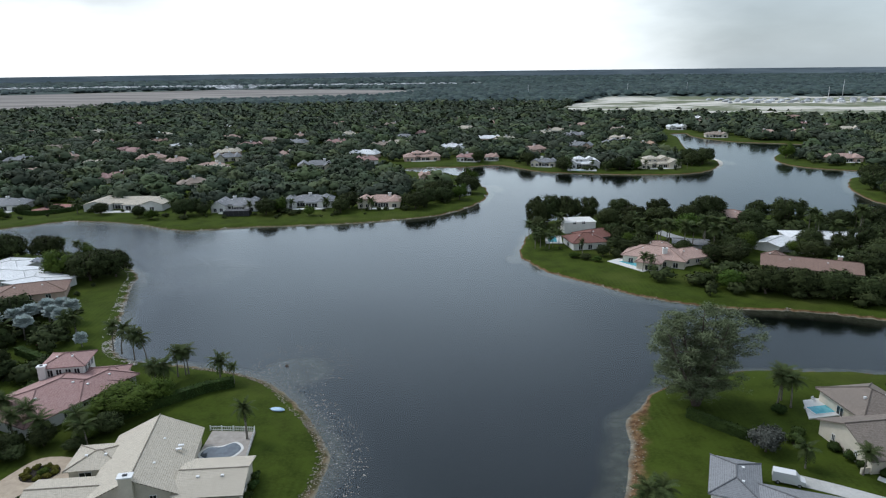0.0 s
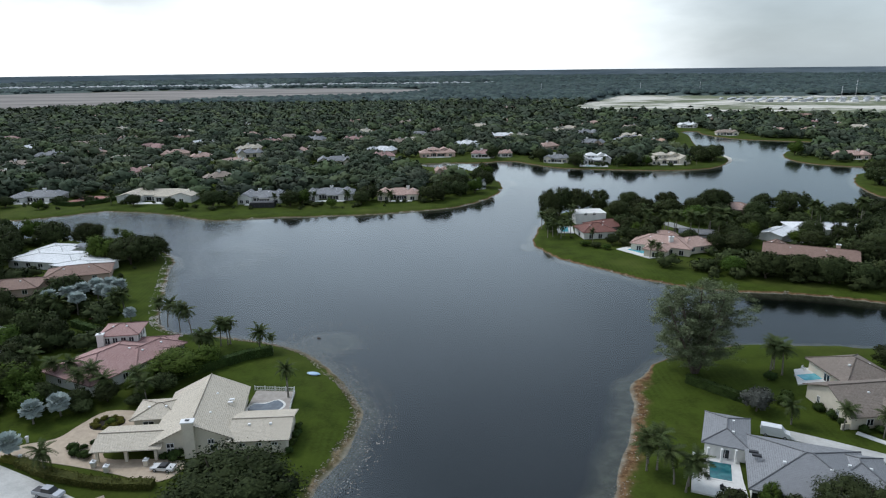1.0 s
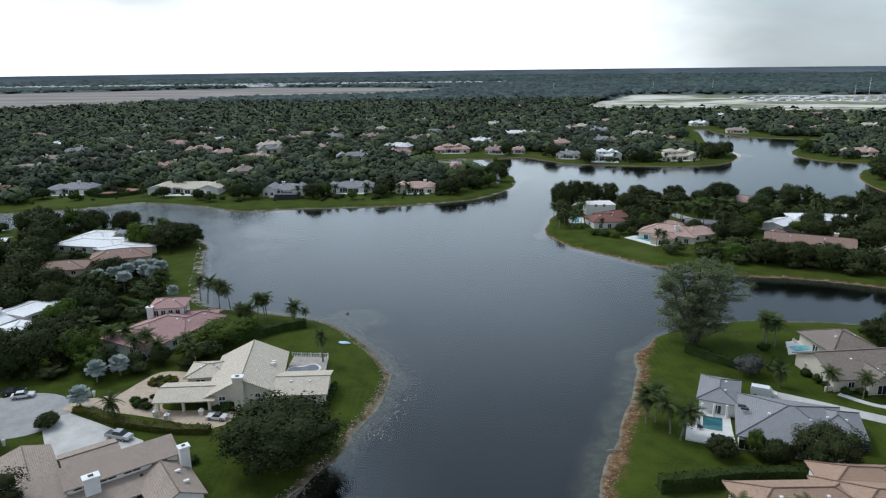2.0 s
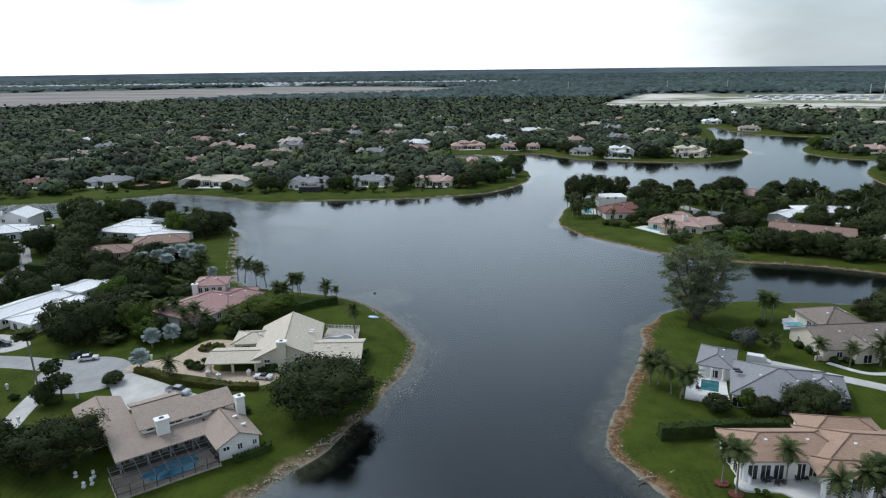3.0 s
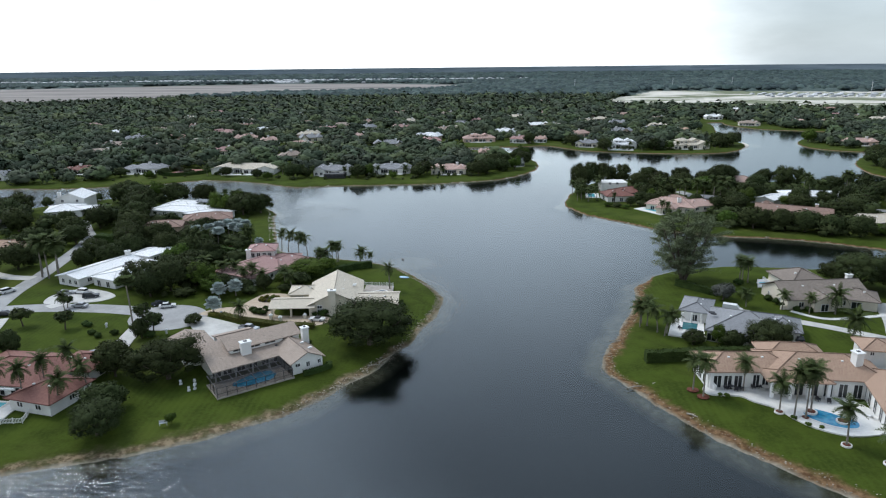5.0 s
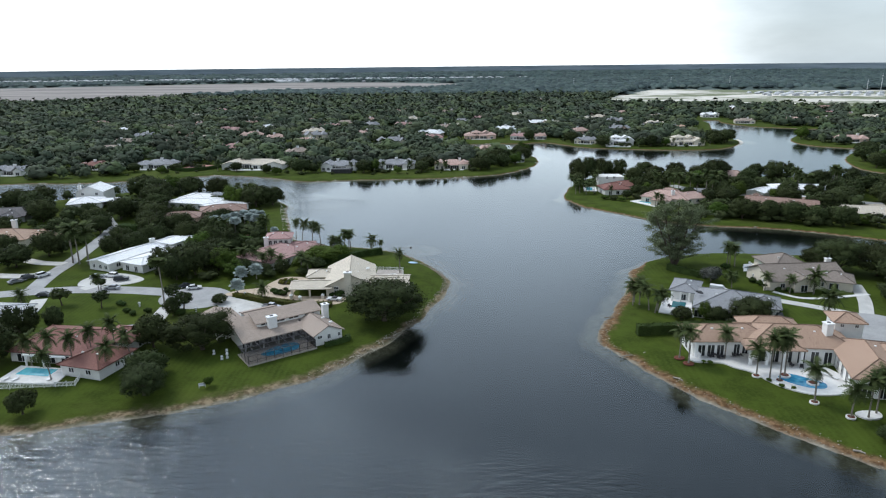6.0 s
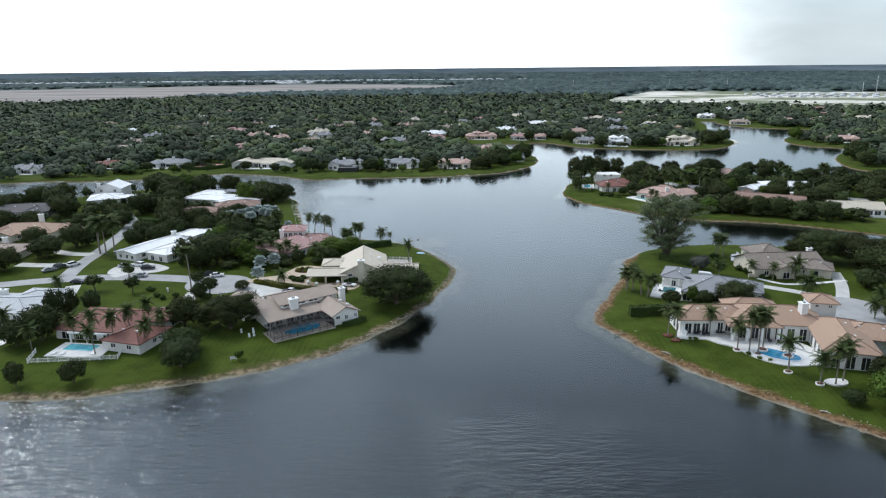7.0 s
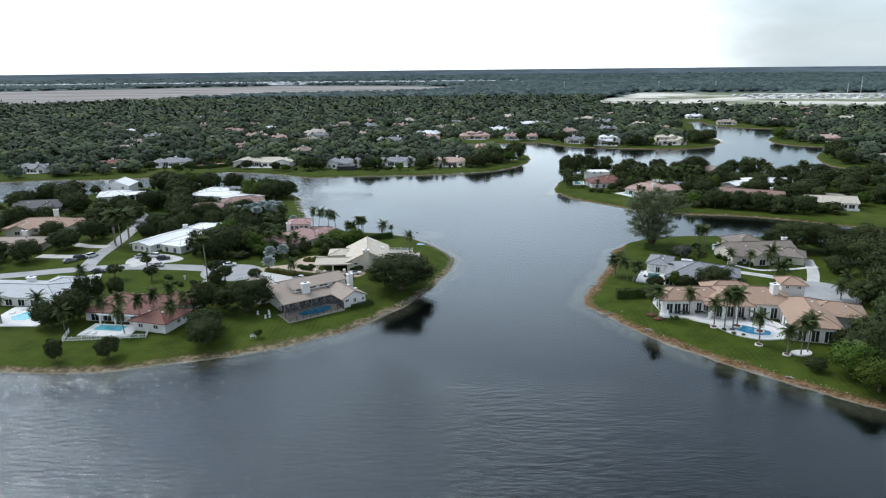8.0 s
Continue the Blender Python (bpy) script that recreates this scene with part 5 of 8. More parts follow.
def broadleaf(label, mat, H, R, seed, boughs=14, leaves=6500, size=1.0, low=0.05, ragged=0.30):
    """A broad-crowned tree: trunk with limbs, billowing crown of small leaves."""
    r = np.random.RandomState(seed)
    root = thing("tree", pose(0, 0, -50), label, "tree")
    p, f, n = crown_form(r, int(leaves * 0.8), int(boughs * 1.8), 1, size * 1.12, ragged)
    base, ch = H * low, H * (1 - low)
    lop = r.uniform(-0.10, 0.10, 2)
    z = p[:, 2]
    taper = np.where(z < 0, 1 - 0.16 * z * z, 1.0)
    p = np.stack([(p[:, 0] * taper + lop[0] * z) * R, (p[:, 1] * taper + lop[1] * z) * R, base + ch * (0.46 + 0.52 * z)], -1)
    p[:, 2] = np.maximum(p[:, 2], 0.15)
    n = n * np.array([1 / R, 1 / R, 2 / ch])
    bm = bmesh.new()
    tr = max(0.16, R * 0.055)
    lean = r.uniform(-0.3, 0.3, 2)
    top = Vector((lean[0], lean[1], max(H * low, 0.9)))
    tube(bm, [(0, 0, -0.3), (lean[0] * 0.4, lean[1] * 0.4, top.z * 0.5), top], [tr * 1.35, tr, tr * 0.85])
    for k in range(11):
        a, e = k * 2.4, r.uniform(0.1, 1.3)
        q = Vector((R * 0.8 * math.cos(a) * math.cos(e), R * 0.8 * math.sin(a) * math.cos(e), base + ch * (0.46 + 0.42 * math.sin(e))))
        tube(bm, [top, top.lerp(q, 0.5) + Vector((0, 0, -0.25)), q], [tr * 0.6, tr * 0.35, tr * 0.12], 5)
    part("trunk", bm, M["bark"], root)
    part("crown", leaf_mesh("crown", p, f, n, M[mat]), None, root)
    return root


def casuarina(label, seed):
    """A tall airy tree with feathery upright sprays."""
    r = np.random.RandomState(seed)
    root = thing("tree", pose(0, 0, -50), label, "tree")
    bm = bmesh.new()
    H = 17.5
    cs, ns = [], []
    for s, (lx, ly, hh) in enumerate(((0.0, 0.0, H), (2.0, 0.6, H * 0.96), (-2.1, 0.3, H * 0.94), (3.6, -0.5, H * 0.84), (-3.8, -0.4, H * 0.82), (0.8, -2.0, H * 0.9), (-0.9, 2.0, H * 0.88))):
        pts = [(lx * 0.05, ly * 0.05, -0.3), (lx * 0.35, ly * 0.4, hh * 0.3), (lx * 0.8, ly * 0.8, hh * 0.65), (lx * 1.15, ly * 1.15, hh * 0.97)]
        tube(bm, pts, [0.26, 0.19, 0.10, 0.03], 6)
        for k in range(30):
            t = 0.12 + 0.86 * (k / 29)
            x, y, z = lx * (0.3 + 0.85 * t), ly * (0.3 + 0.85 * t), hh * t
            a = r.uniform(0, 6.283)
            reach = (0.7 + 3.3 * math.sin(math.pi * min(1, 0.22 + 0.72 * t))) * r.uniform(0.4, 1.05)
            rise = reach * r.uniform(0.15, 0.75)
            e = np.array([x + reach * math.cos(a), y + reach * math.sin(a), z + rise])
            o = np.array([x, y, z])
            tube(bm, [tuple(o), tuple((o + e) / 2 - np.array([0, 0, 0.12])), tuple(e)], [0.05, 0.03, 0.01], 4)
            for j in range(5):
                f0 = o + (e - o) * r.uniform(0.3, 1.0)
                tip = f0 + r.normal(size=3) * np.array([0.55, 0.55, 0.4]) + np.array([0, 0, 0.25])
                q = r.uniform(0, 1, (60, 1))
                cs.append(f0 + (tip - f0) * q + r.normal(size=(60, 3)) * 0.21)
                ns.append(r.normal(size=(60, 3)) + np.array([0, 0, 0.6]))
    part("trunk", bm, M["bark"], root)
    cs, ns = np.concatenate(cs), np.concatenate(ns)
    part("crown", quads_mesh("crown", cs, ns, r.uniform(0.038, 0.075, len(cs)), M["leaf_casuarina"], seed, 3.0), None, root)
    return root


def frond_mesh(name, length, width, mat, droop, fan=False, seed=0):
    """One palm leaf: an arching midrib with leaflets, or a pleated fan."""
    r = random.Random(seed)
    bm = bmesh.new()
    if fan:
        stalk = length * 0.45
        tube(bm, [(0, 0, 0), (stalk, 0, stalk * 0.12)], [0.05, 0.03], 4)
        rays = 15
        c = Vector((stalk * 0.9, 0, stalk * 0.12))
        prev = None
        for k in range(rays + 1):
            a = -2.1 + 4.2 * k / rays
            q = width * (1.0 if k % 2 else 0.8) * r.uniform(0.9, 1.1)
            tip = c + Vector((q * math.cos(a), q * math.sin(a), (0.22 if k % 2 else 0.02) - 0.10 * q))
            v = bm.verts.new(tip)
            if prev:
                bm.faces.new((bm.verts.new(c), prev, v))
            prev = v
    else:
        n = 9
        rib = []
        for k in range(n + 1):
            t = k / n
            rib.append(Vector((length * (t - 0.12 * t * t * droop), 0, length * (0.42 * t - (0.42 + 0.5 * droop) * t * t))))
        tube(bm, rib[::3], [0.05, 0.04, 0.03, 0.012], 4)
        for k in range(1, n + 1):
            p = rib[k]
            d = (rib[k] - rib[k - 1]).normalized()
            q = width * math.sin(math.pi * (0.12 + 0.8 * k / n)) ** 0.7
            for s in (-1, 1):
                out = Vector((0.45, s * 1.0, -0.38 - 0.25 * r.random())).normalized() * q
                w = d * length / n * 0.95
                bm.faces.new([bm.verts.new(v) for v in (p - w * 0.5, p + w * 0.55, p + out + w * 0.4, p + out * 0.98)])
    return mesh_of(name, bm, M[mat])


def palm(label, H, mat="leaf_palm", fronds=17, length=3.3, width=0.85, bend=0.6, fan=False, seed=1, shaft=True, girth=1.0):
    """A palm: ringed trunk and a head of separate leaves."""
    r = random.Random(seed)
    root = thing("palm_tree", pose(0, 0, -50), label, "palm tree")
    bm = bmesh.new()
    pts = [(bend * t * t, 0, -0.3 + (H + 0.3) * t) for t in (0, 0.15, 0.35, 0.6, 0.8, 1.0)]
    k = (0.15 + H * 0.004) * girth
    tube(bm, pts, [k * 1.5, k * 1.1, k, k * 0.9, k * 0.85, k * 0.8], 8)
    part("trunk", bm, M["bark_palm"], root)
    head = Vector(pts[-1])
    if shaft:
        bm = bmesh.new()
        tube(bm, [head - Vector((0, 0, 0.6)), head + Vector((0, 0, 0.25))], [k * 0.95, k * 0.5], 7)
        part("crownshaft", bm, M[mat], root, "green crownshaft")
    kinds = [frond_mesh("frond", length * q, width, mat, dr, fan, seed + i) for i, (q, dr) in enumerate(((1.0, 0.55), (0.95, 0.9), (0.8, 1.25)))]
    for i in range(fronds):
        lift = i / (fronds - 1)
        f = new("frond", kinds[min(2, int(lift * 3))])
        f.parent = root
        f.matrix_local = Matrix.Translation(head) @ pose(0, 0, 0, r.uniform(-12, 12), -58 + 96 * lift + r.uniform(-8, 8), i * 137.5 + r.uniform(-10, 10))
    return root


def hedge(name, pts, w, h, mat, label, category="hedge", seed=1):
    """A clipped hedge along a line, its faces broken by leaf clumps."""
    r = np.random.RandomState(seed)
    root = thing(name, pose(pts[0][0], pts[0][1], Z), label, category)
    c = [(x - pts[0][0], y - pts[0][1]) for x, y in spline(pts, False, 6)]
    bm = bmesh.new()
    cs, ns = [], []
    rows = []
    for i, (x, y) in enumerate(c):
        p, q = c[max(i - 1, 0)], c[min(i + 1, len(c) - 1)]
        dx, dy = q[0] - p[0], q[1] - p[1]
        d = math.hypot(dx, dy) or 1
        nx, ny = -dy / d * w * 0.43, dx / d * w * 0.43
        k = 0.94 + 0.05 * math.sin(i * 1.7)
        rows.append([bm.verts.new(v) for v in ((x - nx, y - ny, -0.2), (x - nx * 0.96, y - ny * 0.96, h * k), (x + nx * 0.96, y + ny * 0.96, h * k), (x + nx, y + ny, -0.2))])
    for p, q in zip(rows, rows[1:]):
        for i in range(3):
            bm.faces.new((p[i], p[i + 1], q[i + 1], q[i]))
    bm.faces.new(rows[0])
    bm.faces.new(rows[-1])
    bmesh.ops.recalc_face_normals(bm, faces=bm.faces[:])
    for (x0, y0), (x1, y1) in zip(c, c[1:]):
        d = math.hypot(x1 - x0, y1 - y0)
        if d < 0.05:
            continue
        n = int(d * (w + 2 * h) * 16)
        t, k = r.uniform(-0.1, 1.1, n), r.uniform(0, w + 2 * h, n)
        off = np.where(k < h, -w / 2, np.where(k > h + w, w / 2, k - h - w / 2))
        zz = np.where(k < h, k, np.where(k > h + w, 2 * h + w - k, h)) + r.normal(0, 0.07, n)
        nx, ny = -(y1 - y0) / d, (x1 - x0) / d
        off = off + r.normal(0, 0.07, n)
        cs.append(np.stack([x0 + (x1 - x0) * t + nx * off, y0 + (y1 - y0) * t + ny * off, zz], -1))
        sd = np.where(k < h, -1.0, np.where(k > h + w, 1.0, 0.0))
        ns.append(np.stack([nx * sd, ny * sd, (sd == 0) * 1.0], -1) + r.normal(0, 0.5, (n, 3)))
    part("hedge_body", bm, M[mat], root)
    cs, ns = np.concatenate(cs), np.concatenate(ns)
    part("foliage", quads_mesh("foliage", cs, ns, r.uniform(0.10, 0.22, len(cs)), M[mat], seed, 1.4), None, root)
    return root


def shrub(label, mat, R, H, seed, per=150):
    r = np.random.RandomState(seed)
    root = thing("shrub", pose(0, 0, -50), label, "shrub")
    cl = [(R * 0.55 * math.cos(a), R * 0.55 * math.sin(a), H * r.uniform(0.35, 0.62), R * r.uniform(0.4, 0.6)) for a in r.uniform(0, 6.283, 8)] + [(0, 0, H * 0.6, R * 0.6)]
    bm = bmesh.new()
    for c in cl:
        tube(bm, [(0, 0, -0.2), c[:3]], [0.06, 0.02], 4)
    part("stem", bm, M["bark"], root)
    cs, ns = cluster_points(r, cl, per)
    cs[:, 2] = np.clip(cs[:, 2], 0.05, None)
    part("foliage", quads_mesh("foliage", cs, ns, r.uniform(0.07, 0.15, len(cs)), M[mat], seed, 1.2, [(x, y, max(z, q * 0.6), q * 0.85) for x, y, z, q in cl]), None, root)
    return root


OAK = "dark green broad-crowned oak tree"
PROTO = {
    "oak1": (broadleaf(OAK, "leaf_oak", 8.0, 5.0, 11, 15, 5000, 1.65), 8.0, 5.0),
    "oak2": (broadleaf(OAK, "leaf_oak", 10.0, 5.0, 12, 11, 5000, 1.65), 10.0, 5.0),
    "oak3": (broadleaf("rounded dark green ficus tree", "leaf_oak", 8.0, 5.0, 13, 20, 5000, 1.75, 0.03, 0.25), 8.0, 5.0),
    "spread": (broadleaf("great spreading olive-green oak tree", "leaf_oak", 10.0, 10.0, 19, 26, 16000, 1.45, 0.03, 0.25), 10.0, 10.0),
    "flame": (broadleaf("low spreading bright green flame tree", "leaf_green", 6.0, 7.0, 20, 24, 10000, 1.5, 0.05, 0.3), 6.0, 7.0),
    "green1": (broadleaf("bright green leafy shade tree", "leaf_green", 8.0, 5.0, 14, 14, 5600, 1.65), 8.0, 5.0),
    "green2": (broadleaf("mid-green leafy shade tree", "leaf_green", 9.5, 5.0, 15, 10, 5600, 1.65), 9.5, 5.0),
    "small": (broadleaf("small slender-trunked garden tree", "leaf_oak", 6.5, 2.4, 16, 9, 1500, 1.9, 0.36, 0.75), 6.5, 2.4),
    "grey": (broadleaf("grey-leaved bushy garden tree", "leaf_grey", 4.5, 3.2, 17, 10, 3400, 1.7, 0.05, 0.4), 4.5, 3.2),
    "casuarina": (casuarina("tall feathery casuarina tree at the water", 18), 17.5, 6.0),
    "royal": (palm("tall royal palm with a smooth grey trunk", 9.0, seed=21, fronds=24, length=3.2, width=1.1, bend=0.3), 9.0, 3.0),
    "coco": (palm("leaning coconut palm with feathery leaves", 7.0, seed=22, fronds=22, length=3.6, width=1.05, bend=1.3, shaft=False), 7.0, 3.3),
    "coco2": (palm("coconut palm with drooping leaves", 8.0, seed=23, fronds=21, length=3.5, width=1.05, bend=0.5, shaft=False), 8.0, 3.3),
    "date": (palm("stout date palm with a dense head", 3.6, seed=24, fronds=28, length=3.0, width=0.6, bend=0.1, shaft=False), 3.6, 3.0),
    "date_tall": (palm("tall date palm beside the pool deck", 7.6, seed=28, fronds=30, length=3.2, width=0.6, bend=0.2, shaft=False, girth=1.3), 7.6, 3.2),
    "sabal": (palm("slim fan palm on a very tall trunk", 14.0, seed=25, fronds=22, length=2.0, width=1.0, bend=0.3, fan=True, shaft=False, girth=0.6), 14.0, 1.5),
    "silver": (palm("silver-blue fan palm with stiff leaves", 2.6, "leaf_silver", 28, 2.9, 1.1, 0.1, True, 26, False), 2.6, 2.5),
    "silver_tall": (palm("tall silver-blue fan palm in the lakeside garden", 4.6, "leaf_silver", 30, 2.7, 1.1, 0.2, True, 29, False), 4.6, 2.5),
    "cluster": (palm("short bushy palm in a garden bed", 3.6, seed=27, fronds=20, length=2.7, width=0.9, bend=0.3, shaft=False), 3.6, 2.5),
    "bush": (shrub("clipped dark green garden shrub", "leaf_hedge", 1.3, 1.6, 31), 1.6, 1.3),
    "bush_green": (shrub("loose bright green garden shrub", "leaf_green", 1.4, 1.7, 32), 1.7, 1.4),
    "bush_yellow": (shrub("low yellow-green croton shrub", "leaf_yellow", 0.9, 1.0, 33), 1.0, 0.9),
}
USED = set()
tree_rng = random.Random(77)


def plant(kind, x, y, H, R=None, rz=None, z=Z):
    """Sets one tree or shrub of that kind, H metres high with a crown radius R."""
    ob, h0, r0 = PROTO[kind]
    if kind[:3] in ("oak", "gre") and H > 3:
        H, R = H * 1.34, R * 1.06
    if kind in ("coco", "coco2"):
        H, R = H * 0.86, R and R * 0.9
    if kind == "spread":
        H, R = H * 1.08, R * 1.0
    k = H / h0
    kr = R / r0 if R else k
    if kind in ("coco", "coco2", "royal", "date", "cluster", "silver"):
        k = min(max(k, kr * 0.8), kr * 1.25)
        z -= max(0.0, k * h0 - H)
    u = tree_rng.uniform(0.86, 1.16) if kind[:3] in ("oak", "gre", "spr") else 1.0
    m = pose(x, y, z, 0, 0, tree_rng.uniform(0, 360) if rz is None else rz) @ Matrix.Diagonal((kr * u, kr / u, k, 1))
    if kind in USED:
        return copy_thing(ob, m @ Matrix.Diagonal((*(1 / q for q in ob.scale), 1)))
    USED.add(kind)
    ob.matrix_basis = m
    return ob


# eastern point
plant("casuarina", 75.5, 112, 22.5, 13.0, 20)
for x, y in ((93, 111.5), (95, 110), (94.5, 113)):
    plant("coco2", x, y, 7.4, 3.6)
plant("bush", 91.0, 108, 2.2, 1.8)
plant("grey", 81.5, 94, 4.2, 3.4)
plant("cluster", 86, 88.5, 4.0, 2.2)
for x, y, hh in ((53.6, 76.5, 6.4), (54.6, 74.4, 7.4), (52.8, 74.6, 5.6)):
    plant("coco2", x, y, hh, 3.2)
for x, y, hh in ((56.2, 70.2, 7.0), (58.4, 69.4, 6.2), (57.4, 67.8, 5.6)):
    plant("coco", x, y, hh, 3.2)
for x, y, hh, rr in ((79.5, 57.5, 8.4, 7.0), (71.5, 59, 4.2, 2.6)):
    plant("spread" if rr > 5 else "oak3", x, y, hh, rr)
plant("green1", 69, 62, 4.2, 2.2)
plant("oak3", 62.8, 62.0, 3.2, 3.0)
hedge("hedge", [(72, 107.5), (76, 102.5), (81, 97)], 1.6, 2.0, "leaf_hedge", "long clipped dark green hedge", seed=41)
hedge("hedge", [(48.6, 52.2), (56, 53.0), (63, 54.2), (74, 54.5)], 2.2, 2.6, "leaf_hedge", "tall clipped dark green hedge", seed=42)
for x, y, k, hh in ((55.2, 38.2, "coco2", 8.0), (56.4, 35.2, "royal", 8.0), (65.5, 37.6, "coco2", 7.5), (69.3, 29.0, "coco", 7.0), (71.3, 27.0, "royal", 9.5), (73.3, 26.6, "royal", 10.0),
                    (75.2, 28.6, "royal", 9.5), (76.2, 17.2, "coco2", 8.5), (80.4, 11.4, "coco", 7.5), (83.6, 11.2, "royal", 8.0), (86.0, 12.8, "royal", 8.5), (89.5, 2.0, "coco2", 7.0)):
    plant(k, x, y, hh, 2.6 if k == "royal" else None)
plant("date", 103, 65, 5.6, 4.3)
plant("date", 108, 83, 5.6, 3.8)
for x, y in ((95, 86), (101, 92 - 9)):
    plant("coco2", x, y, 5.5, 2.6)
for x, y, hh, rr in ((122, 112, 5, 4), (127, 76, 5, 4.5), (146, 80, 9, 7), (157, 92, 10, 8), (140, 84, 8.5, 6.5), (136, 90, 8.0, 6.0),
                     (118, 46, 6, 4), (128, 52, 8, 6), (124, 38, 8, 6), (134, 66, 8, 6), (165, 88, 10, 8), (170, 70, 10, 8), (150, 66, 9, 7)):
    plant(tree_rng.choice(("oak1", "oak2", "oak3")), x, y, hh, rr)
for x, y, hh, rr in ((90.5, 1, 6.5, 5.2), (95, 6, 7, 5), (91.5, -7, 6.0, 5.0), (93.5, 10, 5.5, 4.0), (101, 8, 8, 6), (96, -7, 6, 5), (105, -4, 8, 6), (83, 3, 3.0, 2.4), (110, 12, 9, 7), (112, 22, 9, 6), (116, 2, 9, 7), (110, -16, 8, 6)):
    plant(tree_rng.choice(("oak1", "oak3", "green2")), x, y, hh, rr)
plant("spread", 105, 14, 9.5, 8.5, 70)
plant("spread", 99, 4, 7.5, 6.5, 160)
plant("spread", 110, 0, 10.0, 8.5, 250)
plant("spread", 149, 101, 10.5, 9.0, 140)
plant("spread", 126, 105, 11.5, 9.6, 20)
plant("spread", 137, 101, 11.0, 9.6, 220)
for x, y in ((116, 44), (114, 50), (120, 58)):
    plant("cluster", x, y, 4.5, 2.6)

# western point
plant("spread", -17.6, 61.0, 11.6, 12.4, 40)
plant("spread", -60.2, 41.0, 9.8, 8.4, 120)
plant("spread", -64, 18, 6.9, 6.2, 10)
plant("flame", -47, 114.5, 6.4, 7.4, 300)
for x, y, k, hh in ((-64, 147, "coco2", 7.5), (-61, 145, "coco", 7.5), (-56, 141, "coco2", 8.0), (-52.5, 140, "coco", 7.5), (-40, 132, "coco2", 7.0), (-43, 127, "cluster", 4.5), (-45, 125, "coco2", 5.5),
                    (-31, 129.5, "date", 4.2), (-27, 127, "coco2", 4.6), (-17.6, 102.4, "date_tall", 6.8)):
    plant(k, x, y, hh)
hedge("hedge", [(-46, 112), (-38, 118.5), (-32, 123.5), (-26.5, 126)], 2.0, 2.2, "leaf_hedge", "long clipped green hedge by the lawn", seed=43)
for x, y, hh, rr, k in ((-41, 119, 4.2, 3.6, "green1"), (-52, 107.5, 3.8, 3.4, "green2"), (-46.5, 106.5, 3.4, 3.2, "oak3"), (-50, 100.5, 2.6, 2.4, "oak3"), (-60.5, 98, 3.0, 3.0, "oak3"), (-80, 105, 6.5, 5.0, "oak1"), (-87, 115, 6.5, 5.5, "oak2")):
    plant(k, x, y, hh, rr)
for x, y, hh, rr in ((-99, 206, 8.6, 7), (-110, 209, 8.4, 6.4), (-92, 210, 7.6, 5.6), (-104, 214, 8, 6.4), (-97, 217, 7, 5.2)):
    plant("green2" if x < -100 else "oak2", x, y, hh, rr)
for x, y in ((-101, 158), (-97, 161), (-94.5, 164.5), (-92, 168), (-88.5, 169), (-84.5, 167.5), (-91.5, 155), (-84, 160.5), (-88, 163)):
    plant("silver_tall", x, y, 5.0, 3.3)
for x, y in ((-95, 151.5), (-81, 156), (-79.5, 158.5), (-99, 154)):
    plant("cluster", x, y, 5.4, 2.8)
plant("silver", -73.4, 149.5, 2.4, 2.4)
for x, y in ((-65, 80.5), (-68, 93), (-64, 96)):
    plant("silver", x, y, 3.0, 3.0)
plant("date", -55.5, 75.5, 4.2, 3.0)
plant("sabal", -82, 68.5, 14, 2.6)
plant("oak3", -68, 73.5, 3.0, 2.8)
plant("small", -82, 73.5, 6.0, 2.6)
plant("small", -75.5, 66.0, 6.5, 3.0)
plant("oak3", -77.5, 63.5, 4.5, 2.6)
for x, y, hh, rr, k in ((-73, 42, 7.5, 4.6, "oak3"), (-97, 7.5, 4.6, 2.2, "oak2"), (-85, 9.5, 4.2, 3.0, "oak3"),
                        (-107, 33, 7.5, 5.5, "oak1"), (-111, 29, 6, 4.5, "oak3"), (-109, 45, 8, 4, "oak2"), (-104, 52, 6, 3, "oak3"), (-51.5, 22.5, 2.2, 1.3, "green2"), (-67, 27, 5, 4.4, "oak3")):
    plant(k, x, y, hh, rr)
for x, y, hh in ((-92, 30, 7.5), (-97, 31, 7.0), (-86, 29.5, 8.0), (-84, 34, 9.0), (-77, 27, 6.5), (-81, 39, 9.0), (-106, 27, 5.0), (-74, 33, 7.0), (-88, 24, 6.5)):
    plant("coco2" if hh > 7 else "coco", x, y, hh + 1.4, 2.9)
for x, y in ((-115.0, 31.0), (-126.2, 31.0), (-133.0, 35.0)):
    plant("date_tall", x, y, 7.6, 3.2)
plant("date", -124, 68, 4.2, 3.0)
plant("coco2", -107, 79, 7.0)
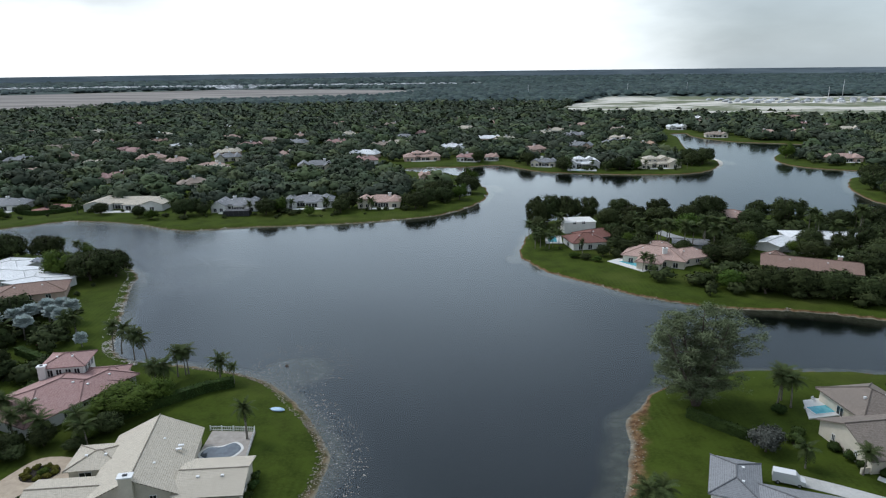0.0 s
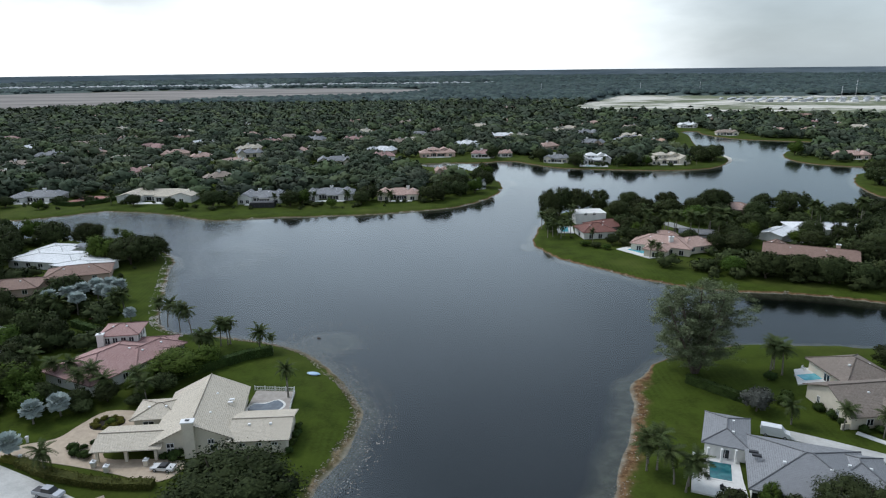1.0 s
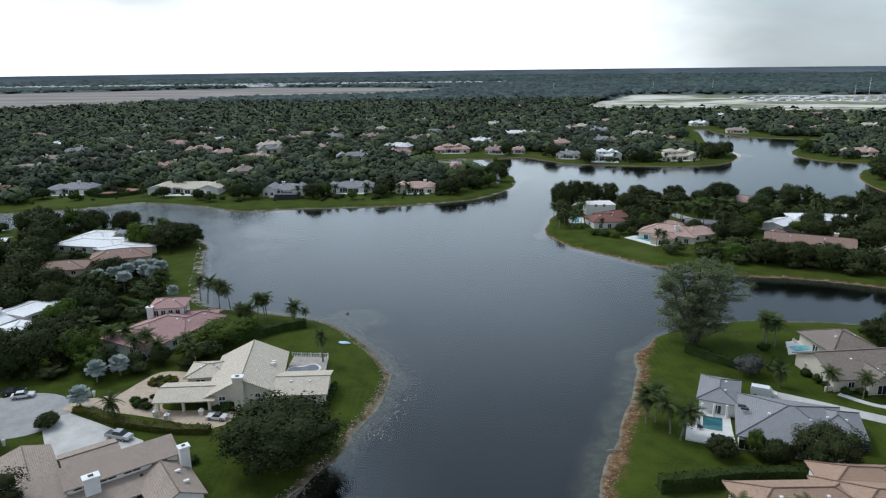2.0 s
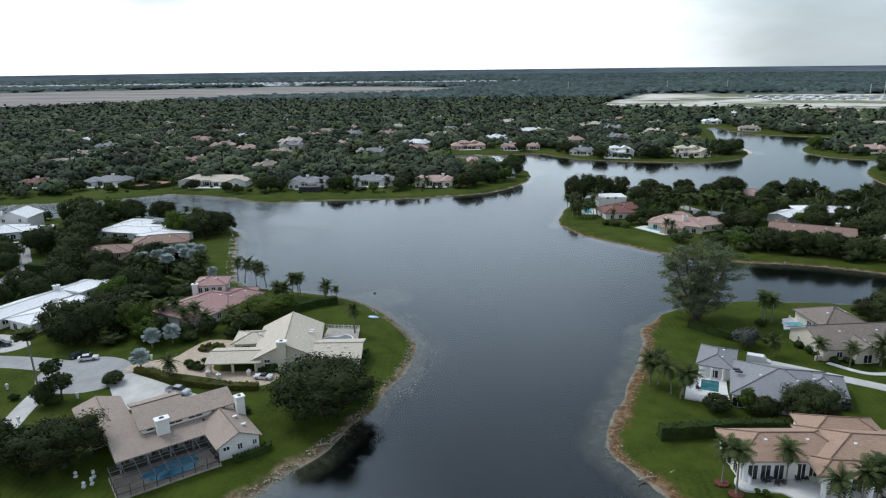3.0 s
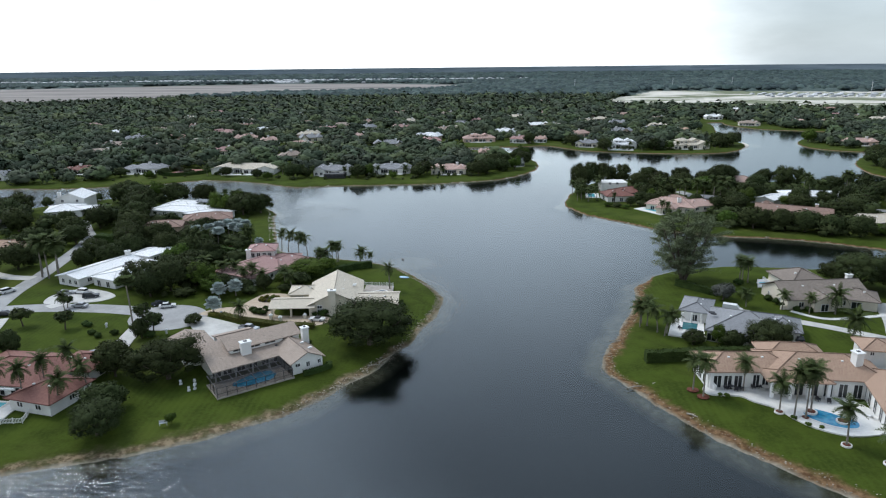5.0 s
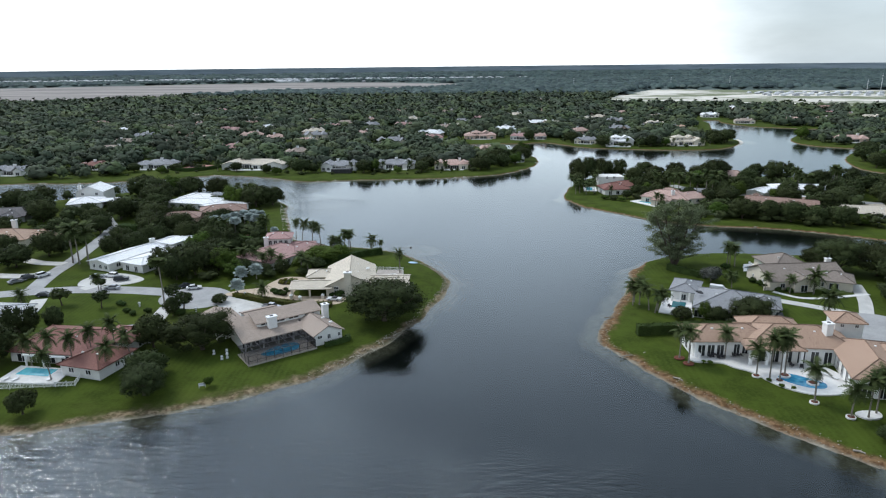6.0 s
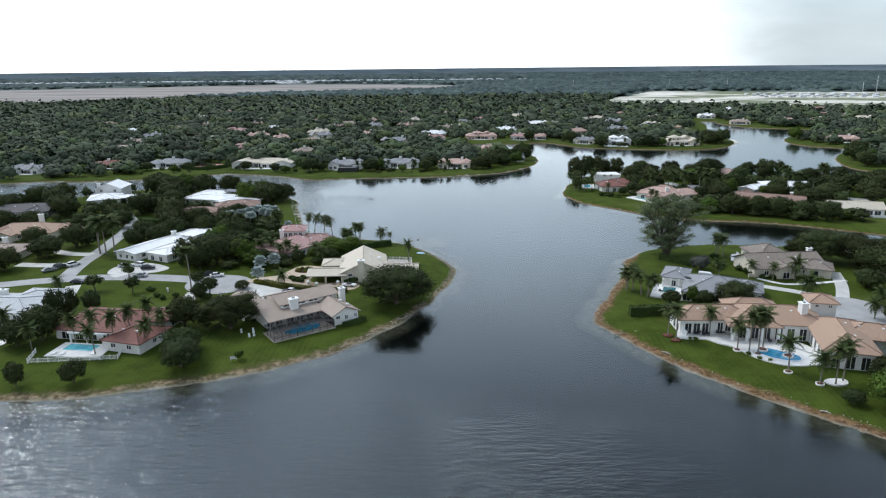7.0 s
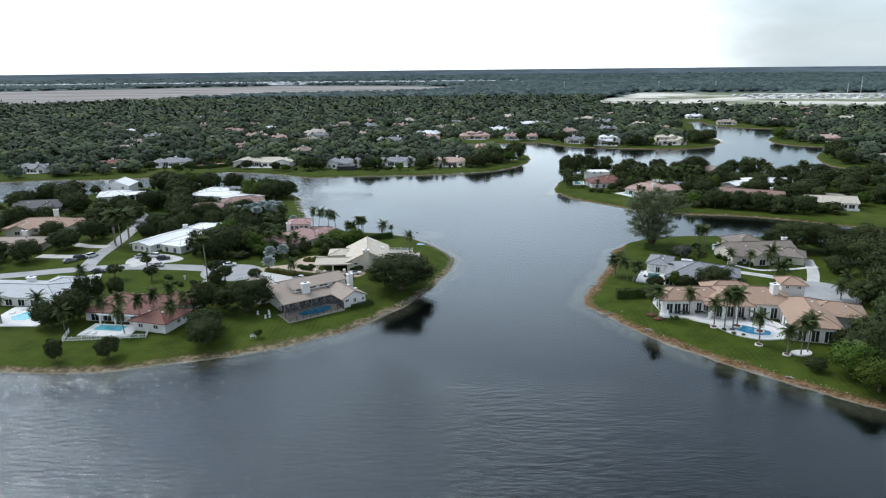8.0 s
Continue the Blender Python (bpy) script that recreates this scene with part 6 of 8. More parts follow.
for (x, y, hh, rr, k) in (
        (-101, 69, 5.5, 2.6, 'small'), (-114, 71, 5.5, 3.0, 'small'), (-95, 101, 8.0, 6.0, 'oak2'), (-86, 100, 8.0, 6.0, 'oak1'), (-90, 95, 7.5, 5.5, 'oak3'),
        (-72, 98, 4.6, 4.0, 'green2'), (-78, 104, 6.5, 5.0, 'green1'), (-69, 100, 4.5, 3.2, 'oak1'), (-84, 110, 7.0, 5.0, 'oak2'), (-92, 113, 6.5, 5.0, 'oak1'),
        (-88, 122, 6.0, 4.5, 'oak3'), (-57, 102, 3.4, 2.8, 'oak1'), (-62, 100, 3.4, 2.8, 'oak3'), (-50, 104, 3.0, 2.4, 'green2'),
        (-96, 128, 6.0, 5.0, 'green2'), (-86, 133, 6.0, 4.0, 'oak1'), (-95, 138, 6.5, 5.0, 'oak3'), (-105, 140, 7, 5, 'oak1'), (-112, 150, 8, 6, 'oak1'),
        (-102, 152, 6, 5, 'oak3'), (-122, 146, 8, 6, 'oak2'),):
    plant(k, x, y, hh, rr)
for (x, y, hh, rr, k) in (
        (-100, 165, 7, 5, 'oak3'), (-128, 158, 8, 6, 'oak3'), (-134, 172, 8, 7, 'oak1'), (-140, 186, 9, 7, 'oak2'), (-146, 200, 9, 7, 'oak1'), (-150, 214, 9, 7, 'oak2'),
        (-158, 226, 9, 7, 'oak1'), (-142, 232, 9, 7, 'oak3'), (-128, 232, 8, 6, 'oak1'), (-170, 234, 9, 7, 'oak2'), (-153, 180, 8, 6, 'oak1'), (-156, 165, 7.5, 6, 'oak3'),
        (-148, 154, 6.5, 5, 'oak1'), (-160, 148, 7, 6, 'oak2'), (-150, 122, 7.5, 6, 'oak1'), (-153, 108, 7, 6.5, 'oak3'), (-165, 120, 7, 5, 'oak1'), (-158, 92, 6.5, 6, 'oak1'),
        (-172, 92, 7, 6, 'oak3'), (-192, 118, 8, 6, 'oak2'), (-195, 145, 8, 6, 'oak1'), (-186, 150, 7, 6, 'oak3'),):
    plant(k, x, y, hh, rr)
for (x, y, hh, rr, k) in (
        (-200, 190, 9, 7, 'oak1'), (-192, 182, 8, 7, 'oak3'), (-205, 205, 9, 7, 'oak2'), (-212, 196, 9, 7, 'oak1'), (-155, 240, 8, 5, 'green2'), (-218, 182, 8, 6, 'oak2'),
        (-186, 175, 8, 6, 'oak1'), (-172, 245, 8, 5, 'oak2'), (-166, 178, 7, 5, 'oak3'), (-185, 80, 6, 5, 'oak1'), (-150, 48, 6, 5, 'oak1'), (-127, 123, 6, 4, 'oak3'),
        (-120, 128, 6, 5, 'oak1'), (-117, 137, 7, 5, 'oak3'), (-128, 133, 7, 5, 'oak2'), (-110, 85, 4, 2, 'small'),):
    plant(k, x, y, hh, rr)
for x, y, hh in ((-135.5, 113, 12.0), (-132.6, 112, 12.5), (-129.0, 111.5, 11.5), (-131, 115, 12), (-138, 117, 11)):
    plant("royal", x, y, hh, 4.0)
for x, y in ((-118, 236), (-126, 240), (-113, 232), (-133, 238)):
    plant("royal", x, y, 5.5, 2.4)
hedge("hedge", [(-62, 78.5), (-54, 74.5), (-44, 71.5), (-34, 70.8)], 2.2, 1.3, "leaf_olive", "low clipped hedge beside the drive", seed=44)
hedge("hedge", [(-66, 80), (-61, 78.2), (-57, 76.6)], 1.4, 0.9, "leaf_yellow", "low yellow-green border hedge", "hedge", 45)
hedge("hedge", [(-88, 146), (-80, 141), (-75, 138)], 2.0, 2.0, "leaf_hedge", "clipped hedge between the gardens", seed=46)
hedge("hedge", [(-100, 126), (-90, 131), (-82, 136)], 3.0, 2.6, "leaf_hedge", "thick green garden hedge", seed=47)
hedge("hedge", [(-139, 153), (-126, 151), (-112, 148), (-99, 145)], 4.5, 4.6, "leaf_hedge", "tall dark hedge behind the long white house", seed=49)
hedge("hedge", [(-75, 114), (-72, 122), (-73, 132)], 2.0, 2.2, "leaf_hedge", "dark garden hedge beside the pink house", seed=48)
for x, y, hh in ((-35.6, 79.9, 1.4), (-12.6, 84, 1.3), (-12.3, 87, 1.4), (-12.6, 90, 1.2), (-50, 83.5, 1.2), (-51.4, 84.6, 1.2), (-50.4, 81.6, 1.0), (-52.6, 83.4, 1.0)):
    plant("bush", x, y, hh)
for k in range(9):
    a = 6.283 * k / 9
    plant("bush_yellow", -52.5 + 2.6 * math.cos(a), 92.5 + 1.9 * math.sin(a), 0.9)
for x, y in ((-96, 80 - 9), (-97, 72), (-92, 66), (-89, 64), (-86, 66)):
    plant("bush", x, y, 1.5)

hedge("hedge", [taupe_lot(17.8, -7.3), taupe_lot(20.6, -7.5), taupe_lot(24.4, -7.0), taupe_lot(24.9, -5.4)], 1.2, 0.9, "leaf_hedge", "low clipped hedge under the gable wall", seed=50)

# middle shore
for (x, y, hh, rr, k) in (
        (67, 270, 15.5, 6.2, 'oak2'), (73, 276, 16.0, 7, 'oak2'), (81, 276, 15.5, 7, 'oak3'), (91, 278, 14, 7.5, 'oak2'), (99, 268, 10, 6, 'oak1'), (108, 262, 9, 6, 'oak1'),
        (112, 275, 10, 7, 'oak2'), (124, 272, 10, 7, 'oak3'), (135, 268, 11, 7, 'oak1'), (131, 256, 10, 7, 'green2'), (142, 258, 10, 7, 'oak1'), (147.5, 278, 14, 9.5, 'oak3'),
        (170, 276, 11, 7, 'oak2'), (178, 266, 14.5, 9, 'oak2'), (150, 244, 9, 6, 'oak1'), (140, 226, 9, 6, 'green2'), (131, 222, 9, 6, 'oak1'), (128, 212, 8, 6, 'oak3'),
        (117, 185, 7.5, 5, 'green2'), (125, 180, 10.5, 6, 'oak1'), (134, 177, 11, 6, 'oak3'), (143, 174, 10.5, 6, 'oak1'),):
    plant(k, x, y, hh * (0.72 if y > 235 else 0.70 if y < 190 else 0.76), rr * (0.86 if y > 235 else 0.95))
for (x, y, hh, rr, k) in (
        (152, 170, 10, 6, 'oak3'), (161, 166, 10, 5.5, 'oak1'), (168, 196, 9, 7, 'oak2'), (178, 204, 9, 7, 'oak1'), (160, 214, 8, 6, 'oak1'), (187, 214, 9, 7, 'oak3'),
        (196, 226, 10, 7, 'oak2'), (205, 214, 10, 7, 'oak1'), (208, 240, 10, 8, 'oak2'), (220, 230, 10, 8, 'oak1'), (196, 256, 10, 8, 'oak1'), (214, 262, 10, 8, 'oak2'),
        (232, 250, 10, 8, 'oak1'), (200, 198, 9, 7, 'oak1'), (212, 190, 9, 7, 'oak3'), (226, 200, 9, 7, 'oak1'), (196, 184, 8, 5, 'green2'), (171, 169, 5, 4, 'green1'),
        (206, 166, 7, 5, 'oak2'), (224, 172, 9, 7, 'oak1'), (95, 247, 8, 5, 'oak1'), (98, 236, 7, 4, 'green2'),):
    plant(k, x, y, hh * (0.72 if y > 235 else 0.70 if y < 190 else 0.76), rr * (0.86 if y > 235 else 0.95))
for (x, y, hh, rr, k) in (
        (108, 244, 8, 5, 'oak3'), (92, 232, 6, 4, 'oak1'), (115, 222, 7, 4, 'oak3'), (160, 262, 10, 7, 'oak1'), (110, 288, 10, 7, 'oak1'), (128, 288, 10, 7, 'oak2'),
        (155, 288, 10, 6, 'oak3'), (240, 224, 10, 8, 'oak2'), (246, 190, 10, 8, 'oak1'), (250, 262, 10, 8, 'oak1'), (147, 183, 5, 5, 'green1'), (129, 186, 7, 5, 'oak3'),):
    plant(k, x, y, hh * (0.72 if y > 235 else 0.70 if y < 190 else 0.76), rr * (0.86 if y > 235 else 0.95))
for x, y, hh, rr in ((166, 227, 7, 5), (187, 229, 7, 5), (176, 223, 6, 4.5), (158, 221, 5, 4.2), (198, 233, 7, 5)):
    plant(tree_rng.choice(("oak1", "oak2", "green2")), x, y, hh, rr)
for x, y, hh in ((66, 252, 6.5), (63, 248, 6), (69, 245, 6), (66, 240, 5.5), (94, 205, 6.5), (96, 203, 6), (127, 232, 11), (131, 230, 11), (134, 233, 10), (174, 226, 10), (177, 227, 9.5), (198, 246, 11), (201, 249, 10),
                 (88, 226, 5), (78, 228, 5.5), (73, 252, 7), (61, 236, 6.2), (63.5, 238, 7), (66.5, 235.5, 6), (62, 242, 6.6), (68.5, 238.5, 6.4), (71.5, 241, 6.2),
                 (109, 234, 9.5), (112.5, 231, 10), (117, 227, 10.5), (121, 229, 9.6), (126.5, 223, 10), (104, 241, 9.0)):
    plant("coco2" if hh < 8 else "royal", x, y, hh)

for x, y, hh in ((181.6, 249.7, 13), (179.8, 251.7, 12), (201.6, 254, 13), (177, 240, 12.5), (115, 247, 8), (117, 245, 8.5), (128, 236, 9), (104, 238, 7), (108, 262, 8), (76, 262, 8), (61, 252, 7)):
    plant("coco2", x, y, hh, 3.4)
for x, y, hh in ((-33.5, 61, 1.6), (-53, 81.5, 1.7), (-51, 80, 1.8), (-54.5, 83, 1.6), (-33.2, 79.5, 2.2), (-18, 93, 1.4), (-13, 81, 1.3), (-76, 64, 2.2), (-74.6, 51.5, 2.4)):
    plant("bush", x, y, hh)
for x, y, hh in ((-73, 110.5, 6.0), (-68.5, 110.5, 6.5), (-61.5, 105.5, 7.0), (-64.5, 104.5, 6.0), (-81.5, 115, 6.5), (-58, 104, 5.5), (-51, 103.5, 6.5), (-48, 101, 5.6), (-44, 124.5, 6.5), (-41.5, 131, 7.0), (-39.5, 132.5, 6.6)):
    plant("coco2", x, y, hh, 3.2)
for x, y, hh in ((99, 85.5, 1.5), (101.5, 84.8, 1.7), (112, 83.6, 1.6), (114.5, 84, 1.8), (96.5, 88, 1.8), (95.5, 91, 2.0), (94.8, 94, 1.8), (88, 96, 2.6), (90, 99, 2.2), (84.5, 76.5, 1.6), (86.5, 70, 1.8)):
    plant("bush", x, y, hh)
for k in range(10):
    plant("oak2", -660 + 10 * k + 3 * math.sin(k * 2.1), 965 + 6 * math.sin(k * 1.3), 11 + 3.5 * math.sin(k * 3.1), 2.6)

# planting round the lakeside pool of the middle shore
for x, y, hh, rr, k in ((74, 223, 2.4, 2.2, "green2"), (77.5, 220.5, 2.6, 2.4, "oak3"), (81, 217.5, 2.2, 2.0, "green1"), (85, 224, 3.6, 3.0, "oak1"), (66, 258, 6.4, 4.4, "oak1"), (64, 246, 4.2, 3.0, "green2"),
                        (95.5, 226, 5.0, 4.2, "oak2"), (101, 228, 5.4, 4.4, "oak1"), (96, 240, 6.4, 4.6, "oak3"), (90, 222, 3.0, 2.6, "oak3"), (132, 216, 6.5, 5.4, "oak2"), (122, 214, 5.5, 4.6, "oak1"), (146, 236, 8.0, 6.4, "oak2")):
    plant(k, x, y, hh, rr)

# north shore gardens
for (x, y, hh, rr, k) in (
        (-188, 318, 4, 4, 'oak3'), (-193, 306, 4, 3, 'green2'), (-214, 312, 5, 5, 'oak3'), (-124, 305, 5, 4, 'oak3'), (-116, 300, 4, 3.5, 'green2'), (-146, 312, 5, 4, 'oak1'),
        (-102, 306, 7, 6, 'oak1'), (-62, 306, 7, 6, 'oak2'), (-57, 312, 6, 5, 'green2'), (-25, 308, 6, 5, 'oak1'), (-22, 318, 7, 6, 'oak2'), (12, 314, 7, 6, 'oak1'),
        (18, 322, 8, 6, 'oak2'), (27, 330, 7, 6, 'oak3'), (36, 336, 7, 5, 'green2'), (43, 352, 8, 6, 'oak1'), (40, 366, 8, 6, 'oak3'), (44, 380, 8, 6, 'green2'),
        (28, 345, 8, 6, 'oak2'), (22, 338, 8, 6, 'oak1'), (-40, 302, 4, 3, 'green2'), (-94, 308, 5, 4, 'oak3'),):
    plant(k, x, y, hh, rr)
for (x, y, hh, rr, k) in (
        (152, 430, 7, 5, 'oak1'), (143, 427, 5, 4, 'oak3'), (112, 428, 6, 5, 'oak2'), (206, 440, 8, 6, 'oak3'), (163, 428, 5, 4, 'green2'), (216, 446, 9, 8, 'oak1'), (222, 455, 9, 7, 'oak2'), (208, 450, 9, 7, 'oak1'), (150, 425, 8, 5, 'oak2'), (114, 436, 7, 6, 'oak1'), (92, 455, 8, 6, 'oak3'),
        (290, 470, 9, 6, 'green2'), (57, 470, 8, 5, 'oak3'), (263, 318, 8, 6, 'oak1'), (272, 345, 9, 7, 'oak2'), (284, 365, 9, 7, 'oak1'), (270, 328, 8, 6, 'green2'),):
    plant(k, x, y, hh, rr)
for x, y in ((-160, 316), (-112, 318), (-98, 314), (-55, 316), (-33, 315), (-10, 313), (6, 318), (116, 424), (140, 422), (190, 424)):
    plant("cluster", x, y, 5.0, 3.0)
for x, y in ((-90, 309), (-70, 308), (-50, 311), (-15, 312), (145, 430), (160, 426), (168, 425), (132, 428), (198, 428), (-34, 330)):
    plant("coco2", x, y, 6.5)


# ---------------------------------------------------------------- far woods
def in_poly(px, py, poly):
    odd = np.zeros(px.shape, bool)
    for (x0, y0), (x1, y1) in zip(poly, poly[1:] + poly[:1]):
        if y0 != y1:
            odd ^= ((y0 > py) != (y1 > py)) & (px < (x1 - x0) * (py - y0) / (y1 - y0) + x0)
    return odd


HOUSE_SPOTS = np.array([(o.matrix_world.translation.x, o.matrix_world.translation.y) if o.parent is None else (0, 0) for o in scene.objects if o.name.split(".")[0] == "house"])


def scatter(x0, x1, y0, y1, step, seed, jitter=0.75):
    r = np.random.RandomState(seed)
    gx, gy = np.meshgrid(np.arange(x0, x1, step), np.arange(y0, y1, step * 0.9))
    px = gx.ravel() + r.uniform(-jitter, jitter, gx.size) * step * 0.6
    py = gy.ravel() + r.uniform(-jitter, jitter, gx.size) * step * 0.6
    keep = np.abs(px - 5) < (py + 150) * 0.76 + 40
    px, py = px[keep], py[keep]
    keep = ~in_poly(px, py, FIELD) & ~in_poly(px, py, SITE)
    for hx, hy in HOUSE_SPOTS:
        keep &= ~((np.abs(px - hx) < 15) & (py - hy < 10) & (py - hy > -24))
    return px[keep], py[keep], r


def woods(name, px, py, r, leaves, lo, hi, tall, seed, label, squat=1.0, leaf="leaf_wood", level=2, lift=0.3):
    """Crowns of a whole wood in one mesh, each with a tint of its own."""
    forms = [crown_form(np.random.RandomState(seed + k), leaves, (2, 5, 8)[level] + k % 3, 1, 1.3 if leaves > 200 else 1.1, 0.3, 0.8) for k in range(9)]
    verts, faces, normals, tint, base = [], [], [], [], 0
    R = lo * 0.75 + (hi * 1.25 - lo * 0.75) * r.uniform(0, 1, len(px)) ** 1.7
    H = R * r.uniform(0.5, 0.85, len(px)) * squat + tall * r.uniform(0.8, 1.5, len(px))
    for i in range(len(px)):
        a = r.uniform(0, 6.283)
        c, s = math.cos(a), math.sin(a)
        rot = np.array([[c, s, 0], [-s, c, 0], [0, 0, 1]])
        p, f, n = forms[(i * 5) % 9]
        sc = np.array([R[i], R[i] * (0.85 + 0.3 * ((i * 7) % 10) / 10), H[i] * 0.54])
        verts.append((p @ rot) * sc + np.array([px[i], py[i], GROUND + H[i] * 0.46]))
        normals.append((n @ rot) / sc * R[i] + np.array([0, 0, lift]))
        faces.append(f + base)
        tint.append(np.full(len(p), r.uniform(0, 1)))
        base += len(p)
    me = leaf_mesh(name, np.concatenate(verts), np.concatenate(faces), np.concatenate(normals), M[leaf])
    me.attributes.new("tint", "FLOAT", "POINT").data.foreach_set("value", np.concatenate(tint))
    return tagged(new(name, me), label, "woods", kind="stuff")


px, py, r = scatter(-560, 620, 270, 660, 10.4, 101)
sd = shore_distance(px, py)
sd = np.where((px < -215) & (sd > 7), sd + 22, sd)
keep = (sd > 22 + 16 * np.clip(rolling(px, py, 0.05, 7), -1, 1)) & ((py > 300) | (px < -230)) & ~((py < 345) & (px > -240) & (px < 60) & (sd < 34)) & ~((px > 60) & (py < 300))
keep &= r.uniform(0, 1, len(px)) < 0.90
woods("near_woods", px[keep], py[keep], r, 160, 4.4, 9.0, 3.6, 201, "dense dark green suburban woods")
px, py, r = scatter(-900, 1000, 660, 1150, 11.5, 102)
keep = np.ones(len(px), bool)
keep &= (shore_distance(px, py) > 12)
woods("middle_woods", px[keep], py[keep], r, 46, 4.8, 10.0, 3.6, 202, "dense dark green woods around the suburb", level=1, lift=0.6)
def canopy(name, x0, x1, y0, y1, step, top, label):
    """The closed roof of a wood seen from far off: one rolling sheet, open over fields and building land."""
    gx, gy = np.meshgrid(np.arange(x0, x1 + step, step), np.arange(y0, y1 + step, step))
    x, y = gx.ravel(), gy.ravel()
    x, y = x + 0.3 * step * np.sin(x * 12.9 + y * 7.3), y + 0.3 * step * np.sin(x * 4.1 - y * 9.7)
    n = gx.shape[1]
    ground = in_poly(x, y, FIELD) | in_poly(x, y, SITE)
    z = np.where(ground, GROUND - 0.4, GROUND + np.where((x < 250) & (y > 2120) & (y < 2850), 0.3, 1.0) * top * (0.85 + 0.15 * np.clip(rolling(x, y, 0.02, 5), -1, 1)))
    a = (np.arange(gx.shape[0] - 1)[:, None] * n + np.arange(n - 1)[None, :]).ravel()
    a = a[~(ground[a] & ground[a + 1] & ground[a + n] & ground[a + n + 1])]
    faces = np.stack([a, a + 1, a + n + 1, a + n], axis=1)
    me = leaf_mesh(name, np.stack([x, y, z], axis=1), faces, np.tile((0.0, 0.0, 1.0), (len(x), 1)), M["leaf_hazed"])
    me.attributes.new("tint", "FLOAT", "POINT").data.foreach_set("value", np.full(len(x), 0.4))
    return tagged(new(name, me), label, "woods", kind="stuff")


canopy("far_canopy", -1700, 1900, 1170, 2260, 24.0, 8.0, "closed roof of distant woods tinted blue-green for haze")
canopy("distant_canopy", -3600, 3800, 2260, 4740, 80.0, 6.0, "closed roof of woods to the horizon, tinted for haze")
def domes(name, px, py, r, lo, hi, top, label):
    """Far crowns: low uneven domes standing out of the closed canopy."""
    ring = np.arange(8) * 0.7854
    form = np.concatenate([np.stack([np.cos(ring) * k, np.sin(ring) * k, np.full(8, z)], axis=1) for k, z in ((1.0, -0.4), (0.86, 0.2), (0.5, 0.72))] + [np.array([[0.0, 0.0, 0.9]])])
    faces = [(8 * j + i, 8 * j + (i + 1) % 8, 8 * j + 8 + (i + 1) % 8, 8 * j + 8 + i) for j in (0, 1) for i in range(8)]
    tris = [(16 + i, 16 + (i + 1) % 8, 24) for i in range(8)]
    n = len(px)
    R = r.uniform(lo, hi, n)
    p = form[None] * (1 + 0.22 * r.uniform(-1, 1, (n, 25, 1))) * np.stack([R, R, R * r.uniform(0.45, 0.85, n)], axis=1)[:, None]
    p += np.stack([px, py, np.full(n, GROUND + top)], axis=1)[:, None]
    normals = np.tile(form + np.array([0, 0, 1.0]), (n, 1))
    at = 25 * np.arange(n)
    every = [tuple(k + a for k in f) for a in at.tolist() for f in faces + tris]
    me = leaf_mesh(name, p.reshape(-1, 3), every, normals, M["leaf_hazed"])
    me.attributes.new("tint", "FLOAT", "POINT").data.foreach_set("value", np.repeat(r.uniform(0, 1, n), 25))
    return tagged(new(name, me), label, "woods", kind="stuff")


px, py, r = scatter(-1700, 1900, 1150, 2250, 15.0, 103)
keep = ~((px < 250) & (py > 2120))
domes("far_woods", px[keep], py[keep], r, 6.0, 10.5, 8.0, "distant woods tinted blue-green for haze")
px, py, r = scatter(-3600, 3800, 2250, 4750, 46.0, 104)
keep = ~((px < 250) & (py < 2800))
domes("distant_woods", px[keep], py[keep], r, 12.0, 20.0, 4.0, "distant woods to the horizon, tinted blue-green for haze")

def clear_of(x, y, gap):
    """Whether a place keeps its distance from walls, streets and the water."""
    for cx, cy, rz, a, b in WINGS:
        dx, dy = x - cx, y - cy
        c, s = math.cos(radians(rz)), math.sin(radians(rz))
        if abs(c * dx + s * dy) < a + gap and abs(c * dy - s * dx) < b + gap:
            return False
    return all(math.hypot(x - tx, y - ty) > tr + gap for tx, ty, tr in TRACKS)


def fill(name, x0, x1, y0, y1, step, lo, hi, gap, seed, inland=9.0, chance=0.8, label="massed dark green garden trees between the houses", leaves=420):
    """Fills the ground between houses with massed crowns of mixed size."""
    r = np.random.RandomState(seed)
    gx, gy = np.meshgrid(np.arange(x0, x1, step), np.arange(y0, y1, step))
    px = gx.ravel() + r.uniform(-0.4, 0.4, gx.size) * step
    py = gy.ravel() + r.uniform(-0.4, 0.4, gx.size) * step
    keep = (r.uniform(0, 1, gx.size) < chance) & (shore_distance(px, py) > inland)
    keep &= np.array([clear_of(x, y, gap) for x, y in zip(px, py)])
    woods(name, px[keep], py[keep], r, leaves, lo, hi, lo * 0.75, seed, label, 1.0, "leaf_oak")


fill("garden_trees", 100, 245, 186, 288, 9.0, 3.0, 5.2, 3.0, 91, 12.0)
fill("garden_trees", -150, -74, 128, 200, 8.0, 2.6, 4.6, 3.0, 92, 10.0, 0.8)
fill("garden_trees", -230, -150, 190, 246, 9.5, 4.0, 6.6, 4.0, 93, 3.0, 0.85)
fill("garden_trees", -225, -150, 85, 190, 10.0, 2.8, 4.8, 3.5, 94, 6.0, 0.6)
fill("garden_trees", 132, 200, 45, 100, 9.5, 3.6, 5.8, 4.0, 95, 8.0, 0.25)
fill("garden_trees", 98, 150, -40, 24, 8.5, 3.6, 5.8, 4.0, 96, 7.0, 0.85)
fill("garden_trees", 108, 182, 168, 196, 6.0, 2.6, 4.6, 1.5, 98, 7.0, 0.85)
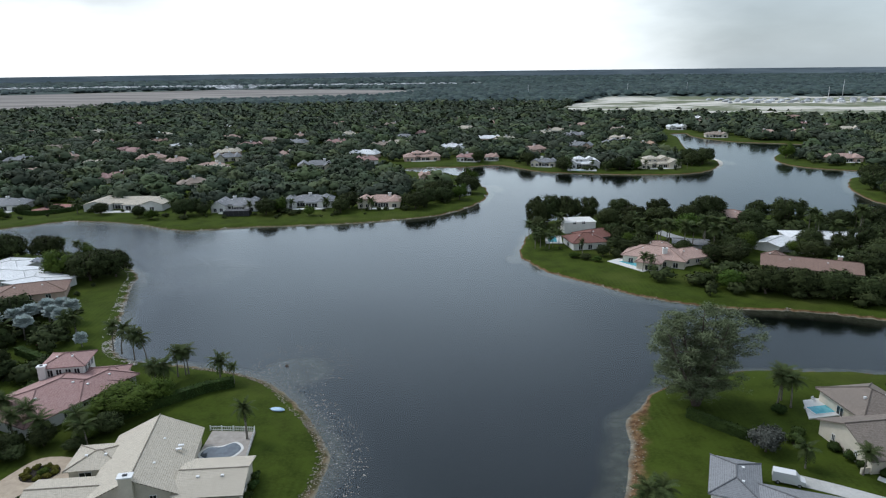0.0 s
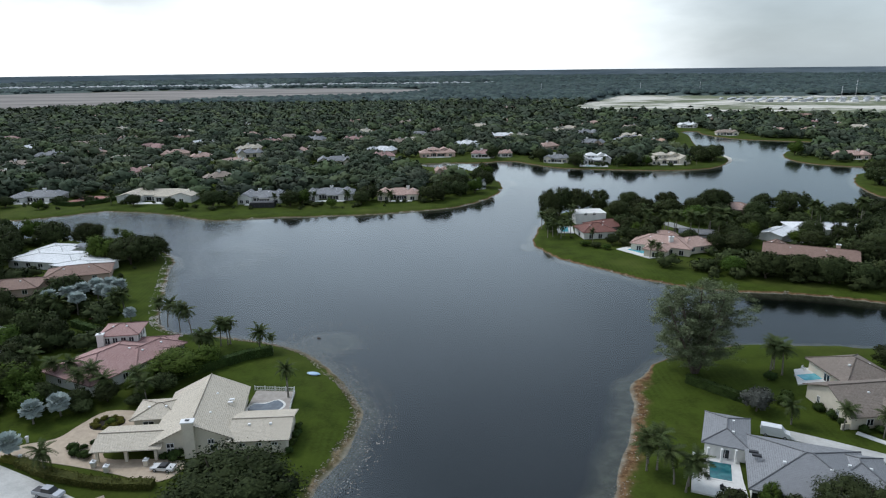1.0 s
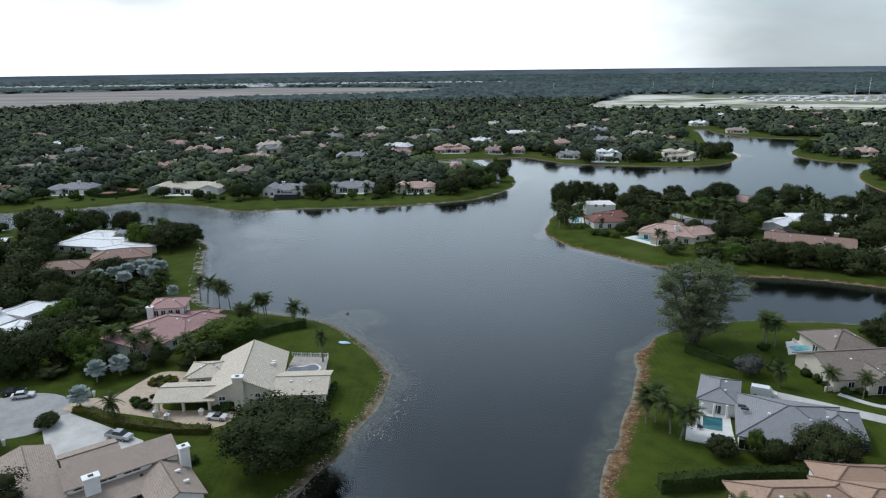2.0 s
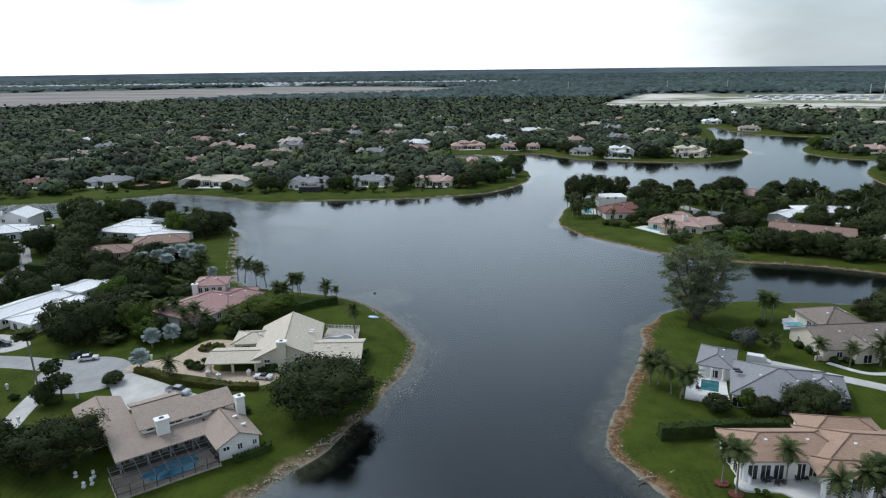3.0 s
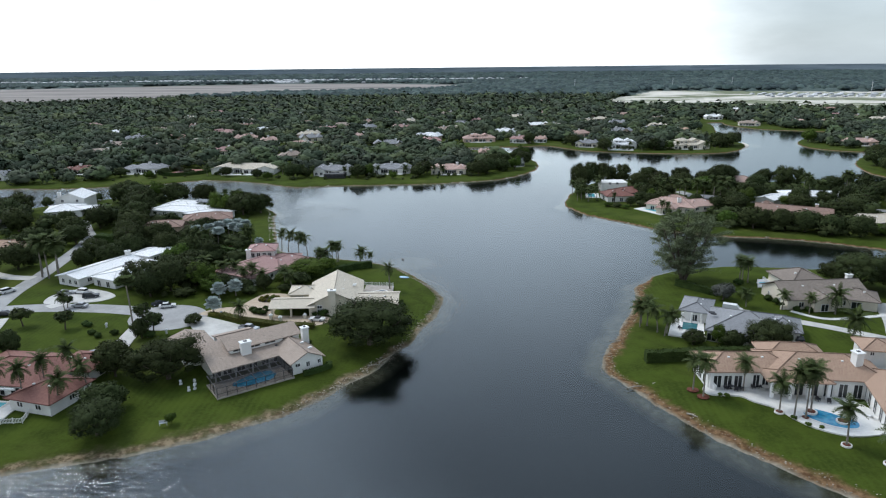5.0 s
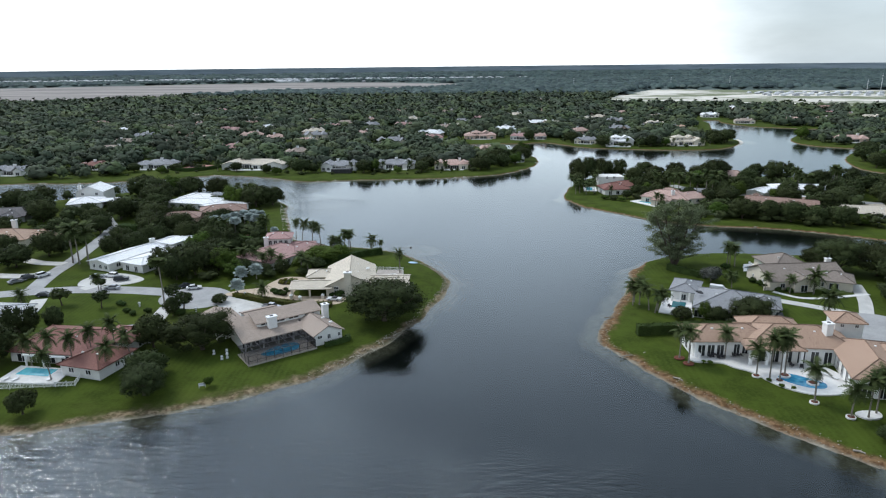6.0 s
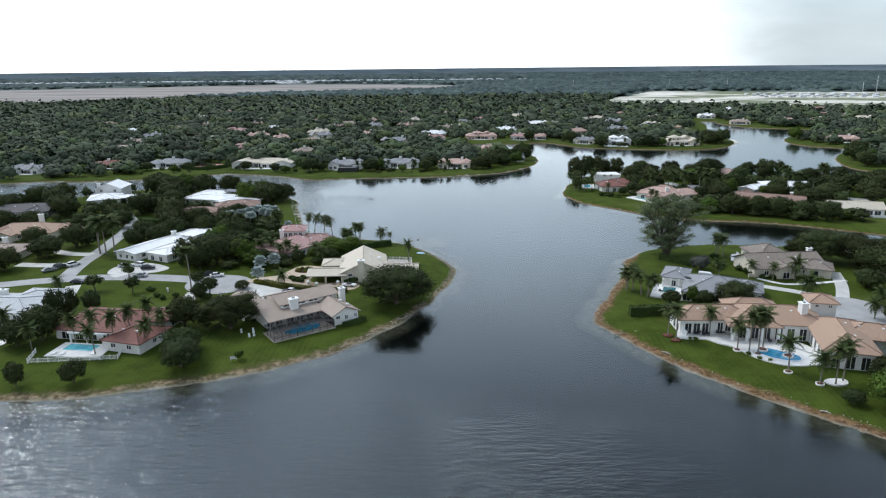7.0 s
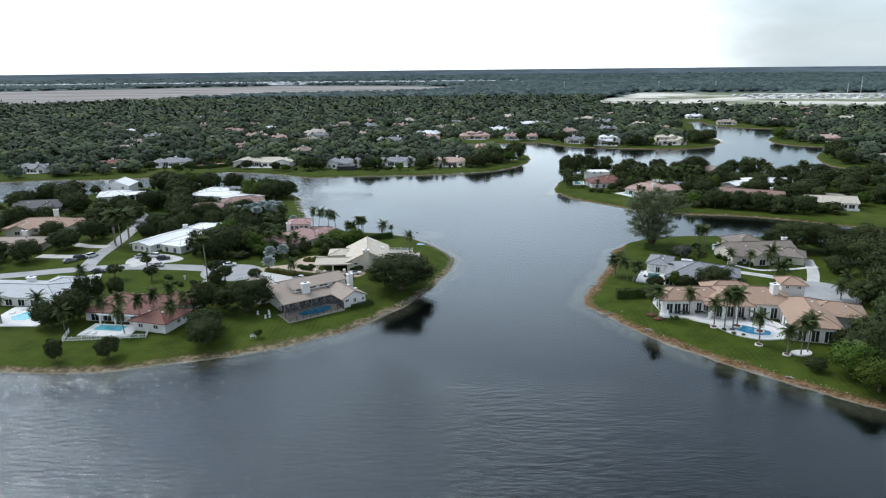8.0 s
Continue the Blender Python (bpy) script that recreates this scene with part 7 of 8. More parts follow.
fill("garden_trees", -98, -68, 96, 112, 6.5, 1.4, 3.0, 2.0, 97, 9.0, 0.5)

SHRUBS = "mixed garden shrubs round the lakefront houses"
fill("garden_shrubs", -300, 40, 298, 350, 6.5, 1.0, 3.0, 0.6, 81, 11.0, 0.50, SHRUBS, 210)
fill("garden_shrubs", 88, 228, 418, 480, 6.5, 1.2, 3.2, 0.6, 82, 9.0, 0.55, SHRUBS, 210)
fill("garden_shrubs", 70, 125, 212, 262, 5.5, 0.8, 2.4, 0.6, 83, 14.0, 0.40, SHRUBS, 260)
fill("garden_shrubs", -110, -78, 165, 205, 5.0, 0.9, 2.2, 0.6, 84, 9.0, 0.3, SHRUBS, 260)
fill("garden_shrubs", 285, 350, 415, 470, 7.0, 1.4, 3.4, 0.6, 85, 9.0, 0.5, SHRUBS, 210)

# roofs of the far suburbs and of the new estate
def far_roofs(name, spots, seed, label, mats, tall=6.0, size=1.0):
    r = np.random.RandomState(seed)
    bm = bmesh.new()
    for x, y in spots:
        L, W, a, hh = r.uniform(9, 17) * size, r.uniform(8, 12) * size, r.uniform(-15, 15), r.uniform(3.0, tall) * size
        box(bm, x, y, GROUND - 0.2, L, W, hh + 0.2, a)
        box(bm, x, y, GROUND + hh, L * 1.06, W * 1.06, 2.2 * size, a, 0.35)
    return tagged(new(name, mesh_of(name, bm, mats)), label, "houses", kind="stuff")


r = np.random.RandomState(9)
spots = [(r.uniform(-2300, 250) - (k % 3) * 120, 2160 + 700 * r.uniform() ** 1.6) for k in range(1900)]
# pale roof tones, with some distance haze mixed into the colour
m = Mat("far_roofs", 0.8)
m.color(m.mix(m.island(), (0.22, 0.23, 0.24), (0.72, 0.73, 0.74)))
far_roofs("distant_suburb", spots, 10, "pale roofs of distant suburbs", m.m)
spots = [(560 + 20 * (k % 28) + r.uniform(-3, 3), 1110 + 30 * (k // 28) - 2.4 * (k % 28)) for k in range(112)]
far_roofs("new_estate", spots, 11, "rows of new pale houses on the building site", m.m, 5.0, 0.62)
spots = [(r.uniform(-900, 900), r.uniform(1150, 2100)) for _ in range(150)]
spots = [p for p in spots if not in_poly(np.array([p[0]]), np.array([p[1]]), FIELD)[0] and not in_poly(np.array([p[0]]), np.array([p[1]]), SITE)[0]]
far_roofs("scattered_roofs", spots, 12, "pale roofs showing through distant woods", m.m)


# ---------------------------------------------------------------- pools and terraces
pool(spline([(-25.0, 96.8), (-22.0, 95.2), (-19.2, 96.0), (-17.8, 98.8), (-19.6, 101.0), (-21.8, 99.6), (-24.2, 99.4)], True, 4), "pool_slate",
     [(-25.5, 93.5), (-15.8, 93.0), (-16.6, 105.2), (-25.5, 106.0)], "paving_grey", "dark kidney-shaped pool on a grey-beige terrace")
pool(spline([taupe_lot(u, v) for u, v in ((3.2, -2.6), (3.3, -4.4), (5.2, -5.5), (8.2, -5.9), (11.4, -5.2), (12.9, -3.0), (12.0, -0.9), (8.2, -0.5))], True, 4), "pool_blue",
     [taupe_lot(u, v) for u, v in ((-1.7, -7.2), (15.7, -7.2), (15.7, 0.4), (-1.7, 0.4))], "paving_grey", "blue kidney-shaped pool under a dark screen enclosure", coping=0.3, coping_mat="paving_grey")
pool(rect(-93.6, 27.6, 8.2, 3.6, -6), "pool_aqua", [(-100.2, 22.6), (-85.8, 21.6), (-86.2, 29.4), (-99.6, 31.0)], "paving_white", "bright aqua rectangular pool on a white deck")
pool([(-126.6, 35.6), (-124.2, 40.0), (-119.4, 40.4), (-119.6, 37.0), (-121.0, 33.0), (-124.6, 33.2)], "pool_aqua", [(-130.5, 29.0), (-115.0, 28.8), (-112.0, 43.0), (-131.0, 44.5)], "paving_white", "bright aqua L-shaped pool on a pale deck")
pool(rect(65.4, 73.0, 3.7, 5.4, -21), "pool_teal", [(58.2, 67.6), (62.8, 79.4), (70.5, 77.4), (68.2, 70.0), (66.6, 63.6)], "paving_white", "teal pool on a white stone deck")
pool(spline([(73.6, 27.6), (75.2, 30.2), (77.8, 29.4), (80.2, 27.4), (82.4, 25.2), (81.4, 22.9), (78.6, 22.9), (75.8, 24.6)], True, 4), "pool_blue",
     spline([(57.6, 39.4), (58.2, 36.2), (63.8, 35.6), (66.0, 33.2), (69.2, 30.6), (71.2, 26.0), (73.8, 22.6), (78.0, 20.2), (83.0, 20.4), (87.6, 22.4), (88.0, 30.0), (84.0, 36.0), (74.0, 40.0), (62.0, 41.0)], True, 4),
     "paving_white", "curved blue pool on a broad white terrace")
pool(rect(101.0, 108.4, 5.6, 3.0, 8), "pool_aqua", [(96.0, 104.8), (106.0, 106.4), (109.5, 114.6), (99.0, 112.6)], "paving_white", "aqua pool behind the taupe-roofed house")
pool([(88.6, 216.4), (94.6, 207.6), (97.2, 209.2), (92.0, 218.0)], "pool_aqua", [(84.6, 217.4), (93.6, 203.4), (99.0, 206.4), (91.4, 222.0)], "paving_white", "aqua lakeside pool on a pale deck")
pool(rect(70.4, 249, 3.4, 9.0, -8), "pool_aqua", rect(70.8, 249, 7.0, 13.0, -8), "paving_white", "aqua pool beside the white house")
pool(rect(124, 426.5, 9, 3.5, -12), "pool_aqua", rect(125, 427.5, 20, 8, -12), "paving_white", "pool terrace of a lakefront house")


def ring_planter(x, y, rad, label, mat="paving_white", fill="mulch", z=Z + 0.2, h=0.35):
    root = thing("planter", pose(x, y, z - 0.1), label, "planter")
    part("rim", slab(oval(0, 0, rad, rad, 0, 18), 0, h), M[mat], root)
    part("soil", slab(oval(0, 0, rad * 0.72, rad * 0.72, 0, 16), 0, h + 0.06), M[fill], root)
    return root


for x, y in ((69.3, 29.0), (76.2, 17.2), (73.4, 26.8), (80.4, 11.4)):
    ring_planter(x, y, 0.95, "round white palm planter with dark soil", z=Z + 0.02, h=0.3)
for x, y in ((75.2, 28.6), (79.6, 25.0)):
    ring_planter(x, y, 1.25, "round white planter standing in the pool", h=0.5)
for x, y in ((55.2, 38.2), (56.4, 35.2)):
    bed = tagged(new("mulch_bed", mesh_of("mulch_bed", slab(oval(x, y, 1.25, 1.1, 0, 20), Z - 0.1, Z + 0.10), M["mulch"])), "round red mulch bed under a palm", "mulch bed")
slabs = tagged(new("planting_bed", mesh_of("planting_bed", slab(spline([(81.8, 12.6), (83.2, 10.6), (86.2, 11.2), (86.8, 13.4), (84, 13.8)], True, 4), Z - 0.1, Z + 0.22), M["paving_white"])), "raised stone-edged planting bed with palms", "planting bed")
island_bed = tagged(new("planting_bed", mesh_of("planting_bed", slab(oval(-52.5, 92.5, 3.4, 2.6, 10), Z - 0.1, Z + 0.2), M["soil"])), "oval planted island in the paved drive", "planting bed")
for x, y, hh in ((72.6, 24.0, 0.8), (74.6, 23.0, 0.7), (71.0, 26.4, 0.8), (61.2, 35.0, 0.9), (60.0, 35.6, 0.7)):
    plant("bush_green", x, y, hh)
plant("bush_green", -51.8, 92.3, 1.4)


# screen enclosure over the pool
def screen_cage():
    sm = Mat("screen_mesh", 0.7)
    tr, mx = sm.n.new("ShaderNodeBsdfTransparent"), sm.n.new("ShaderNodeMixShader")
    mx.inputs[0].default_value = 0.36
    sm.b.inputs["Base Color"].default_value = (0.012, 0.012, 0.013, 1)
    sm.b.inputs["Specular IOR Level"].default_value = 0.05
    out = [k for k in sm.n if k.type == "OUTPUT_MATERIAL"][0]
    sm.l.new(tr.outputs[0], mx.inputs[1])
    sm.l.new(sm.b.outputs[0], mx.inputs[2])
    sm.l.new(mx.outputs[0], out.inputs["Surface"])
    root = thing("pool_enclosure", pose(*taupe_lot(-1.5, -7.0), Z, 0, 0, 37.5), "dark aluminium screen enclosure over the pool", "screen enclosure")
    L, W, h0, h1 = 17.0, 7.2, 2.3, 2.5
    for i in range(9):
        x = L * i / 8
        post = part("post", boxed(x, 0, 0, 0.12, 0.12, h0), M["frame_dark"], root)
        beam = part("beam", tube(bmesh.new(), [(x, 0, h0), (x, W, h1)], [0.07, 0.07], 4), M["frame_dark"], root)
    for y, z in ((0, h0), (0, 1.0), (W / 3, h0 + 0.17), (W * 2 / 3, h0 + 0.33)):
        part("rail", tube(bmesh.new(), [(0, y, z), (L, y, z)], [0.06, 0.06], 4), M["frame_dark"], root)
    for x in (0, L):
        for y in (W * 0.33, W * 0.66):
            part("post", boxed(x, y, 0, 0.12, 0.12, h0 + 0.5 * y / W), M["frame_dark"], root)

    def sheet(pts):
        bm = bmesh.new()
        bm.faces.new([bm.verts.new(p) for p in pts])
        ex = bmesh.ops.extrude_face_region(bm, geom=bm.faces[:])
        bmesh.ops.translate(bm, verts=[g for g in ex["geom"] if isinstance(g, bmesh.types.BMVert)], vec=(0, 0, 0.01))
        return bm
    part("roof_screen", sheet([(0, 0, h0), (L, 0, h0), (L, W, h1), (0, W, h1)]), sm.m, root, "dark mesh roof screen")
    for pts in ([(0, 0, 0), (L, 0, 0), (L, 0, h0), (0, 0, h0)], [(0, 0, 0), (0, W, 0), (0, W, h1), (0, 0, h0)], [(L, 0, 0), (L, W, 0), (L, W, h1), (L, 0, h0)]):
        part("side_screen", sheet(pts), sm.m, root, "dark mesh side screen")


screen_cage()


# white picket fence round the aqua pool
def fence(pts, label, h=1.1, gap=0.28, mat="trim_white", group=""):
    root = thing("fence", pose(pts[0][0], pts[0][1], Z), label, "fence")
    ox, oy = pts[0]
    slat = mesh_of("slat", boxed(0, 0, 0.05, 0.09, 0.03, h), M[mat])
    post = mesh_of("post", boxed(0, 0, -0.2, 0.13, 0.13, h + 0.4), M[mat])
    for (x0, y0), (x1, y1) in zip(pts, pts[1:]):
        d = math.hypot(x1 - x0, y1 - y0)
        a = math.degrees(math.atan2(y1 - y0, x1 - x0))
        for k in range(int(d / 2.4) + 1):
            t = k * 2.4 / d
            p = new("post", post)
            p.parent, p.matrix_local = root, pose(x0 - ox + (x1 - x0) * t, y0 - oy + (y1 - y0) * t, 0, 0, 0, a)
        for k in range(int(d / gap)):
            t = (k + 0.5) * gap / d
            p = new("slat", slat)
            p.parent, p.matrix_local = root, pose(x0 - ox + (x1 - x0) * t, y0 - oy + (y1 - y0) * t, 0, 0, 0, a)
        for z in (0.25, h - 0.1):
            part("rail", tube(bmesh.new(), [(x0 - ox, y0 - oy, z), (x1 - ox, y1 - oy, z)], [0.05, 0.05], 4), M[mat], root)
    return root


fence([(-103.6, 25.0), (-101.8, 18.8), (-81.0, 21.4), (-82.8, 28.0)], "white slatted fence round the pool garden")
fence([(-26.0, 106.2), (-16.8, 105.4), (-15.8, 95.0)], "white railing round the pool terrace", 1.0, 0.4)


# ---------------------------------------------------------------- cars
def extrude_profile(pts, half, top_half, z_split):
    """A body from a side profile, narrowing above z_split."""
    bm = bmesh.new()
    sides = []
    for s in (-1, 1):
        sides.append([bm.verts.new((x, s * (half if z <= z_split else half + (top_half - half) * min(1, (z - z_split) / 0.5)), z)) for x, z in pts])
    n = len(pts)
    bm.faces.new(sides[0])
    bm.faces.new(list(reversed(sides[1])))
    for i in range(n):
        bm.faces.new((sides[1][i], sides[1][(i + 1) % n], sides[0][(i + 1) % n], sides[0][i]))
    bmesh.ops.recalc_face_normals(bm, faces=bm.faces[:])
    return bm


CAR_SHAPES = {
    "saloon": ([(-2.3, 0.35), (-2.3, 0.85), (-1.5, 0.98), (1.0, 0.92), (2.15, 0.78), (2.3, 0.55), (2.3, 0.35)], [(-1.75, 0.95), (-1.15, 1.42), (0.25, 1.42), (1.05, 0.92)], 1.35),
    "suv": ([(-2.3, 0.4), (-2.35, 1.1), (-2.2, 1.15), (1.0, 1.1), (2.2, 0.98), (2.35, 0.7), (2.3, 0.4)], [(-2.15, 1.12), (-1.95, 1.75), (0.3, 1.75), (1.1, 1.1)], 1.42),
    "pickup": ([(-2.8, 0.5), (-2.8, 1.1), (-0.9, 1.12), (1.4, 1.15), (2.6, 1.05), (2.8, 0.75), (2.75, 0.5)], [(-0.9, 1.12), (-0.75, 1.82), (0.7, 1.82), (1.5, 1.14)], 1.6),
    "van": ([(-2.6, 0.4), (-2.7, 1.1), (-2.6, 2.25), (1.0, 2.25), (1.75, 1.35), (2.55, 1.15), (2.7, 0.6), (2.65, 0.4)], [(0.1, 1.4), (0.15, 2.05), (1.05, 2.05), (1.6, 1.42)], 1.7),
    "convertible": ([(-2.2, 0.35), (-2.2, 0.82), (-1.0, 0.9), (0.9, 0.88), (2.05, 0.74), (2.2, 0.5), (2.2, 0.35)], [(-0.95, 0.88), (-0.7, 1.18), (0.35, 1.2), (0.8, 0.9)], 1.25),
}
WHEEL = {}


def car(shape, paint, x, y, rz, label, z=Z + 0.1):
    """A parked car: body, glazed cabin, roof, wheels with rims, lamps."""
    body, cabin, wb = CAR_SHAPES[shape]
    root = thing("car" if shape != "pickup" else "pickup_truck", pose(x, y, z, 0, 0, rz), label, "car" if shape != "pickup" else "truck")
    part("body", extrude_profile(body, 0.92, 0.88, 0.6), M["car_" + paint], root)
    part("cabin_glass", extrude_profile(cabin, 0.84, 0.66, 1.0), M["glass"], root, "dark cabin glazing")
    top = max(p[1] for p in cabin)
    xs = [p[0] for p in cabin if p[1] > top - 0.05]
    part("car_roof", boxed((xs[0] + xs[-1]) / 2, 0, top - 0.02, xs[-1] - xs[0] + 0.15, 1.34, 0.06, 0, 0.94), M["frame_dark" if shape == "convertible" else "car_" + paint], root)
    if shape == "pickup":
        part("load_bed", boxed(-1.85, 0, 1.08, 1.7, 1.5, 0.06), M["frame_dark"], root, "dark open load bed")
    if not WHEEL:
        bm = tube(bmesh.new(), [(0, -0.12, 0), (0, 0.12, 0)], [0.34, 0.34], 14)
        WHEEL["tyre"] = mesh_of("tyre", bm, M["tyre"])
        WHEEL["rim"] = mesh_of("rim", tube(bmesh.new(), [(0, -0.135, 0), (0, 0.135, 0)], [0.2, 0.2], 10), M["car_silver"])
        WHEEL["headlight"] = mesh_of("headlight", boxed(0, 0, 0, 0.12, 0.34, 0.16), M["plastic_white"])
        WHEEL["tail_light"] = mesh_of("tail_light", boxed(0, 0, 0, 0.1, 0.3, 0.16), M["court_red"])
    for sx in (-wb, wb):
        for sy in (-0.84, 0.84):
            t = new("wheel", WHEEL["tyre"])
            t.parent, t.location = root, (sx, sy, 0.34)
            rm = new("rim", WHEEL["rim"])
            rm.parent = t
    for sy in (-0.62, 0.62):
        for nm, xx in (("headlight", body[-2][0] - 0.08), ("tail_light", body[0][0] + 0.02)):
            q = new(nm, WHEEL[nm])
            q.parent, q.location = root, (xx, sy, 0.66)
    return root


car("convertible", "white", -34.4, 76.0, 172, "white convertible with a dark soft top on the paved drive")
car("pickup", "silver", -51.0, 68.8, -16, "silver pickup truck on the concrete forecourt")
car("saloon", "silver", -106.5, 85.4, 175, "silver car standing on the street")
car("suv", "white", -113.0, 97.2, 165, "white car on the parking court")
car("suv", "dark", -107.8, 93.6, 20, "dark blue car on the parking court")
car("saloon", "silver", -117.5, 96.5, 30, "silver car on the parking court")
car("saloon", "grey", -83.5, 52.5, 22, "grey car beside the red-roofed house")
car("suv", "dark", -84.5, 48.8, 20, "dark car beside the red-roofed house")
car("suv", "white", -78.2, 47.2, 70, "white van on the driveway")
car("saloon", "dark", -119.6, 64.5, 80, "dark car on a concrete driveway")
car("suv", "white", -136.6, 97.6, 65, "white car parked by the side street")
car("suv", "dark", -139.8, 95.0, 60, "dark car parked by the side street")
car("saloon", "grey", -141.5, 91.0, 50, "grey car parked by the side street")
car("saloon", "dark", -124.0, 78.6, 10, "dark car at the street corner")
car("suv", "white", -168.5, 190.5, 30, "white car outside the white house")
car("suv", "dark", -171.5, 187.5, 30, "dark car outside the white house")
car("saloon", "dark", -83.5, 87.2, 15, "dark car at the turning circle")
car("saloon", "white", -80.5, 85.6, 20, "white car at the turning circle")
car("van", "white", 80.6, 84.2, -25, "white van behind the grey-roofed house")
car("saloon", "white", 90.5, 75.6, -30, "white car on the eastern driveway")
car("suv", "dark", 88.8, 64.5, 100, "dark car beside the garage")


# ---------------------------------------------------------------- garden furniture and ornaments
def lounger(x, y, rz, mat="plastic_white", label="white sun lounger on the pool deck"):
    root = thing("sun_lounger", pose(x, y, Z + 0.22, 0, 0, rz), label, "sun lounger", "sun loungers")
    part("frame", boxed(0, 0, 0.24, 1.9, 0.66, 0.08), M[mat], root)
    b = part("backrest", boxed(0, 0, 0, 0.75, 0.64, 0.08), M[mat], root)
    b.matrix_local = pose(0.72, 0, 0.45, 0, -38, 0)
    for lx in (-0.8, 0.5):
        for ly in (-0.26, 0.26):
            part("leg", boxed(lx, ly, 0, 0.06, 0.06, 0.25), M[mat], root)


def chair(x, y, rz, mat="frame_dark", label="dark woven garden armchair", z=Z + 0.22, group="terrace chairs"):
    root = thing("garden_chair", pose(x, y, z, 0, 0, rz), label, "chair", group)
    part("seat", boxed(0, 0, 0.34, 0.75, 0.75, 0.14), M[mat], root)
    part("backrest", boxed(0, 0.36, 0.45, 0.75, 0.14, 0.5), M[mat], root)
    for s in (-0.34, 0.34):
        part("armrest", boxed(s, 0, 0.45, 0.1, 0.7, 0.22), M[mat], root)
        for ly in (-0.3, 0.3):
            part("leg", boxed(s, ly, 0, 0.07, 0.07, 0.35), M[mat], root)


def table(x, y, rad, mat, label, z=Z + 0.22):
    root = thing("garden_table", pose(x, y, z), label, "table")
    part("tabletop", slab(oval(0, 0, rad, rad, 0, 20), 0.70, 0.75), M[mat], root)
    part("pedestal", tube(bmesh.new(), [(0, 0, 0.0), (0, 0, 0.7)], [0.12, 0.08], 8), M[mat], root)
    part("foot", slab(oval(0, 0, rad * 0.5, rad * 0.5, 0, 14), 0.0, 0.05), M[mat], root)


for x, y, a in ((62.2, 38.0, 40), (64.0, 37.4, -30), (65.2, 37.8, 200), (68.0, 38.6, 90), (69.4, 38.9, 20), (71.6, 38.8, -60), (74.8, 38.2, 10), (79.0, 33.4, 30), (80.8, 32.6, -20)):
    chair(x, y, a)
table(63.2, 38.4, 0.6, "frame_dark", "round dark terrace table")
table(70.4, 38.2, 0.8, "paving_white", "round pale dining table under the arcade")
for x, y, a in ((-98.2, 23.8, 70), (-96.0, 23.6, 75), (-88.4, 24.0, 100), (-128.0, 38.5, 40), (-126.6, 41.6, 30), (84.6, 29.0, -50), (85.6, 27.4, -50), (83.2, 30.4, -50), (61.2, 73.5, 70), (62.0, 75.4, 70)):
    lounger(x, y, a)
for x, y in ((62.2, 71.0), (63.6, 67.6), (66.0, 66.2)):
    chair(x, y, 30, "frame_dark", "dark metal poolside chair")
chair(101, 112, 30, "plastic_white", "white plastic poolside chair")

# pale ornaments on the lawn under the trees
for x, y, hh in ((-56.4, 38.4, 0.9), (-53.2, 38.4, 1.2), (-52.4, 36.4, 1.2), (-53.4, 35.6, 0.8)):
    root = thing("garden_ornament", pose(x, y, Z), "white carved stone ornament on the lawn", "ornament", "lawn ornaments")
    part("plinth", boxed(0, 0, -0.1, 0.6, 0.6, 0.35, 10), M["plastic_white"], root)
    part("urn", tube(bmesh.new(), [(0, 0, 0.25), (0, 0, 0.4), (0, 0, 0.6 * hh + 0.2), (0, 0, hh), (0, 0, hh + 0.1)], [0.14, 0.1, 0.34, 0.2, 0.28], 10), M["plastic_white"], root)
bench = thing("garden_bench", pose(-52.6, 21.4, Z, 0, 0, 25), "small weathered grey bench on the lawn", "bench")
part("seat", boxed(0, 0, 0.4, 1.5, 0.45, 0.07), M["stucco_grey"], bench)
part("backrest", boxed(0, 0.22, 0.45, 1.5, 0.07, 0.5), M["stucco_grey"], bench)
for s in (-0.65, 0.65):
    part("leg", boxed(s, 0, -0.05, 0.09, 0.42, 0.45), M["stucco_grey"], bench)


def boat(x, y, rz, mat, label, L=3.4, w=0.5, z=Z):
    """A small upturned hull."""
    bm = bmesh.new()
    n, k = 10, 6
    rows = []
    for i in range(n + 1):
        t = i / n * 2 - 1
        q = (1 - abs(t) ** 2.4) + 0.03
        rows.append([bm.verts.new((t * L / 2, w * q * math.cos(math.pi * j / k), 0.38 * q ** 0.6 * math.sin(math.pi * j / k))) for j in range(k + 1)])
    for a, b in zip(rows, rows[1:]):
        for j in range(k):
            bm.faces.new((a[j], a[j + 1], b[j + 1], b[j]))
    for i in (0, -1):
        bm.faces.new(rows[i])
    for a, b in zip(rows, rows[1:]):
        bm.faces.new((a[0], b[0], b[-1], a[-1]))
    bmesh.ops.recalc_face_normals(bm, faces=bm.faces[:])
    root = thing("kayak", pose(x, y, z + 0.02, 0, 0, rz), label, "kayak")
    part("hull", bm, M[mat], root)
    part("keel", boxed(0, 0, 0.34, L * 0.7, 0.06, 0.06), M[mat], root)


boat(-14.2, 114.0, -15, "plastic_blue", "pale blue upturned kayak on the lawn", 3.6, 0.75)
boat(-85.0, 151.5, 10, "court_red", "red upturned kayak on the grass")

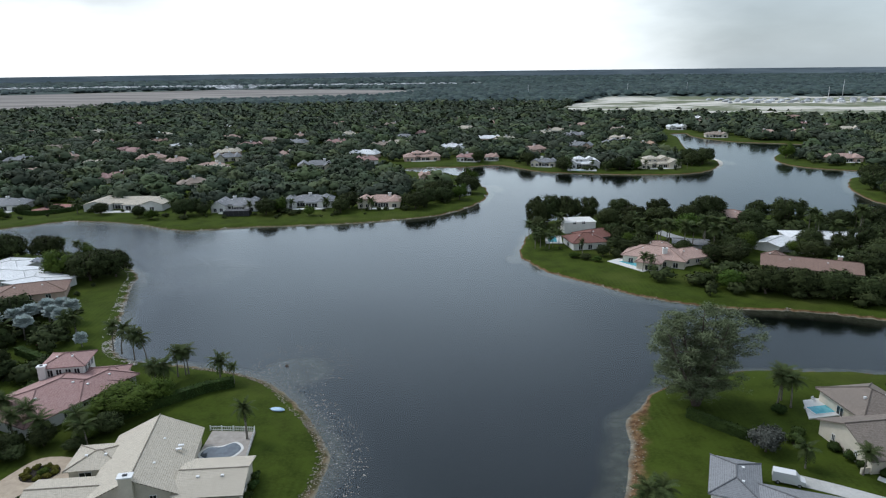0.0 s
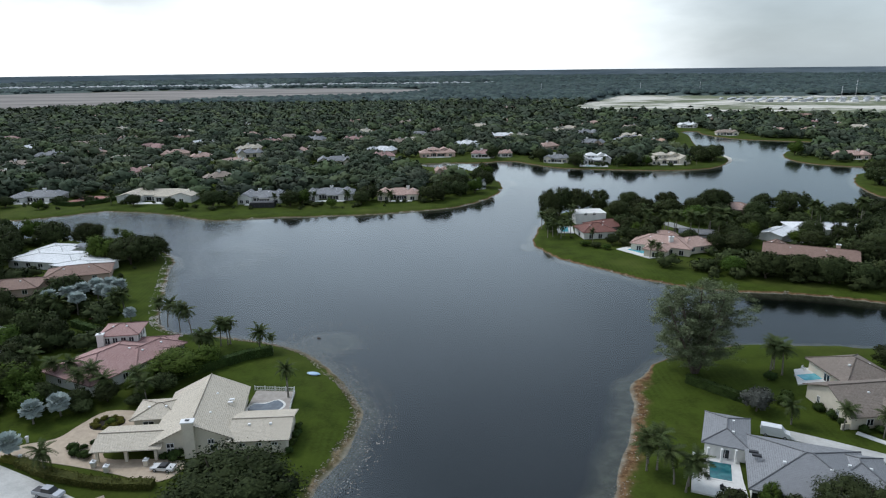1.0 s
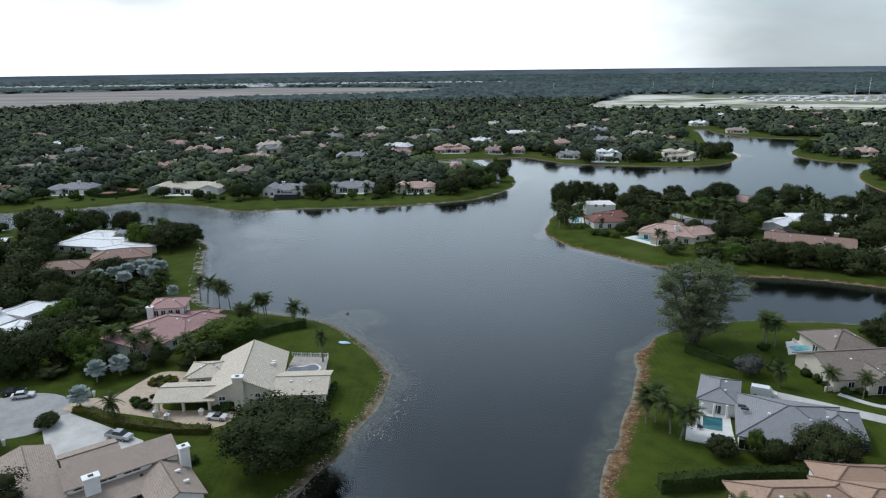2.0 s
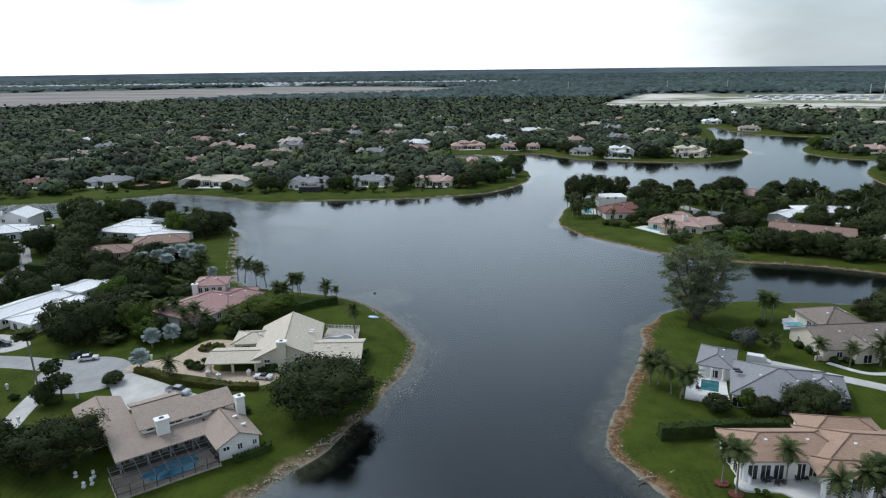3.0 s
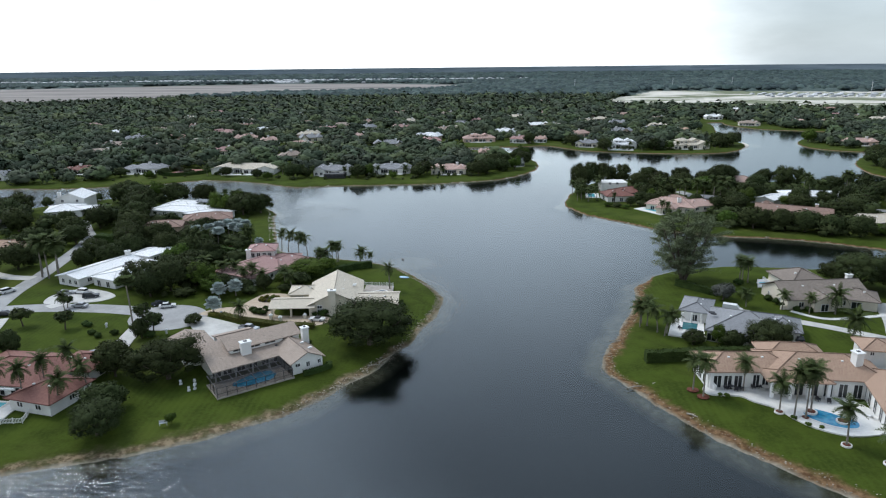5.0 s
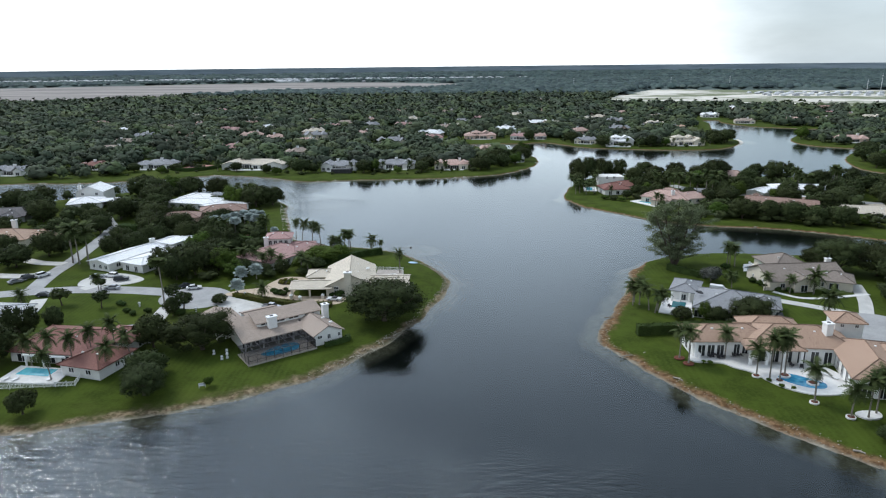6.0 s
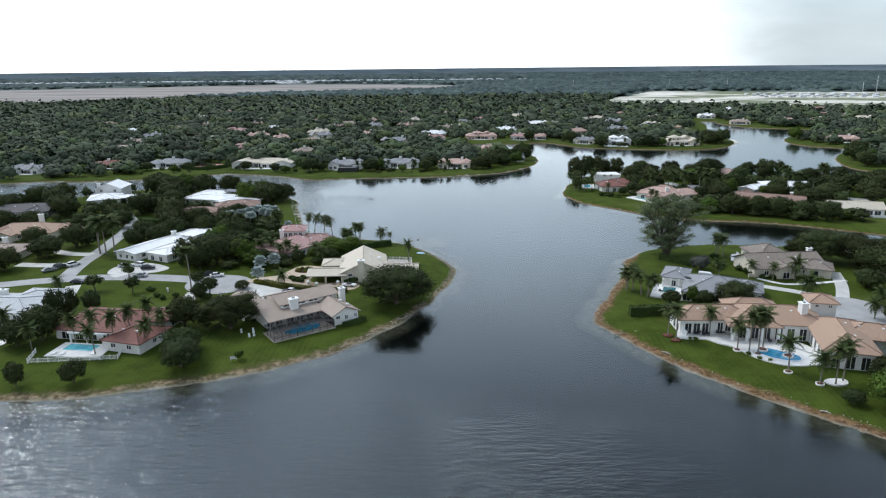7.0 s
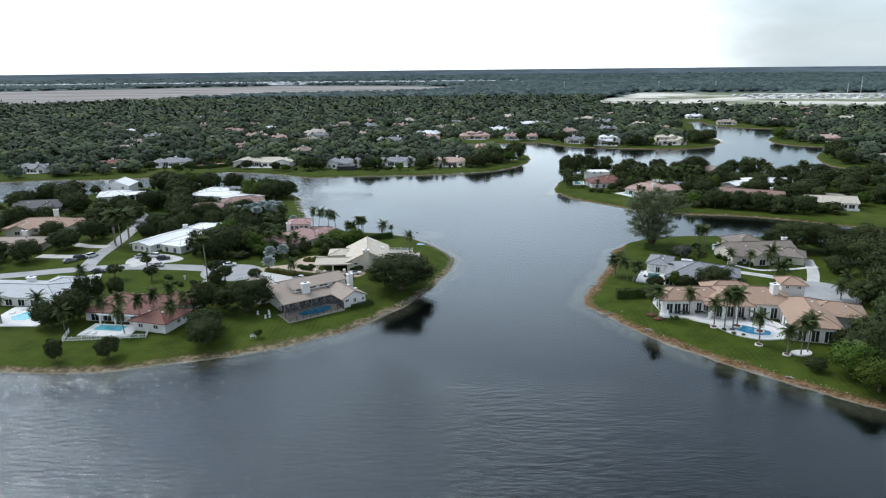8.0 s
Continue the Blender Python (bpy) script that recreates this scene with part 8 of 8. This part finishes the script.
# letter boxes, service boxes and street furniture
for x, y, mat, label in ((-65.0, 86.0, "plastic_white", "white letter box on a post by the drive"), (-62.4, 79.6, "plastic_white", "white pillar box by the drive"), (-72.2, 66.5, "plastic_white", "white letter box near the forecourt"),
                         (-90.5, 70.5, "plastic_white", "white service box at the lawn edge"), (-78.6, 56.5, "plastic_white", "white letter box by the driveway")):
    root = thing("letter_box", pose(x, y, Z), label, "letter box", "letter boxes")
    part("post", boxed(0, 0, -0.2, 0.35, 0.35, 1.0), M[mat], root)
    part("box", boxed(0, 0, 0.8, 0.55, 0.45, 0.45), M[mat], root)
    part("lid", boxed(0, 0, 1.25, 0.62, 0.52, 0.08, 0, 0.8), M[mat], root)
for x, y in ((-47.6, 77.2), (-38.2, 77.6), (-44.6, 75.8)):
    root = thing("pillar", pose(x, y, Z, 0, 0, 4), "cream rendered gate pillar with a ball cap", "pillar")
    part("shaft", boxed(0, 0, -0.2, 0.8, 0.8, 1.3), M["stucco_cream"], root)
    part("cap", boxed(0, 0, 1.1, 1.0, 1.0, 0.18), M["trim_white"], root)
    part("ball", tube(bmesh.new(), [(0, 0, 1.28), (0, 0, 1.36), (0, 0, 1.5), (0, 0, 1.64), (0, 0, 1.70)], [0.08, 0.2, 0.26, 0.18, 0.04], 9), M["trim_white"], root)

# tennis court on the north shore
court = thing("tennis_court", pose(-179, 330, Z, 0, 0, -12), "fenced red tennis court by the lake", "tennis court")
part("surface", boxed(0, 0, -0.2, 18, 22, 0.3), M["court_red"], court)
for x in (-5.5, 5.5):
    part("line", boxed(x, 0, 0.1, 0.12, 20, 0.012), M["trim_white"], court)
part("net", boxed(0, 0, 0.1, 12, 0.08, 0.95), M["frame_dark"], court)
hedge("hedge", [(-193, 320), (-180, 313), (-166, 322), (-163, 338)], 2.0, 2.2, "leaf_hedge", "dark hedge round the tennis court", seed=51)
cage2 = thing("pool_enclosure", pose(-76, 306, Z), "dark screened pool enclosure on the north shore", "screen enclosure")
for i in range(6):
    part("post", boxed(-6.5 + 2.6 * i, -3, 0, 0.16, 0.16, 2.8), M["frame_dark"], cage2)
part("screen", boxed(0, 0, 0, 13, 6, 2.7, 0, 0.96), M["screen"], cage2, "black mesh screen")

# solar panels on the white roof
sol = thing("solar_array", pose(-117, 217, Z + 4.0, 0, 0, -18), "dark solar panels on the white roof", "solar panels")
for i in range(9):
    pnl = part("solar_panel", boxed(0, 0, 0, 1.9, 3.6, 0.08), M["glass"], sol)
    pnl.matrix_local = pose(-8.4 + 2.1 * i, 0, 0.1, 14, 0, 0)
    part("stand", boxed(-8.4 + 2.1 * i, 0, -0.5, 0.3, 3.0, 0.5), M["frame_dark"], sol)


# drift logs and fallen branches on the banks
def log(x, y, rz, L, rad, z):
    root = thing("log", pose(x, y, z, 0, 0, rz), "bleached fallen log on the bank", "log", "logs on the bank")
    part("stem", tube(bmesh.new(), [(-L / 2, 0, rad * 0.6), (0, 0.08 * L, rad * 0.8), (L / 2, 0, rad * 0.6)], [rad, rad * 0.9, rad * 0.55], 7), M["rock"], root)
    part("branch", tube(bmesh.new(), [(0, 0.08 * L, rad), (L * 0.15, 0.28 * L, rad * 1.5)], [rad * 0.5, rad * 0.2], 5), M["rock"], root)


for x, y, a, L, rd in ((49.0, 42.4, 25, 3.0, 0.16), (43.4, 40.2, 20, 3.6, 0.14), (44.2, 65.0, 5, 3.0, 0.14), (-13.2, 52.6, 60, 3.5, 0.14), (-15.0, 50.0, 20, 2.8, 0.12), (-15.8, 51.2, 95, 2.4, 0.1), (52.0, 28.4, -40, 2.2, 0.2), (76.0, 0.2, -30, 2.0, 0.2)):
    log(x, y, a, L, rd, 0.45)


# stones along the water line, and weed afloat over the shallows
def pebbles(name, spots, seed, mat, label, lo, hi, flat=0.6, sink=0.25):
    r = np.random.RandomState(seed)
    base = np.array([(1, 0, 0), (0.3, 0.95, 0.05), (-0.8, 0.6, 0), (-0.85, -0.5, 0.05), (0.25, -0.97, 0), (0.1, 0.05, 1.0), (0.45, -0.4, 0.7), (-0.4, 0.4, 0.75)])
    tri = [(0, 1, 5), (1, 2, 7), (1, 7, 5), (2, 3, 7), (3, 5, 7), (3, 4, 6), (3, 6, 5), (4, 0, 6), (0, 5, 6)]
    verts, faces = [], []
    for i, (x, y, z) in enumerate(spots):
        s = r.uniform(lo, hi)
        a = r.uniform(0, 6.283)
        rot = np.array([[math.cos(a), math.sin(a), 0], [-math.sin(a), math.cos(a), 0], [0, 0, 1]])
        verts.append((base * r.uniform(0.75, 1.2, (8, 1)) @ rot) * np.array([s, s * 0.8, s * flat]) + np.array([x, y, z - s * sink]))
        faces += [tuple(8 * i + k for k in f) for f in tri]
    me = bpy.data.meshes.new(name)
    me.from_pydata(np.concatenate(verts).tolist(), [], faces)
    me.materials.append(mat)
    return tagged(new(name, me), label, "stones" if "stone" in name else "water weed", kind="stuff")


r = np.random.RandomState(61)


def along(poly, i0, i1, n, out_lo, out_hi):
    """Random places beside a stretch of a shore, offsets in metres out on the water."""
    got = []
    for _ in range(n):
        k = r.randint(i0 * 5, i1 * 5)
        a, b = poly[k % len(poly)], poly[(k + 1) % len(poly)]
        t = r.uniform()
        d = (b - a) / (np.linalg.norm(b - a) + 1e-9)
        o = r.uniform(out_lo, out_hi)
        p = a + (b - a) * t + np.array([d[1], -d[0]]) * o
        got.append((p[0], p[1], 0.02 - o * 0.08 if o > 0 else 0.02 - o * 0.35))
    return got


stone_mat = Mat("shore_stone", 0.9)
stone_mat.color(stone_mat.mix(stone_mat.island(), (0.11, 0.09, 0.065), (0.40, 0.36, 0.29)))
pebbles("shore_stones", along(LANDS[0], 9, 19, 2600, -2.2, 3.4), 68, stone_mat.m, "band of pale gravel and stones round the western point", 0.08, 0.26)
pebbles("shore_stones", along(LANDS[0], 8, 27, 1500, -1.6, 1.4), 62, stone_mat.m, "pale stones scattered along the western shore", 0.06, 0.22)
pebbles("shore_stones", along(LANDS[3], 0, 14, 900, -3.0, 1.2), 63, stone_mat.m, "pale stones and rubble on the eastern bank", 0.05, 0.20)
riprap = Mat("riprap_stone", 0.9)
riprap.color(riprap.mix(riprap.island(), (0.24, 0.22, 0.19), (0.52, 0.49, 0.44)))
pebbles("cove_stones", along(LANDS[0], 20, 27, 1700, -2.6, 0.5), 64, riprap.m, "line of pale riprap stones in the cove", 0.2, 0.55, 0.7)
pebbles("north_stones", along(LANDS[1], 3, 25, 2600, -1.6, 0.3), 66, riprap.m, "thin line of pale stones along the north shore", 0.25, 0.6, 0.5)
pebbles("bank_stones", along(LANDS[2], 0, 10, 1100, -1.4, 0.4), 67, stone_mat.m, "pale stones along the middle shore", 0.15, 0.4, 0.5)
weed_mat = Mat("weed", 0.85)
weed_mat.color(weed_mat.mix(weed_mat.island(), (0.14, 0.135, 0.11), (0.50, 0.48, 0.42)))
spots = []
for k in range(700):
    a, q = r.uniform(0, 6.283), math.sqrt(r.uniform(0, 1))
    spots.append((-13 + 14 * q * math.cos(a) + r.normal(0, 1), 138 + 13 * q * math.sin(a), 0.02))
spots += [(x, y, 0.02) for x, y, z in along(LANDS[0], 12, 17, 500, 0.5, 6.0) + along(LANDS[0], 12, 18, 900, 0.6, 8.0)]
off = shore_distance(np.array([p[0] for p in spots]), np.array([p[1] for p in spots]))
spots = [p for p, d in zip(spots, off) if d < -0.6]
pebbles("floating_weed", spots, 65, weed_mat.m, "pale scraps of weed floating on the shallows", 0.05, 0.16, 0.2, 0.1)
rock = thing("rock", pose(-17, 137.5, -0.4, 0, 0, 20), "dark rock breaking the water in the bay", "rock")
part("stone", tube(bmesh.new(), [(-0.2, 0, 0), (0, 0.1, 0.35), (0.1, 0, 0.62), (0.1, 0.05, 0.72)], [0.6, 0.5, 0.3, 0.08], 8), M["bark"], rock)


# masts on the skyline
def mast(x, y, h):
    root = thing("radio_mast", pose(x, y, Z), "slender grey lattice mast beyond the woods", "mast", "masts")
    part("tower", tube(bmesh.new(), [(0, 0, 0), (0, 0, h * 0.6), (0, 0, h)], [0.55, 0.4, 0.15], 4), M["stucco_grey"], root)
    for z in (0.55, 0.72, 0.86):
        part("antenna", boxed(0, 0, h * z, 1.4, 1.4, 1.6), M["stucco_grey"], root)


mast(737, 1080, 42)
mast(716, 1085, 30)
mast(250, 1420, 30)
mast(470, 1400, 30)
mast(600, 1390, 32)


# ---------------------------------------------------------------- survey correction
def surveyed(x, y):
    """The laid-out plan brought to true distances: northings lengthen a little with distance, up to the far suburbs."""
    near = np.minimum(y, 2000.0)
    return x * (1.0016 + 5.65e-5 * near) + 0.28, 3.93 + 1.0129 * near + 1.16e-4 * near * near + 0.82 * (y - near)


for ob in [k for k in scene.objects if k.parent is None and k.type in ("EMPTY", "MESH") and k.name != "backdrop"]:
    if ob.type == "EMPTY":
        ob.location.x, ob.location.y = surveyed(ob.location.x, ob.location.y)
    else:
        co = np.empty(len(ob.data.vertices) * 3)
        ob.data.vertices.foreach_get("co", co)
        co = co.reshape(-1, 3)
        co[:, 0], co[:, 1] = surveyed(co[:, 0], co[:, 1])
        ob.data.vertices.foreach_set("co", co.ravel())
        ob.data.update()
